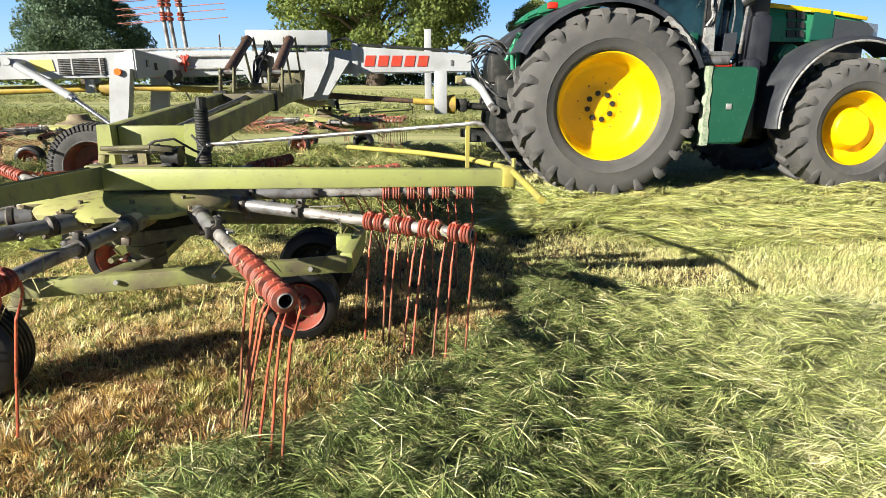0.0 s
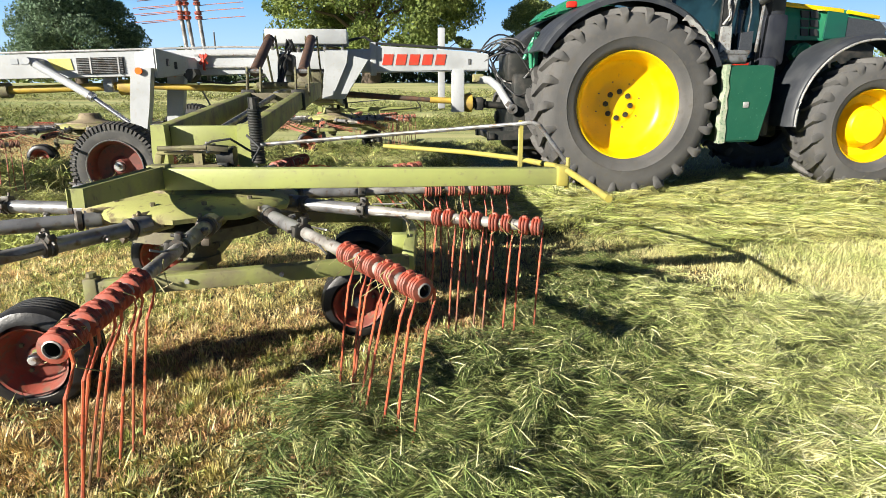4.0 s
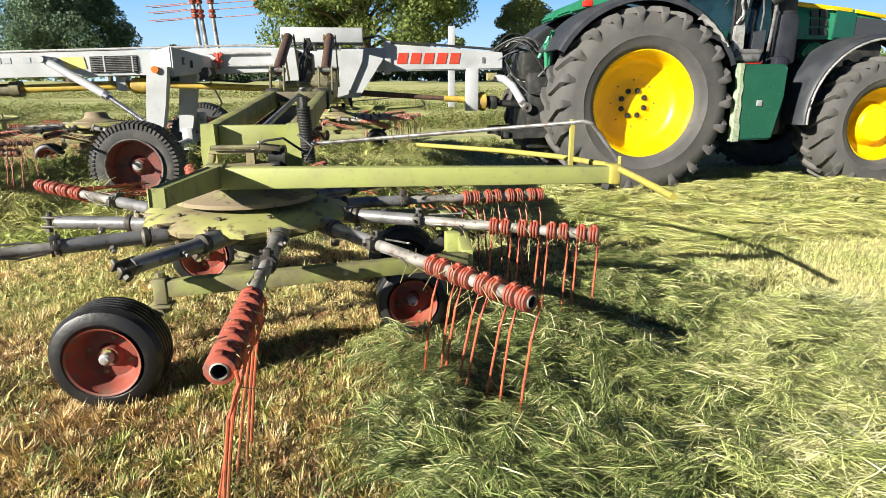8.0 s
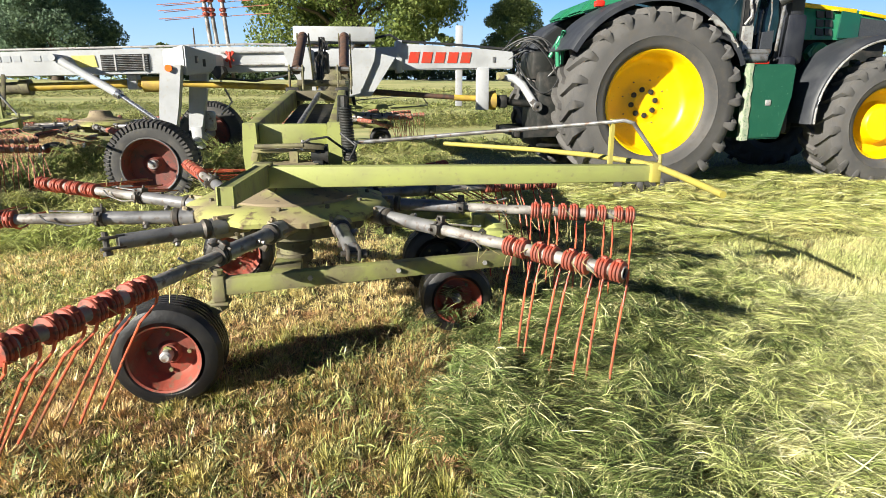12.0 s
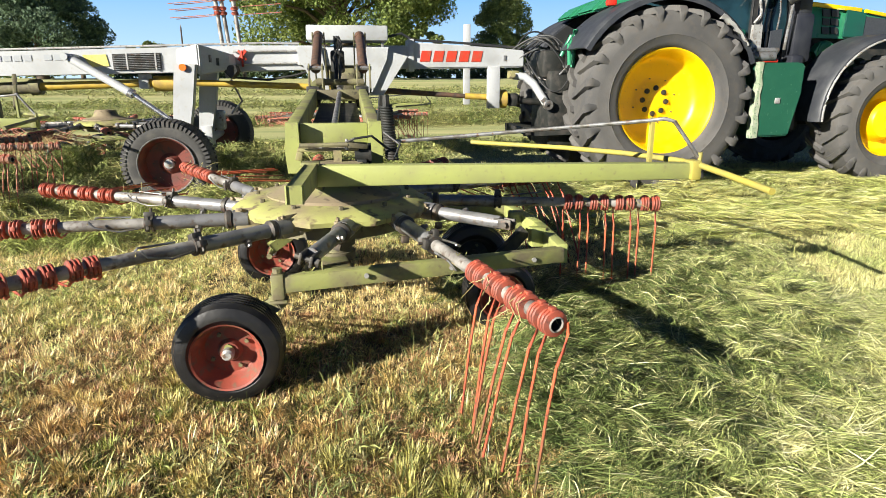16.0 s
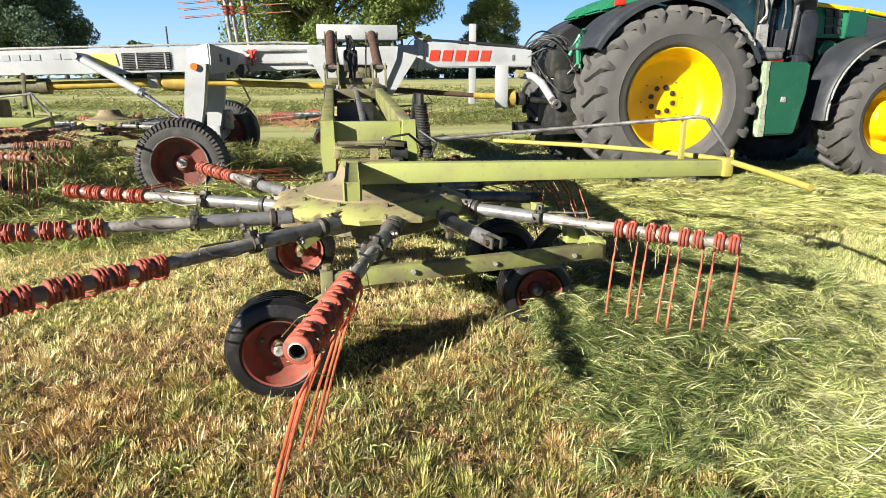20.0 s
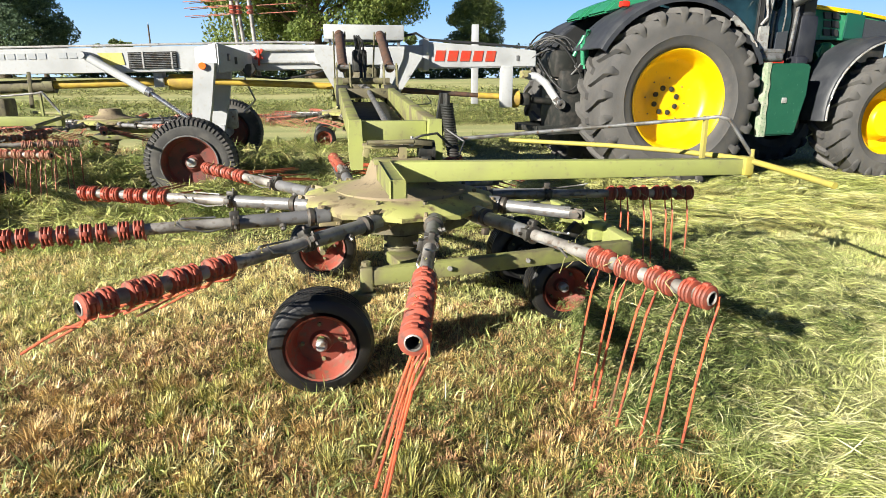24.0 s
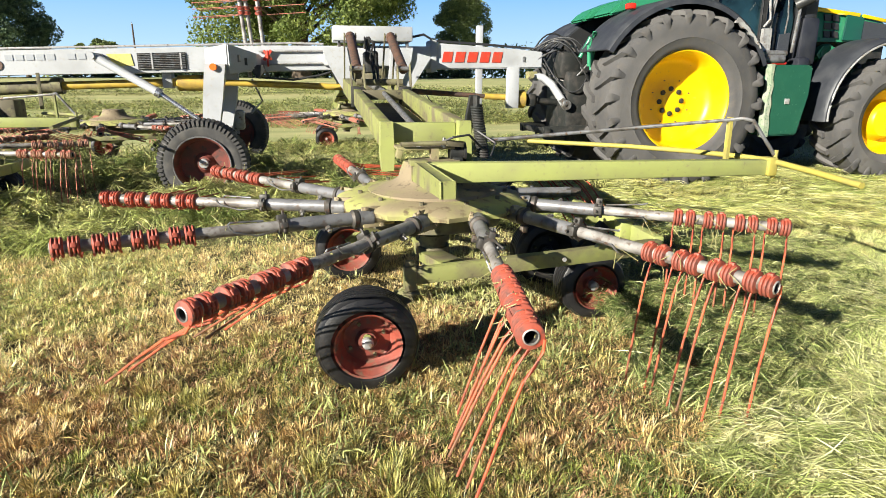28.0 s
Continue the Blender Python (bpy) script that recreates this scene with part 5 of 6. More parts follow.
    part("work_lamp", shift(bm), BLACK, parent)
    # hitch behind the rear axle
    bm = bmesh.new()
    box(bm, -1.02, -0.62, 0.55, 1.25, 0.42, 1.30, 0.05)
    box(bm, -1.08, -0.80, 0.62, 1.16, 1.20, 1.52, 0.04)
    rail(bm, (-0.62, 0.42, 0.62), (-1.32, 0.50, 0.60), 0.07, 0.09)
    rail(bm, (-0.62, 1.38, 0.62), (-1.32, 1.30, 0.60), 0.07, 0.09)
    rail(bm, (-1.28, 0.42, 0.60), (-1.28, 1.38, 0.60), 0.06, 0.07)
    part("hitch_block", shift(bm), ENGINE, parent, "dark hitch and linkage")
    bm = bmesh.new()
    tube(bm, [(-0.72, 0.35, 1.75), (-0.80, 0.36, 1.30)], 0.03, 10)
    part("lift_rod", shift(bm), ENGINE, parent, "dark lift rod")
    for pts in ([(-0.90, 0.22, 1.34), (-0.92, 0.22, 1.56), (-0.84, 0.26, 1.70)], [(-0.84, 0.30, 1.30), (-0.82, 0.30, 1.72)], [(-0.94, 0.40, 1.44), (-0.84, 0.36, 1.66)]):
        bm = bmesh.new()
        tube(bm, pts, 0.024, 12)
        part("lift_pipe", shift(bm), GREEN, parent, "green lift pipe")
    rng = random.Random(5)
    for k in range(16):
        bm = bmesh.new()
        y0 = 0.40 + 0.045 * k
        a = Vector((-1.30 + rng.uniform(-0.15, 0.1), 0.80 + rng.uniform(-0.05, 0.12), 1.45 + rng.uniform(-0.1, 0.05)))
        b = Vector((-0.78, y0, 1.30 + rng.uniform(-0.12, 0.18)))
        c = (a + b) / 2 + Vector((rng.uniform(-0.06, 0.06), rng.uniform(-0.15, 0.05), 0.16 + rng.uniform(0, 0.16) if k % 3 else -0.28))
        pts = [(1 - u) ** 2 * a + 2 * u * (1 - u) * (2 * c - (a + b) / 2) + u * u * b for u in [i / 12 for i in range(13)]]
        tube(bm, pts, 0.010, 7)
        part("hydraulic_hose", shift(bm), BLACK if k % 7 else GREY, parent, "looping hydraulic hose")
    KEYED.append((parent, [(t, driven(t, TRACTOR_FOOT)) for t in TIMES]))


tractor_build(tractor)

# ---- ground ----
def rise(x, y):
    """Height of the field: level where the machines work, climbing gently to the far hedge."""
    u = np.clip((y - 7.0) / 60.0, 0, 1)
    return 1.85 * u * u * (3 - 2 * u) * 1.0 + 0.012 * np.sin(1.7 * x + 0.8 * y) * np.sin(1.1 * y - 0.6 * x)


def graded(lo, hi, near_lo, near_hi, step, grow):
    mid = list(np.arange(near_lo, near_hi + 1e-6, step))
    up, d = [near_hi], step
    while up[-1] < hi:
        d *= grow
        up.append(up[-1] + d)
    dn, d = [near_lo], step
    while dn[-1] > lo:
        d *= grow
        dn.append(dn[-1] - d)
    return np.array(dn[:0:-1] + mid + up[1:])


def ground_sheet():
    xs, ys = graded(-900, 900, -6, 5, 0.12, 1.25), graded(-120, 1500, -6, 4, 0.12, 1.2)
    X, Y = np.meshgrid(xs, ys)
    Z = rise(X, Y)
    nx, ny = len(xs), len(ys)
    idx = np.arange(nx * ny).reshape(ny, nx)
    faces = np.stack([idx[:-1, :-1], idx[:-1, 1:], idx[1:, 1:], idx[1:, :-1]], -1).reshape(-1, 4)
    me = bpy.data.meshes.new("ground")
    me.from_pydata(np.stack([X, Y, Z], -1).reshape(-1, 3).tolist(), [], faces.tolist())
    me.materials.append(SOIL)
    me.shade_smooth()
    tagged(new("ground", me), "mown meadow soil under straw-coloured stubble", "ground", kind="structure")


ground_sheet()

# ---- grass ----
def grass_material(name, a, b, c, scale, translucent=0.14, island=0.45, rough=0.45):
    return material(name, a, rough, 0, b, scale, 0.40, 0.62, c, scale * 6, 0, island=island, third_from=0.52, third_to=0.66, translucent=translucent)


STUBBLE = grass_material("stubble_blades", (0.63, 0.465, 0.205), (0.40, 0.375, 0.115), (0.53, 0.345, 0.16), 1.6, 0.14, island=0.65)
STUBBLE_PALE = grass_material("pale_stubble_blades", (0.80, 0.655, 0.33), (0.58, 0.54, 0.21), (0.70, 0.52, 0.27), 1.4, 0.16, island=0.55)
STUBBLE_FAR = grass_material("far_stubble_blades", (0.58, 0.54, 0.25), (0.42, 0.455, 0.165), (0.54, 0.47, 0.22), 0.8, 0.14, island=0.5)
SWATH = grass_material("fresh_cut_blades", (0.28, 0.33, 0.105), (0.51, 0.52, 0.20), (0.70, 0.655, 0.34), 2.2, 0.10, island=0.7, rough=0.40)
# freshly turned grass, darkened further for shade in the heap
TURNED_SHADED = grass_material("turned_green_blades", (0.105, 0.148, 0.042), (0.21, 0.25, 0.08), (0.42, 0.40, 0.17), 3.2, 0.10, island=0.7, rough=0.42)
WILTED = grass_material("wilted_blades", (0.42, 0.46, 0.14), (0.59, 0.57, 0.22), (0.30, 0.36, 0.10), 1.1, island=0.55)
WINDROW = grass_material("windrow_blades", (0.20, 0.25, 0.07), (0.33, 0.345, 0.12), (0.50, 0.44, 0.19), 1.5, island=0.6)
STRAND = grass_material("pale_stalks", (0.70, 0.68, 0.37), (0.60, 0.62, 0.29), (0.78, 0.74, 0.47), 2.0, 0.1, 0.3, 0.32)
WINDROW_PALE = grass_material("dry_windrow_blades", (0.40, 0.44, 0.145), (0.54, 0.53, 0.21), (0.66, 0.60, 0.29), 1.5, island=0.6)
SHOOT = grass_material("green_shoots", (0.225, 0.275, 0.055), (0.33, 0.35, 0.085), (0.15, 0.19, 0.04), 3.0, 0.14, 0.6, 0.5)
WITHERED = grass_material("withered_blades", (0.46, 0.27, 0.135), (0.31, 0.18, 0.085), (0.58, 0.40, 0.20), 3.0, 0.10, 0.6, 0.55)
LITTER = grass_material("brown_litter", (0.42, 0.31, 0.14), (0.30, 0.27, 0.09), (0.55, 0.42, 0.20), 2.5, 0.05, 0.6, 0.7)
STRAW = grass_material("dry_straw", (0.72, 0.56, 0.25), (0.56, 0.40, 0.15), (0.66, 0.56, 0.28), 3.0, 0.2)


def blade_mesh(name, root, heading, length, width, pitch, droop, mat, rng, pale=None, share=0.0):
    """One mesh of many bent blades. root n x 3; heading, pitch and droop in radians; pitch is the lean from upright."""
    n = len(root)
    def along(p):
        return np.stack([np.sin(p) * np.cos(heading), np.sin(p) * np.sin(heading), np.cos(p)], -1)
    d1, d2 = along(pitch), along(pitch + droop)
    side = np.stack([-np.sin(heading), np.cos(heading), rng.uniform(-0.5, 0.5, n)], -1)
    side /= np.linalg.norm(side, axis=1, keepdims=True)
    w = side * (width / 2)[:, None]
    mid = root + d1 * (length * 0.5)[:, None]
    tip = mid + d2 * (length * 0.5)[:, None]
    low = rise(tip[:, 0], tip[:, 1]) + 0.006
    tip[:, 2] = np.maximum(tip[:, 2], low)
    low_mid = root + d1 * (length * 0.42)[:, None]
    co = np.stack([root, low_mid + w, low_mid - w, tip], 1).reshape(-1, 3)
    base = 4 * np.arange(n)
    loops = np.stack([base, base + 1, base + 2, base + 2, base + 1, base + 3], 1).reshape(-1)
    me = bpy.data.meshes.new(name)
    me.vertices.add(4 * n)
    me.vertices.foreach_set("co", co.astype(np.float32).ravel())
    me.loops.add(6 * n)
    me.loops.foreach_set("vertex_index", loops.astype(np.int32))
    me.polygons.add(2 * n)
    starts = 3 * np.arange(2 * n)
    me.polygons.foreach_set("loop_start", starts.astype(np.int32))
    me.update(calc_edges=True)
    me.materials.append(mat)
    if pale:
        me.materials.append(pale)
        me.polygons.foreach_set("material_index", np.repeat((rng.random(n) < share).astype(np.int32), 2))
    return me


def ribbon_mesh(name, pts, side, width, mat, rng, pale=None, share=0.0):
    """One mesh of many long bent blades. pts n x 4 x 3 along each blade, side n x 3 across it."""
    n = len(pts)
    w = side * (width / 2)[:, None]
    co = np.stack([pts[:, 0], pts[:, 1] + w, pts[:, 1] - w, pts[:, 2] + 0.85 * w, pts[:, 2] - 0.85 * w, pts[:, 3]], 1).reshape(-1, 3)
    base = 6 * np.arange(n)[:, None]
    loops = (base + np.array([[0, 1, 2, 2, 1, 3, 2, 3, 4, 4, 3, 5]])).reshape(-1)
    me = bpy.data.meshes.new(name)
    me.vertices.add(6 * n)
    me.vertices.foreach_set("co", co.astype(np.float32).ravel())
    me.loops.add(12 * n)
    me.loops.foreach_set("vertex_index", loops.astype(np.int32))
    me.polygons.add(4 * n)
    me.polygons.foreach_set("loop_start", (3 * np.arange(4 * n)).astype(np.int32))
    me.update(calc_edges=True)
    me.materials.append(mat)
    if pale:
        me.materials.append(pale)
        me.polygons.foreach_set("material_index", np.repeat((rng.random(n) < share).astype(np.int32), 4))
    return me


def bundles(rng, x, y, z, heading, per, length, spread, width, arch, fan=0.2, tilt=0.12, ground=True):
    """Sheaves of blades that lie the same way: for each place, per blades of about that length, arched and a little fanned out."""
    m = len(x)
    k = np.repeat(np.arange(m), per)
    n = len(k)
    h = heading[k] + rng.normal(0, fan, n)
    long = (length if np.ndim(length) == 0 else length[k]) * (0.45 + 0.75 * rng.random(n))
    a, b = rng.normal(0, 0.22, n) * long, rng.normal(0, spread, n)
    lean = rng.normal(0, tilt, m)[k] + rng.normal(0, tilt * 0.7, n)
    bow = rng.normal(0, 0.07, n) * long
    rise_z = z[k] + 0.8 * spread * rng.random(n)
    arc = (arch if np.ndim(arch) == 0 else arch[k]) * (0.3 + rng.random(n))
    c, s = np.cos(h), np.sin(h)
    pts = np.empty((n, 4, 3))
    for j, u in enumerate((-0.5, -0.17, 0.18, 0.5)):
        along, across = a + u * long, b + bow * (u * u * 4 - 0.5)
        pts[:, j, 0] = x[k] + along * c - across * s
        pts[:, j, 1] = y[k] + along * s + across * c
        pts[:, j, 2] = rise_z + lean * u * long + arc * (1 - 4 * u * u)
    low = 0.008 + 0.01 * rng.random(n)
    for j in range(4):
        pts[:, j, 2] = np.maximum(pts[:, j, 2], low) + (rise(pts[:, j, 0], pts[:, j, 1]) if ground else 0.0)
    side = np.stack([-s, c, rng.uniform(-0.9, 0.9, n)], -1)
    side /= np.linalg.norm(side, axis=1, keepdims=True)
    return pts, side, width * (0.6 + 0.8 * rng.random(n))


def sheaves(name, label, mat, rng, x, y, z, heading, per, length, spread, width, arch, pale=None, share=0.0, fan=0.2, tilt=0.12):
    pts, side, w = bundles(rng, x, y, z, heading, per, length, spread, width, arch, fan, tilt)
    return tagged(new(name, ribbon_mesh(name, pts, side, w, mat, rng, pale, share)), label, "grass", kind="stuff")


def tufts(rng, n, x0, x1, y0, y1, cell, bare=0.15):
    """Blades gathered in tussocks: places, the way they lean and how tall the tussock is; some spots are left bare."""
    nx, ny = int((x1 - x0) / cell), int((y1 - y0) / cell)
    i, j = rng.integers(0, nx, n), rng.integers(0, ny, n)
    jx, jy, tall = rng.random((ny, nx)), rng.random((ny, nx)), rng.random((ny, nx))
    r, a = np.abs(rng.normal(0, 0.42, n)), rng.uniform(0, 2 * math.pi, n)
    x = x0 + (i + jx[j, i] + r * np.cos(a)) * cell
    y = y0 + (j + jy[j, i] + r * np.sin(a)) * cell
    keep = tall[j, i] > bare
    return x[keep], y[keep], a[keep], tall[j, i][keep], r[keep]


def clumped(rng, n, x0, x1, y0, y1, pull=0.6, cell=0.12):
    """Random places that gather in tufts."""
    x, y = rng.uniform(x0, x1, n), rng.uniform(y0, y1, n)
    cx, cy = np.round(x / cell) * cell, np.round(y / cell) * cell
    h = np.sin(cx * 91.7 + cy * 47.3) * 43758.5
    h2 = np.sin(cx * 37.1 - cy * 78.9) * 24634.6
    cx, cy = cx + (h - np.floor(h) - 0.5) * cell, cy + (h2 - np.floor(h2) - 0.5) * cell
    k = rng.uniform(0, pull, n)
    return x + (cx - x) * k, y + (cy - y) * k


def soft(x, y, s, seed=0.0):
    """Smooth blotches between 0 and 1."""
    v = np.sin(x * s + seed) * np.cos(y * s * 1.13 - seed) + 0.6 * np.sin(x * s * 2.3 - y * s * 1.9 + 2 * seed) + 0.35 * np.sin(x * s * 4.1 + y * s * 5.3)
    return np.clip(0.5 + v / 3.2, 0, 1)


ROTOR = (-3.426, -3.626)
TRAVEL = 1.62


def unraked(x, y, reach=1.58):
    """True where no tine has swept by the end: outside the strip that the rotor has passed."""
    cx = np.clip(x, ROTOR[0], ROTOR[0] + TRAVEL)
    return (np.hypot(x - cx, y - ROTOR[1]) > reach) & (x > ROTOR[0] + 0.3)


def lie(x, y):
    """The way the cut grass lies."""
    return -0.25 + 2.6 * (soft(x, y, 1.3, 3.0) - 0.5) + 1.2 * (soft(x, y, 4.5, 6.0) - 0.5)


def grass(name, label, mat, rng, x, y, z, length, width, pitch, droop, heading=None):
    n = len(x)
    if heading is None:
        heading = rng.uniform(0, 2 * math.pi, n)
    # full density inside the wedge the camera sees, thinner outside it
    dense = (x > -2.7 - 0.62 * (y + 6.5)) & (x < -1.9 + 1.13 * (y + 6.5)) | (rng.random(n) < 0.14)
    x, y, z, length, width, pitch, droop, heading = (v[dense] for v in (x, y, z, length, width, pitch, droop, heading))
    root = np.stack([x, y, rise(x, y) + z], -1)
    ob = new(name, blade_mesh(name, root, heading, length, width, pitch, droop, mat, rng))
    return tagged(ob, label, "grass", kind="stuff")


def meadow():
    rng = np.random.default_rng(3)
    # stubble close by
    for count, cell, size, y0, y1 in ((215000, 0.095, 0.90, -5.75, -4.1), (130000, 0.05, 0.62, -5.75, -4.1), (130000, 0.085, 0.86, -4.1, -2.0), (60000, 0.05, 0.72, -4.1, -2.0)):
        x, y, lean, tall, r = tufts(rng, count, -4.9, 2.2 if y0 < -5 else 3.2, y0, y1, cell, 0.26 if cell > 0.06 else 0.10)
        low = np.clip((-4.9 - y) / 0.6, 0, 1) + 0.35 * np.clip((x + 2.3) / 0.7, 0, 1) * (y < -4.1)
        keep = rng.random(len(x)) > 0.55 * np.clip(low, 0, 1)
        x, y, lean, tall, r = (v[keep] for v in (x, y, lean, tall, r))
        n = len(x)
        h = size * (0.024 + 0.030 * rng.random(n) + 0.016 * soft(x, y, 2.1)) * (0.40 + 1.05 * tall) * np.clip(1.2 - 0.45 * r, 0.45, 1.2) * (0.55 + 0.85 * soft(x, y, 7.0, 4.0))
        dry = y + 0.25 * np.sin(3.1 * x) + 0.5 * rng.random(n) > -3.65
        turn = lean + rng.normal(0, 0.7, n)
        for pick, mat, words in ((dry & (x < -1.7), STUBBLE_PALE, "dry pale straw-coloured mown stubble"), (dry & (x >= -1.7), STUBBLE_FAR, "yellow-green stubble between two swaths"), (~dry, STUBBLE, "short straw-yellow and green mown stubble in tussocks")):
            m = int(pick.sum())
            grass("stubble", words, mat, rng, x[pick], y[pick], np.zeros(m), h[pick], (0.0029 if y0 < -5 else 0.003) + 0.0026 * rng.random(m), 0.18 + 0.6 * r[pick] + rng.normal(0, 0.22, m), rng.normal(0.6, 0.45, m), turn[pick])
    x, y = rng.uniform(-6.2, 1.6, 70000), rng.uniform(-5.75, -2.0, 70000)
    n = len(x)
    grass("litter", "brown dead litter between the stubble", LITTER, rng, x, y, 0.002 + 0.012 * rng.random(n), 0.012 + 0.028 * rng.random(n), 0.0025 + 0.003 * rng.random(n), rng.normal(1.4, 0.2, n), rng.normal(0.1, 0.3, n))
    x, y = clumped(rng, 100000, -11, 8, -2.0, 6.0, 0.7, 0.14)
    n = len(x)
    grass("stubble", "short straw-yellow and green mown stubble", STUBBLE_FAR, rng, x, y, np.zeros(n), 0.02 + 0.035 * rng.random(n), 0.005 + 0.005 * rng.random(n), rng.normal(0.5, 0.35, n), rng.normal(0.3, 0.3, n))
    # raked dry strip behind the rear rotors
    x, y = clumped(rng, 60000, -16, -5.6, 2.6, 9.0, 0.6, 0.2)
    keep = x < -5.2 - 0.35 * (y - 2.6) + 0.5 * np.sin(1.7 * y)
    x, y = x[keep], y[keep]
    n = len(x)
    grass("stubble", "dry brown stubble of the raked strip", WITHERED, rng, x, y, np.zeros(n), 0.03 + 0.045 * rng.random(n), 0.007 + 0.006 * rng.random(n), rng.normal(0.7, 0.35, n), rng.normal(0.4, 0.4, n))
    u = rng.random(50000) ** 0.8
    y = 6 + 44 * u
    x = rng.uniform(-1, 1, 50000) * (9 + 0.75 * y) + 0.15 * y - 2
    n = len(x)
    grass("stubble", "far mown stubble of the meadow", STUBBLE_FAR, rng, x, y, np.zeros(n), 0.03 + 0.03 * rng.random(n), 0.006 + 0.007 * rng.random(n), rng.normal(1.2, 0.25, n), rng.normal(0.3, 0.3, n))
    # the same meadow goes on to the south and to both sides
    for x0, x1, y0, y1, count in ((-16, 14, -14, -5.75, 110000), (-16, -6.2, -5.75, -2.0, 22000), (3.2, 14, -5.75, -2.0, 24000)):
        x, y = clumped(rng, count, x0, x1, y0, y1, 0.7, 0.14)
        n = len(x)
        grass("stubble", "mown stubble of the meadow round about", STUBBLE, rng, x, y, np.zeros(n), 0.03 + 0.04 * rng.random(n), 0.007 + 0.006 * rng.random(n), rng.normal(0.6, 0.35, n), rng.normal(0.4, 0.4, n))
    # bare strip between two swaths, its stubble standing in pale tufts, and the strip along the wheel tracks
    for x0, x1, y0, y1, count in ((-1.3, 3.2, -3.85, -2.55, 52000), (-1.0, 7.0, 0.25, 1.6, 40000)):
        x, y = clumped(rng, count, x0, x1, y0, y1, 0.8, 0.07)
        keep = unraked(x, y, 1.62)
        x, y = x[keep], y[keep]
        n = len(x)
        grass("stubble", "pale upright stubble between two swaths", STUBBLE_FAR, rng, x, y, np.zeros(n), 0.03 + 0.045 * rng.random(n), 0.0032 + 0.003 * rng.random(n), rng.normal(0.3, 0.25, n), rng.normal(0.5, 0.4, n), rng.normal(0.3, 0.8, n))
    # loose dry straw and clippings on the raked strip
    x, y = np.concatenate([rng.uniform(-6.0, 1.5, 9000), rng.uniform(-6.0, -1.8, 12000)]), np.concatenate([rng.uniform(-5.75, -1.5, 9000), -1.9 - 2.5 * rng.random(12000)])
    n = len(x)
    grass("loose_straw", "loose dry straw scattered on the stubble", STRAW, rng, x, y, 0.01 + 0.04 * rng.random(n), 0.025 + 0.05 * rng.random(n), 0.0026 + 0.0018 * rng.random(n), rng.normal(1.35, 0.2, n), rng.normal(0.1, 0.2, n))
    # fresh green shoots in patches between the straw
    x, y, lean, tall, r = tufts(rng, 300000, -5.5, 0.6, -5.75, -3.2, 0.09, 0.10)
    low = np.clip((-4.75 - y) / 0.6, 0, 1) + 0.12 * np.clip((x + 2.4) / 0.7, 0, 1) * (y < -4.2)
    keep = rng.random(len(x)) < np.clip(1.5 * soft(x, y, 2.3, 8.0) - 0.35 - 0.35 * (y > -4.4) + 0.8 * low, 0.04, 1)
    x, y, lean, tall, r = (v[keep] for v in (x, y, lean, tall, r))
    n = len(x)
    grass("shoots", "short fresh green shoots in the stubble", SHOOT, rng, x, y, np.zeros(n), (0.024 + 0.028 * rng.random(n)) * (0.55 + 0.6 * tall), 0.0023 + 0.0022 * rng.random(n), 0.25 + 0.5 * r + rng.normal(0, 0.2, n), rng.normal(0.6, 0.4, n), lean + rng.normal(0, 0.6, n))
    # withered brown tussocks in patches
    x, y, lean, tall, r = tufts(rng, 190000, -4.8, -0.8, -5.75, -3.5, 0.085, 0.2)
    keep = rng.random(len(x)) < np.clip(2.2 * soft(x, y, 2.9, 5.0) - 0.75 + 0.5 * np.clip((x + 2.5) / 0.5, 0, 1) + 0.75 * np.clip((y + 4.75) / 0.3, 0, 1) * np.clip((-3.5 - y) / 0.3, 0, 1), 0.03, 1)
    x, y, lean, tall, r = (v[keep] for v in (x, y, lean, tall, r))
    n = len(x)
    grass("stubble", "withered red-brown stubble in tussocks", WITHERED, rng, x, y, np.zeros(n), (0.022 + 0.026 * rng.random(n)) * (0.5 + 0.8 * tall), 0.0028 + 0.0024 * rng.random(n), 0.3 + 0.5 * r + rng.normal(0, 0.25, n), rng.normal(0.7, 0.4, n), lean + rng.normal(0, 0.7, n))
    # green clippings left behind
    x, y = clumped(rng, 26000, -6.0, 0.5, -5.75, -1.5, 0.6, 0.3)
    keep = soft(x, y, 1.9, 1.0) > 0.45
    x, y = x[keep], y[keep]
    n = len(x)
    grass("leftover_grass", "thin green grass left on the stubble", SWATH, rng, x, y, 0.01 + 0.04 * rng.random(n), 0.04 + 0.06 * rng.random(n), 0.004 + 0.003 * rng.random(n), rng.normal(1.0, 0.4, n), rng.normal(0.3, 0.3, n))
    # green strands that the tines leave behind near the edge of the swath
    x, y = clumped(rng, 15000, -3.0, -0.4, -5.7, -4.0, 0.6, 0.16)
    keep = rng.random(len(x)) < np.clip(0.25 + 0.45 * (x + 2.4), 0.04, 0.9) * (0.3 + soft(x, y, 4.0, 1.0))
    x, y = x[keep], y[keep]
    n = len(x)
    grass("leftover_grass", "stray green strands left on the raked stubble", TURNED_SHADED, rng, x, y, 0.01 + 0.03 * rng.random(n), 0.04 + 0.08 * rng.random(n), 0.0024 + 0.002 * rng.random(n), rng.normal(1.2, 0.3, n), rng.normal(0.2, 0.4, n))
    # paler regrowth left of the rotor
    x, y, lean, tall, r = tufts(rng, 130000, -8.0, -3.2, -3.6, -1.3, 0.09, 0.0)
    n = len(x)
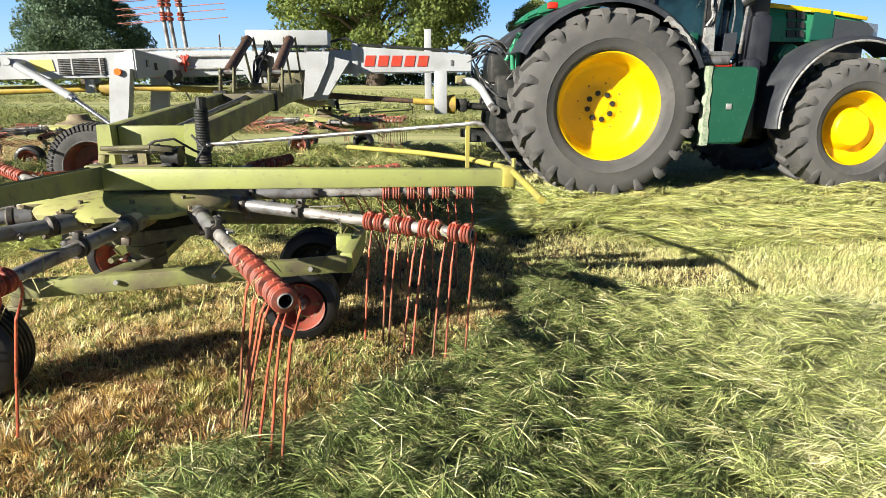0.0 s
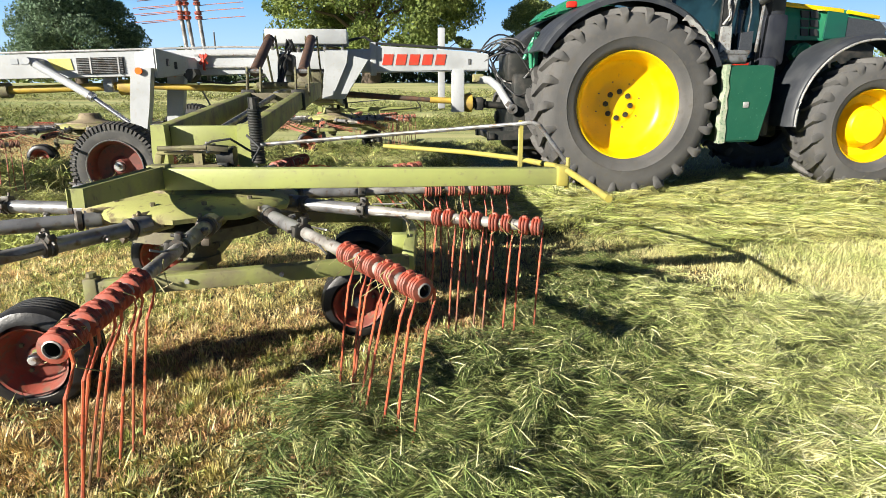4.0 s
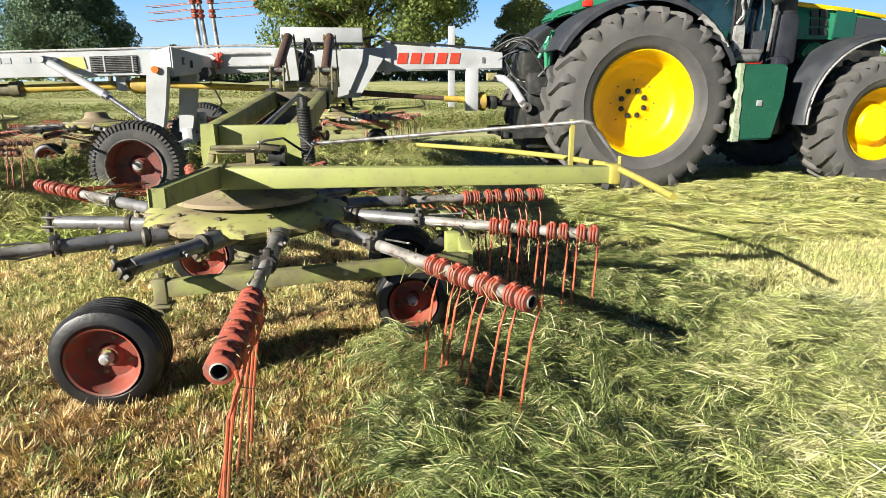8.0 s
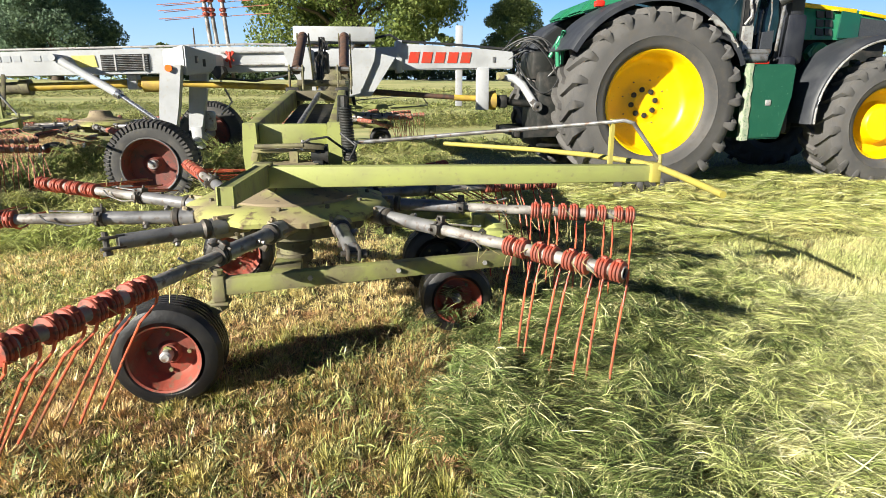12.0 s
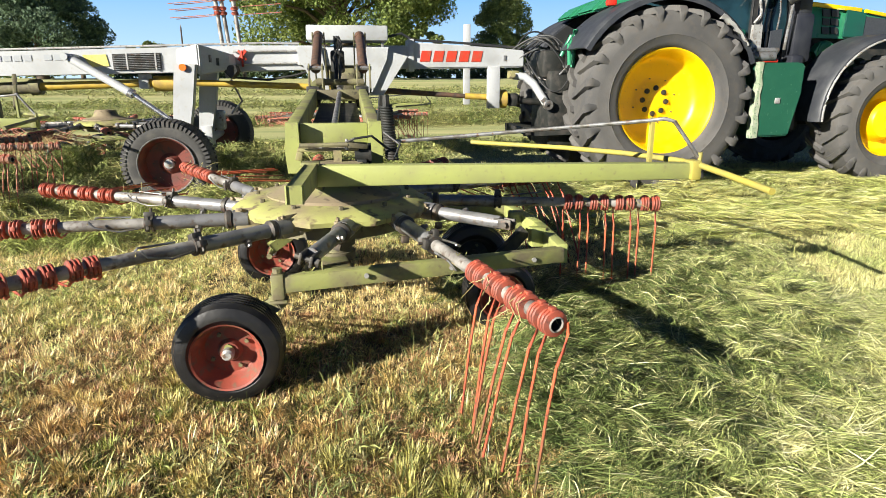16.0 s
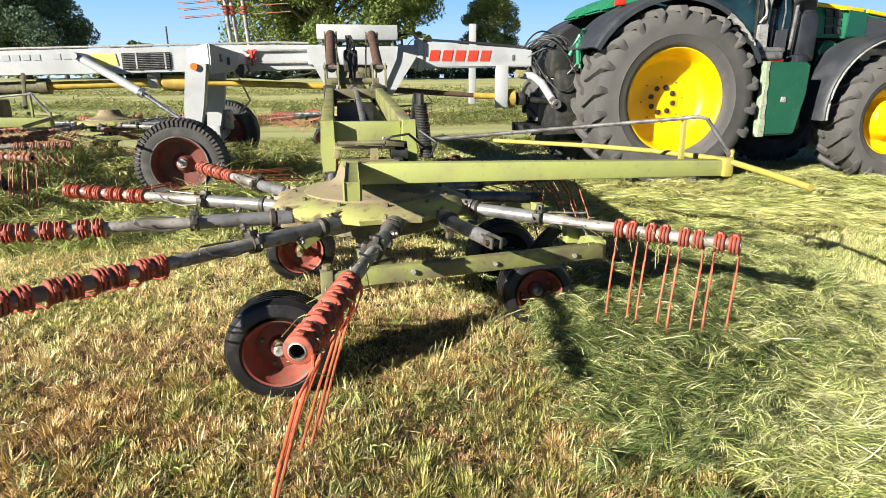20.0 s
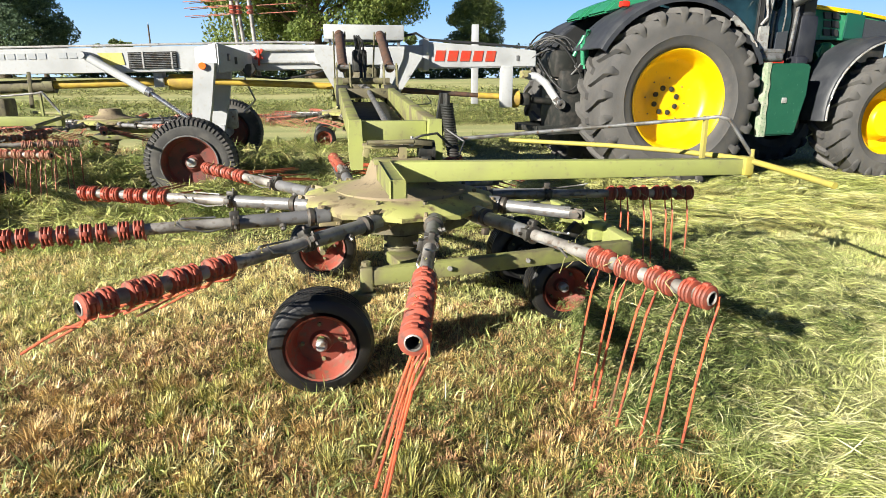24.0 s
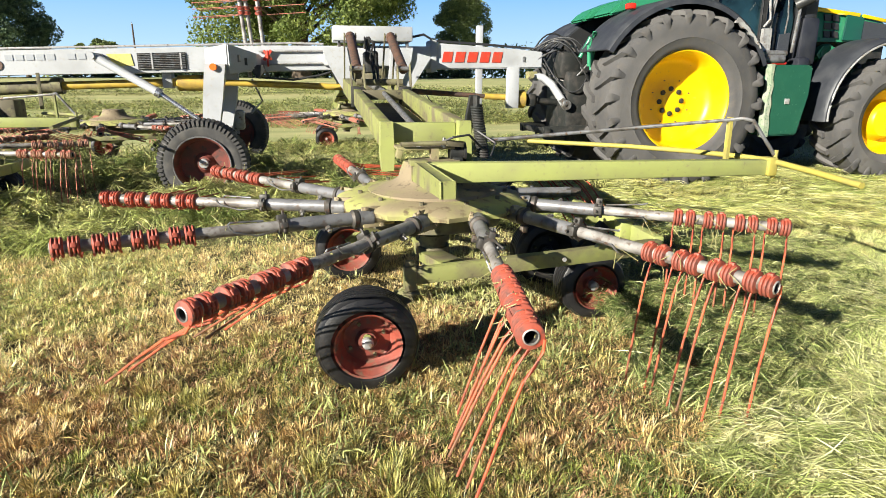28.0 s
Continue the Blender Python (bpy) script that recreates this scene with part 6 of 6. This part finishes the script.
    grass("stubble", "pale yellow-green stubble beside the raked ridge", WILTED, rng, x, y, np.zeros(n), (0.024 + 0.024 * rng.random(n)) * (0.75 + 0.3 * tall), 0.005 + 0.004 * rng.random(n), 0.55 + 0.4 * r + rng.normal(0, 0.2, n), rng.normal(0.6, 0.4, n), lean + rng.normal(0, 0.6, n))
    # cut grass not yet raked
    x, y = clumped(rng, 190000, -2.0, 3.0, -6.0, -3.75, 0.45, 0.22)
    edge = -3.82 + 0.16 * np.sin(2.3 * x) + 0.10 * np.sin(5.7 * x + 1)
    keep = unraked(x, y) & (y < edge) & (y > -5.78 + 0.12 * np.sin(2.7 * x) + 0.09 * np.sin(7.1 * x)) & ((x > -1.55) | (y < -5.15)) & ((y > -5.1) | (x > -1.2 + 0.2 * np.sin(9 * y))) & (rng.random(len(x)) < 0.55 + 0.6 * soft(x, y, 1.6, 2.0))
    x, y = x[keep], y[keep]
    n = len(x)
    thick = 0.02 + 0.17 * soft(x, y, 3.6, 0.7) ** 1.4 * (0.5 + soft(x, y, 8.0, 1.9))
    flow = lie(x, y) + np.where(rng.random(n) < 0.4, rng.normal(0, 1.2, n), rng.normal(0, 0.42, n))
    grass("cut_grass", "thick layer of freshly cut long green grass", SWATH, rng, x, y, thick * rng.random(n) + 0.01, 0.06 + 0.13 * rng.random(n), 0.0024 + 0.0026 * rng.random(n), rng.normal(1.47, 0.20, n), rng.normal(0.06, 0.45, n), flow + math.pi * (rng.random(n) < 0.5))
    k = rng.choice(n, 9500, replace=False)
    sheaves("cut_grass", "sheaves of long cut green grass lying across each other", SWATH, rng, x[k], y[k], thick[k] * (0.35 + 0.75 * rng.random(9500)), lie(x[k], y[k]) + rng.normal(0, 0.5, 9500) * np.where(rng.random(9500) < 0.3, 2.4, 1.0), 16, 0.07 + 0.10 * rng.random(9500), 0.012, 0.0028, 0.004 + 0.018 * rng.random(9500), STRAND, 0.18, 0.36, 0.12)
    k = rng.choice(n, 16000, replace=False)
    x, y, thick, flow = x[k], y[k], thick[k], flow[k]
    n = len(x)
    grass("cut_grass", "pale long stalks lying on the cut grass", STRAND, rng, x, y, thick * (0.7 + 0.5 * rng.random(n)) + 0.02, 0.07 + 0.15 * rng.random(n), 0.0024 + 0.0022 * rng.random(n), rng.normal(1.50, 0.10, n), rng.normal(0.04, 0.4, n), flow + math.pi * (rng.random(n) < 0.5))
    # wilted grass between the rake and the tractor
    x, y = clumped(rng, 95000, -1.8, 8.0, -3.0, 0.4, 0.5, 0.3)
    keep = unraked(x, y, 1.75) & (y > -2.68 + 0.14 * np.sin(1.9 * x) + 0.06 * np.sin(7 * x)) & (rng.random(len(x)) < 0.4 + 0.7 * soft(x, y, 1.1, 4.0))
    x, y = x[keep], y[keep]
    n = len(x)
    grass("wilted_grass", "flat wilted grass between rake and tractor", WILTED, rng, x, y, 0.015 + 0.11 * soft(x, y, 3.3, 1.2) ** 1.5 * rng.random(n), 0.08 + 0.13 * rng.random(n), 0.0036 + 0.0036 * rng.random(n), rng.normal(1.44, 0.18, n), rng.normal(0.1, 0.35, n), lie(x, y) + rng.normal(0, 0.45, n) + math.pi * (rng.random(n) < 0.5))
    k = rng.choice(n, 4200, replace=False)
    sheaves("wilted_grass", "loose sheaves of wilted grass between rake and tractor", WILTED, rng, x[k], y[k], 0.02 + 0.11 * soft(x[k], y[k], 3.3, 1.2) ** 1.5, lie(x[k], y[k]) + rng.normal(0, 0.4, 4200), 15, 0.16 + 0.16 * rng.random(4200), 0.018, 0.0050, 0.010 + 0.028 * rng.random(4200), STRAND, 0.2, 0.16, 0.08)
    x, y = clumped(rng, 14000, -1.4, 3.0, -4.1, -2.5, 0.5, 0.3)
    keep = unraked(x, y, 1.7) & (rng.random(len(x)) < 0.15 + 1.2 * (x < -0.6))
    x, y = x[keep], y[keep]
    n = len(x)
    grass("wilted_grass", "thin wilted grass lying on stubble", WILTED, rng, x, y, 0.02 + 0.04 * rng.random(n), 0.10 + 0.15 * rng.random(n), 0.004 + 0.003 * rng.random(n), rng.normal(1.3, 0.25, n), rng.normal(0.2, 0.3, n))


def windrow(rng, x0, x1, yc, half, height, count, width, mat, label, stretch=1.0):
    """A ridge of raked grass."""
    x = rng.uniform(x0, x1, count)
    v = np.clip(rng.normal(0, 0.5, count), -1.3, 1.3)
    y = yc + half * v + 0.25 * np.sin(0.9 * x + yc)
    top = height * np.exp(-1.6 * v * v) * (0.12 + 0.85 * soft(x, y, 1.3, yc) + 0.65 * soft(x, y, 4.2, yc + 1))
    n = count // 3 if yc < 8 else count
    grass("windrow", label, mat, rng, x[:n], y[:n], top[:n] * rng.random(n) ** 0.5, (0.07 + 0.15 * rng.random(n)) * stretch, width * (0.5 + 0.6 * rng.random(n)), rng.normal(1.32, 0.3, n), rng.normal(0.25, 0.4, n))
    if yc > 8:
        return
    k = np.arange(n, n + count // 40)
    m = len(k)
    sheaves("windrow", label, mat, rng, x[k], y[k], top[k] * rng.random(m) ** 0.4, rng.uniform(0, math.pi, m), 16, (0.18 + 0.16 * rng.random(m)) * stretch, 0.03 * stretch, width * 0.9, 0.02 + 0.05 * rng.random(m), None, 0.0, 0.4, 0.35)


meadow()
rng_rows = np.random.default_rng(8)
windrow(rng_rows, -7.6, -1.3, 0.9, 1.1, 0.38, 50000, 0.009, WINDROW, "thick ridge of raked dark green grass under the beam")
# ridge behind the rotor: its dark grass also stands in for the machine's shade
windrow(rng_rows, -3.6, -1.7, -1.35, 0.55, 0.26, 16000, 0.008, WINDROW, "ridge of thrown grass behind the rotor, dark also for the machine's shade")
windrow(rng_rows, -9.0, -4.6, -1.0, 0.6, 0.30, 44000, 0.008, WINDROW_PALE, "loose ridge of raked green grass")
windrow(rng_rows, -4.8, -3.0, -1.0, 0.6, 0.15, 14000, 0.008, WINDROW_PALE, "low trail of raked green grass")
windrow(rng_rows, -7.0, -4.0, -1.9, 0.5, 0.12, 8000, 0.007, WILTED, "loose heap of raked green grass")
windrow(rng_rows, -4.6, 9, 4.6, 1.2, 0.16, 26000, 0.011, WINDROW, "thin ridge of raked grass beyond the machine")
windrow(rng_rows, -16, 13, 11.4, 1.1, 0.46, 70000, 0.026, WINDROW, "ridge of raked grass across the meadow")
windrow(rng_rows, -22, 20, 20.0, 1.2, 0.36, 30000, 0.045, WINDROW, "far windrow of raked grass")
windrow(rng_rows, -28, 28, 30.0, 1.6, 0.45, 24000, 0.07, WINDROW, "far windrow of raked grass")


def clump_mesh(seed, mat, share):
    rng = np.random.default_rng(seed)
    m = 34
    r, a = 0.23 * np.sqrt(rng.random(m)), rng.uniform(0, 2 * math.pi, m)
    z = 0.01 + (0.20 - 0.7 * r) * rng.random(m)
    pts, side, w = bundles(rng, r * np.cos(a), r * np.sin(a), z, np.where(rng.random(m) < 0.4, rng.uniform(0, math.pi, m), rng.normal(0, 0.4, m)), 30, 0.075 + 0.10 * rng.random(m), 0.018, 0.0027, 0.006 + 0.028 * rng.random(m), 0.45, 0.15, False)
    return ribbon_mesh("grass_wad", pts, side, w, mat, rng, STRAND, share)


def pushed_grass():
    """Wads of cut grass lying before the rotor, which the tines push along its rim as it comes on."""
    rng = random.Random(11)
    turned = [clump_mesh(40 + k, TURNED_SHADED, 0.08) for k in range(5)]
    lying = [clump_mesh(60 + k, SWATH, 0.15) for k in range(5)]
    spots = []
    for i in range(25):
        for j in range(14):
            x = -2.95 + 0.115 * i + rng.uniform(-0.05, 0.05)
            y = -5.35 + 0.125 * j + rng.uniform(-0.05, 0.05)
            swept = not bool(unraked(np.array([x]), np.array([y]))[0]) or x < -1.5
            reach = math.sqrt(max(0.05, 1.55 ** 2 - (y - ROTOR[1]) ** 2))
            if x > ROTOR[0] + max(0.62, -0.52 + 1.40 * reach) + rng.uniform(-0.06, 0.1) and swept and y > -5.22 and y < -3.75 + 0.1 * math.sin(3 * x):
                spots.append((x, y))
    for k, (x0, y0) in enumerate(spots):
        ob = new("grass_wad", (turned if rng.random() < (-0.95 - x0) / 0.6 else lying)[k % 5])
        tagged(ob, "wad of cut green grass pushed along by the tines", "grass", kind="stuff")
        turn = math.degrees(float(lie(np.array([x0]), np.array([y0]))[0])) + rng.gauss(0, 26)
        lean = (rng.uniform(-16, 16), rng.uniform(-16, 16))
        reach = math.sqrt(max(0.05, 1.55 ** 2 - (y0 - ROTOR[1]) ** 2))
        ahead, drift, stop = max(0.62, -0.55 + 1.42 * reach) + rng.uniform(0.0, 0.75) ** 1.5, rng.uniform(0.2, 1.5), rng.uniform(-3.9, -2.8)
        x, y, rows, spin = x0, y0, [], 0.0
        for t in TIMES:
            c = driven(t, (ROTOR[0], ROTOR[1], 0)).translation
            push = c.x + ahead + 0.008 * t - x
            if push > 0:
                x += push
                y = min(y + drift * push, max(y, stop))
                spin += 70 * push
            moved = min(1.0, math.hypot(x - x0, y - y0) / 0.5)
            rows.append((t, pose(x, y, 0.05 * moved, lean[0] * moved, lean[1] * moved, turn + spin)))
        KEYED.append((ob, rows[::2]))


pushed_grass()

# ---- trees and hedge ----
# leaves paled and blued: haze put into the oak's colour
LEAF = grass_material("oak_leaves", (0.105, 0.165, 0.10), (0.145, 0.205, 0.12), (0.075, 0.12, 0.078), 0.35, 0.25, 0.35, 0.85)
LEAF_LIGHT = grass_material("light_leaves", (0.135, 0.185, 0.042), (0.20, 0.235, 0.055), (0.095, 0.14, 0.036), 0.4, 0.3, 0.4, 0.8)
# leaf colour darkened to carry the oak's shade
LEAF_SHADED = grass_material("dark_hedge_leaves", (0.035, 0.06, 0.022), (0.05, 0.08, 0.03), (0.025, 0.042, 0.018), 0.5, 0.1, 0.4, 0.8)
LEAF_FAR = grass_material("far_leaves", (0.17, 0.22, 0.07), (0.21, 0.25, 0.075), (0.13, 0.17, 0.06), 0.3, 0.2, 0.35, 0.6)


def leaves(rng, centres, radii, per, size, mat, name="crown"):
    """Leaf sprays scattered through uneven clumps, thickest near their outsides."""
    k = np.repeat(np.arange(len(centres)), per)
    n = len(k)
    d = rng.normal(0, 1, (n, 3))
    d /= np.linalg.norm(d, axis=1, keepdims=True)
    rad = radii[k] * (0.35 + 0.65 * rng.random(n) ** 0.45) * (1 + 0.18 * np.sin(5 * d[:, 0] + k) * np.cos(4 * d[:, 1] - k))
    p = centres[k] + d * rad[:, None] * np.array([1.0, 1.0, 0.78])
    a, b = rng.normal(0, 1, (n, 3)), rng.normal(0, 1, (n, 3))
    a /= np.linalg.norm(a, axis=1, keepdims=True)
    b -= a * (a * b).sum(1)[:, None]
    b /= np.linalg.norm(b, axis=1, keepdims=True)
    s = size * (0.6 + 0.8 * rng.random(n))
    a, b = a * s[:, None], b * (s * 0.62)[:, None]
    co = np.stack([p - a, p - 0.2 * a + b, p + a, p + 0.1 * a - b], 1).reshape(-1, 3)
    me = bpy.data.meshes.new(name)
    me.vertices.add(4 * n)
    me.vertices.foreach_set("co", co.astype(np.float32).ravel())
    me.loops.add(4 * n)
    me.loops.foreach_set("vertex_index", np.arange(4 * n, dtype=np.int32))
    me.polygons.add(n)
    me.polygons.foreach_set("loop_start", (4 * np.arange(n)).astype(np.int32))
    me.update(calc_edges=True)
    me.materials.append(mat)
    return me


def tree(x, y, height, spread, low, clumps, per, size, mat, label, seed, overhang=None, fill=1.0):
    """A broad tree: tapered trunk, limbs and a crown of leaf clumps with gaps. low: where the crown begins."""
    rng = np.random.default_rng(seed)
    z0 = float(rise(np.array([x]), np.array([y]))[0])
    root = tagged(new("tree"), label, "tree", "trees along the meadow's edge")
    root.location = (x, y, z0)
    bm = bmesh.new()
    tube(bm, [(0, 0, -0.3), (0.05, 0, height * 0.2), (0.15, 0.1, height * 0.45), (0.1, 0, height * 0.8)], spread * 0.055, 10, True, spread * 0.014)
    part("trunk", bm, BARK, root, "grey-brown trunk")
    centres, radii = [], []
    for k in range(clumps):
        a, u = rng.uniform(0, 2 * math.pi), rng.random()
        v = rng.random() ** 0.8
        zc = low + (height - low) * v
        wide = spread / 2 * math.sqrt(max(0.05, 1 - (1.55 * (v - 0.35)) ** 2))
        r = wide * math.sqrt(0.15 + 0.85 * u)
        centres.append((r * math.cos(a), r * math.sin(a), zc))
        radii.append(spread * fill * rng.uniform(0.07, 0.135))
    for c in (overhang or []):
        centres.append(c)
        radii.append(spread * 0.055)
    for k in range(0, clumps, 6):
        bm = bmesh.new()
        c = Vector(centres[k])
        s = Vector((0.1, 0, max(low * 0.7, c.z * 0.55)))
        tube(bm, [s, s.lerp(c, 0.5) + Vector((0, 0, 0.05 * spread)), c], spread * 0.012, 6, True, spread * 0.003)
        part("limb", bm, BARK, root)
    crown = new("crown", leaves(rng, np.array(centres), np.array(radii), per, size, mat))
    crown.parent = root
    return root


tree(-3.0, 56, 16.0, 19.0, 2.8, 150, 720, 0.142, LEAF_LIGHT, "large green oak on the meadow's edge", 21,
     [(6.2, -4, 7.0), (7.2, -4, 6.2), (7.9, -4, 6.9), (8.4, -4, 7.6), (5.4, -4, 5.4)])
tree(-30.5, 57, 9.4, 11.0, 1.4, 90, 800, 0.115, LEAF, "dark green oak on the meadow's edge", 22, fill=1.25)
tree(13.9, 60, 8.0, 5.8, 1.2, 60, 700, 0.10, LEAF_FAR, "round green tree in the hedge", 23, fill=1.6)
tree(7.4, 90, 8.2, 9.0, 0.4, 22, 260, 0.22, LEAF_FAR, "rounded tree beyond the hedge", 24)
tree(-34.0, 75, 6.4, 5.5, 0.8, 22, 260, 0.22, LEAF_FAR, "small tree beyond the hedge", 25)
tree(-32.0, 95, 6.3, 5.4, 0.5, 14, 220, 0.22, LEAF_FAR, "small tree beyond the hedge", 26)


def utility_pole(x, y, height):
    z0 = float(rise(np.array([x]), np.array([y]))[0])
    root = tagged(new("utility_pole"), "thin dark wooden pole beyond the hedge", "pole")
    root.location = (x, y, z0)
    bm = bmesh.new()
    tube(bm, [(0, 0, -0.3), (0, 0, height)], 0.16, 8, True, 0.10)
    part("pole", bm, BARK, root)
    bm = bmesh.new()
    tube(bm, [(0, 0, height), (0, 0, height + 0.25)], 0.05, 6)
    part("insulator", bm, GREY, root)


utility_pole(-25.9, 90, 7.3)


def hedge(x0, x1, y, height, label, seed, mat, per=60):
    rng = np.random.default_rng(seed)
    n = int((x1 - x0) / 0.9)
    xs = np.linspace(x0, x1, n)
    c = np.stack([xs, y + rng.normal(0, 0.5, n), rise(xs, np.full(n, y)) + height * rng.uniform(0.12, 0.72, n)], -1)
    me = leaves(rng, c, height * rng.uniform(0.4, 0.75, n), per, 0.2, mat, "hedge")
    tagged(new("hedge", me), label, "hedge", kind="stuff")


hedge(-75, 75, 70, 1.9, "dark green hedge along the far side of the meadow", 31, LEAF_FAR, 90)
hedge(16, 60, 62, 3.2, "tall green hedge behind the tractor", 32, LEAF_LIGHT, 140)
hedge(-60, -34, 64, 2.6, "green hedge beside the oak", 33, LEAF_FAR, 110)


# hedge below the oak; the tree's shade is painted into its leaves
hedge(-24, 14, 58.5, 1.05, "low hedge under the oak, its shade put into the leaf colour", 34, LEAF_SHADED, 120)


def sky_backdrop():
    """Pale haze-blue sky low over the northern horizon, far beyond the trees."""
    m = bpy.data.materials.new("horizon_sky")
    m.use_nodes = True
    t = m.node_tree
    t.nodes.clear()
    link = t.links.new
    xyz, span = t.nodes.new("ShaderNodeSeparateXYZ"), t.nodes.new("ShaderNodeMapRange")
    link(t.nodes.new("ShaderNodeTexCoord").outputs["Object"], xyz.inputs[0])
    span.inputs["From Min"].default_value, span.inputs["From Max"].default_value = 0.0, 190.0
    link(xyz.outputs["Z"], span.inputs["Value"])
    mix, glow, out = t.nodes.new("ShaderNodeMix"), t.nodes.new("ShaderNodeEmission"), t.nodes.new("ShaderNodeOutputMaterial")
    mix.data_type = "RGBA"
    mix.inputs["A"].default_value, mix.inputs["B"].default_value = (0.29, 0.39, 0.47, 1), (0.085, 0.225, 0.43, 1)
    link(span.outputs["Result"], mix.inputs["Factor"])
    link(mix.outputs["Result"], glow.inputs["Color"])
    link(glow.outputs[0], out.inputs["Surface"])
    bm = bmesh.new()
    rows = []
    for k in range(49):
        a = radians(-80 + 160 * k / 48)
        rows.append([bm.verts.new((1200 * math.sin(a), 1200 * math.cos(a), z)) for z in (-30, 60, 130, 240)])
    for a, b in zip(rows, rows[1:]):
        for j in range(3):
            bm.faces.new((a[j], b[j], b[j + 1], a[j + 1]))
    tagged(new("backdrop", mesh_of("backdrop", bm, m, True)), "clear pale blue sky low over the horizon", "sky", kind="structure")


sky_backdrop()


def motions():
    for ob, rows in KEYED:
        walk(ob, rows)


motions()
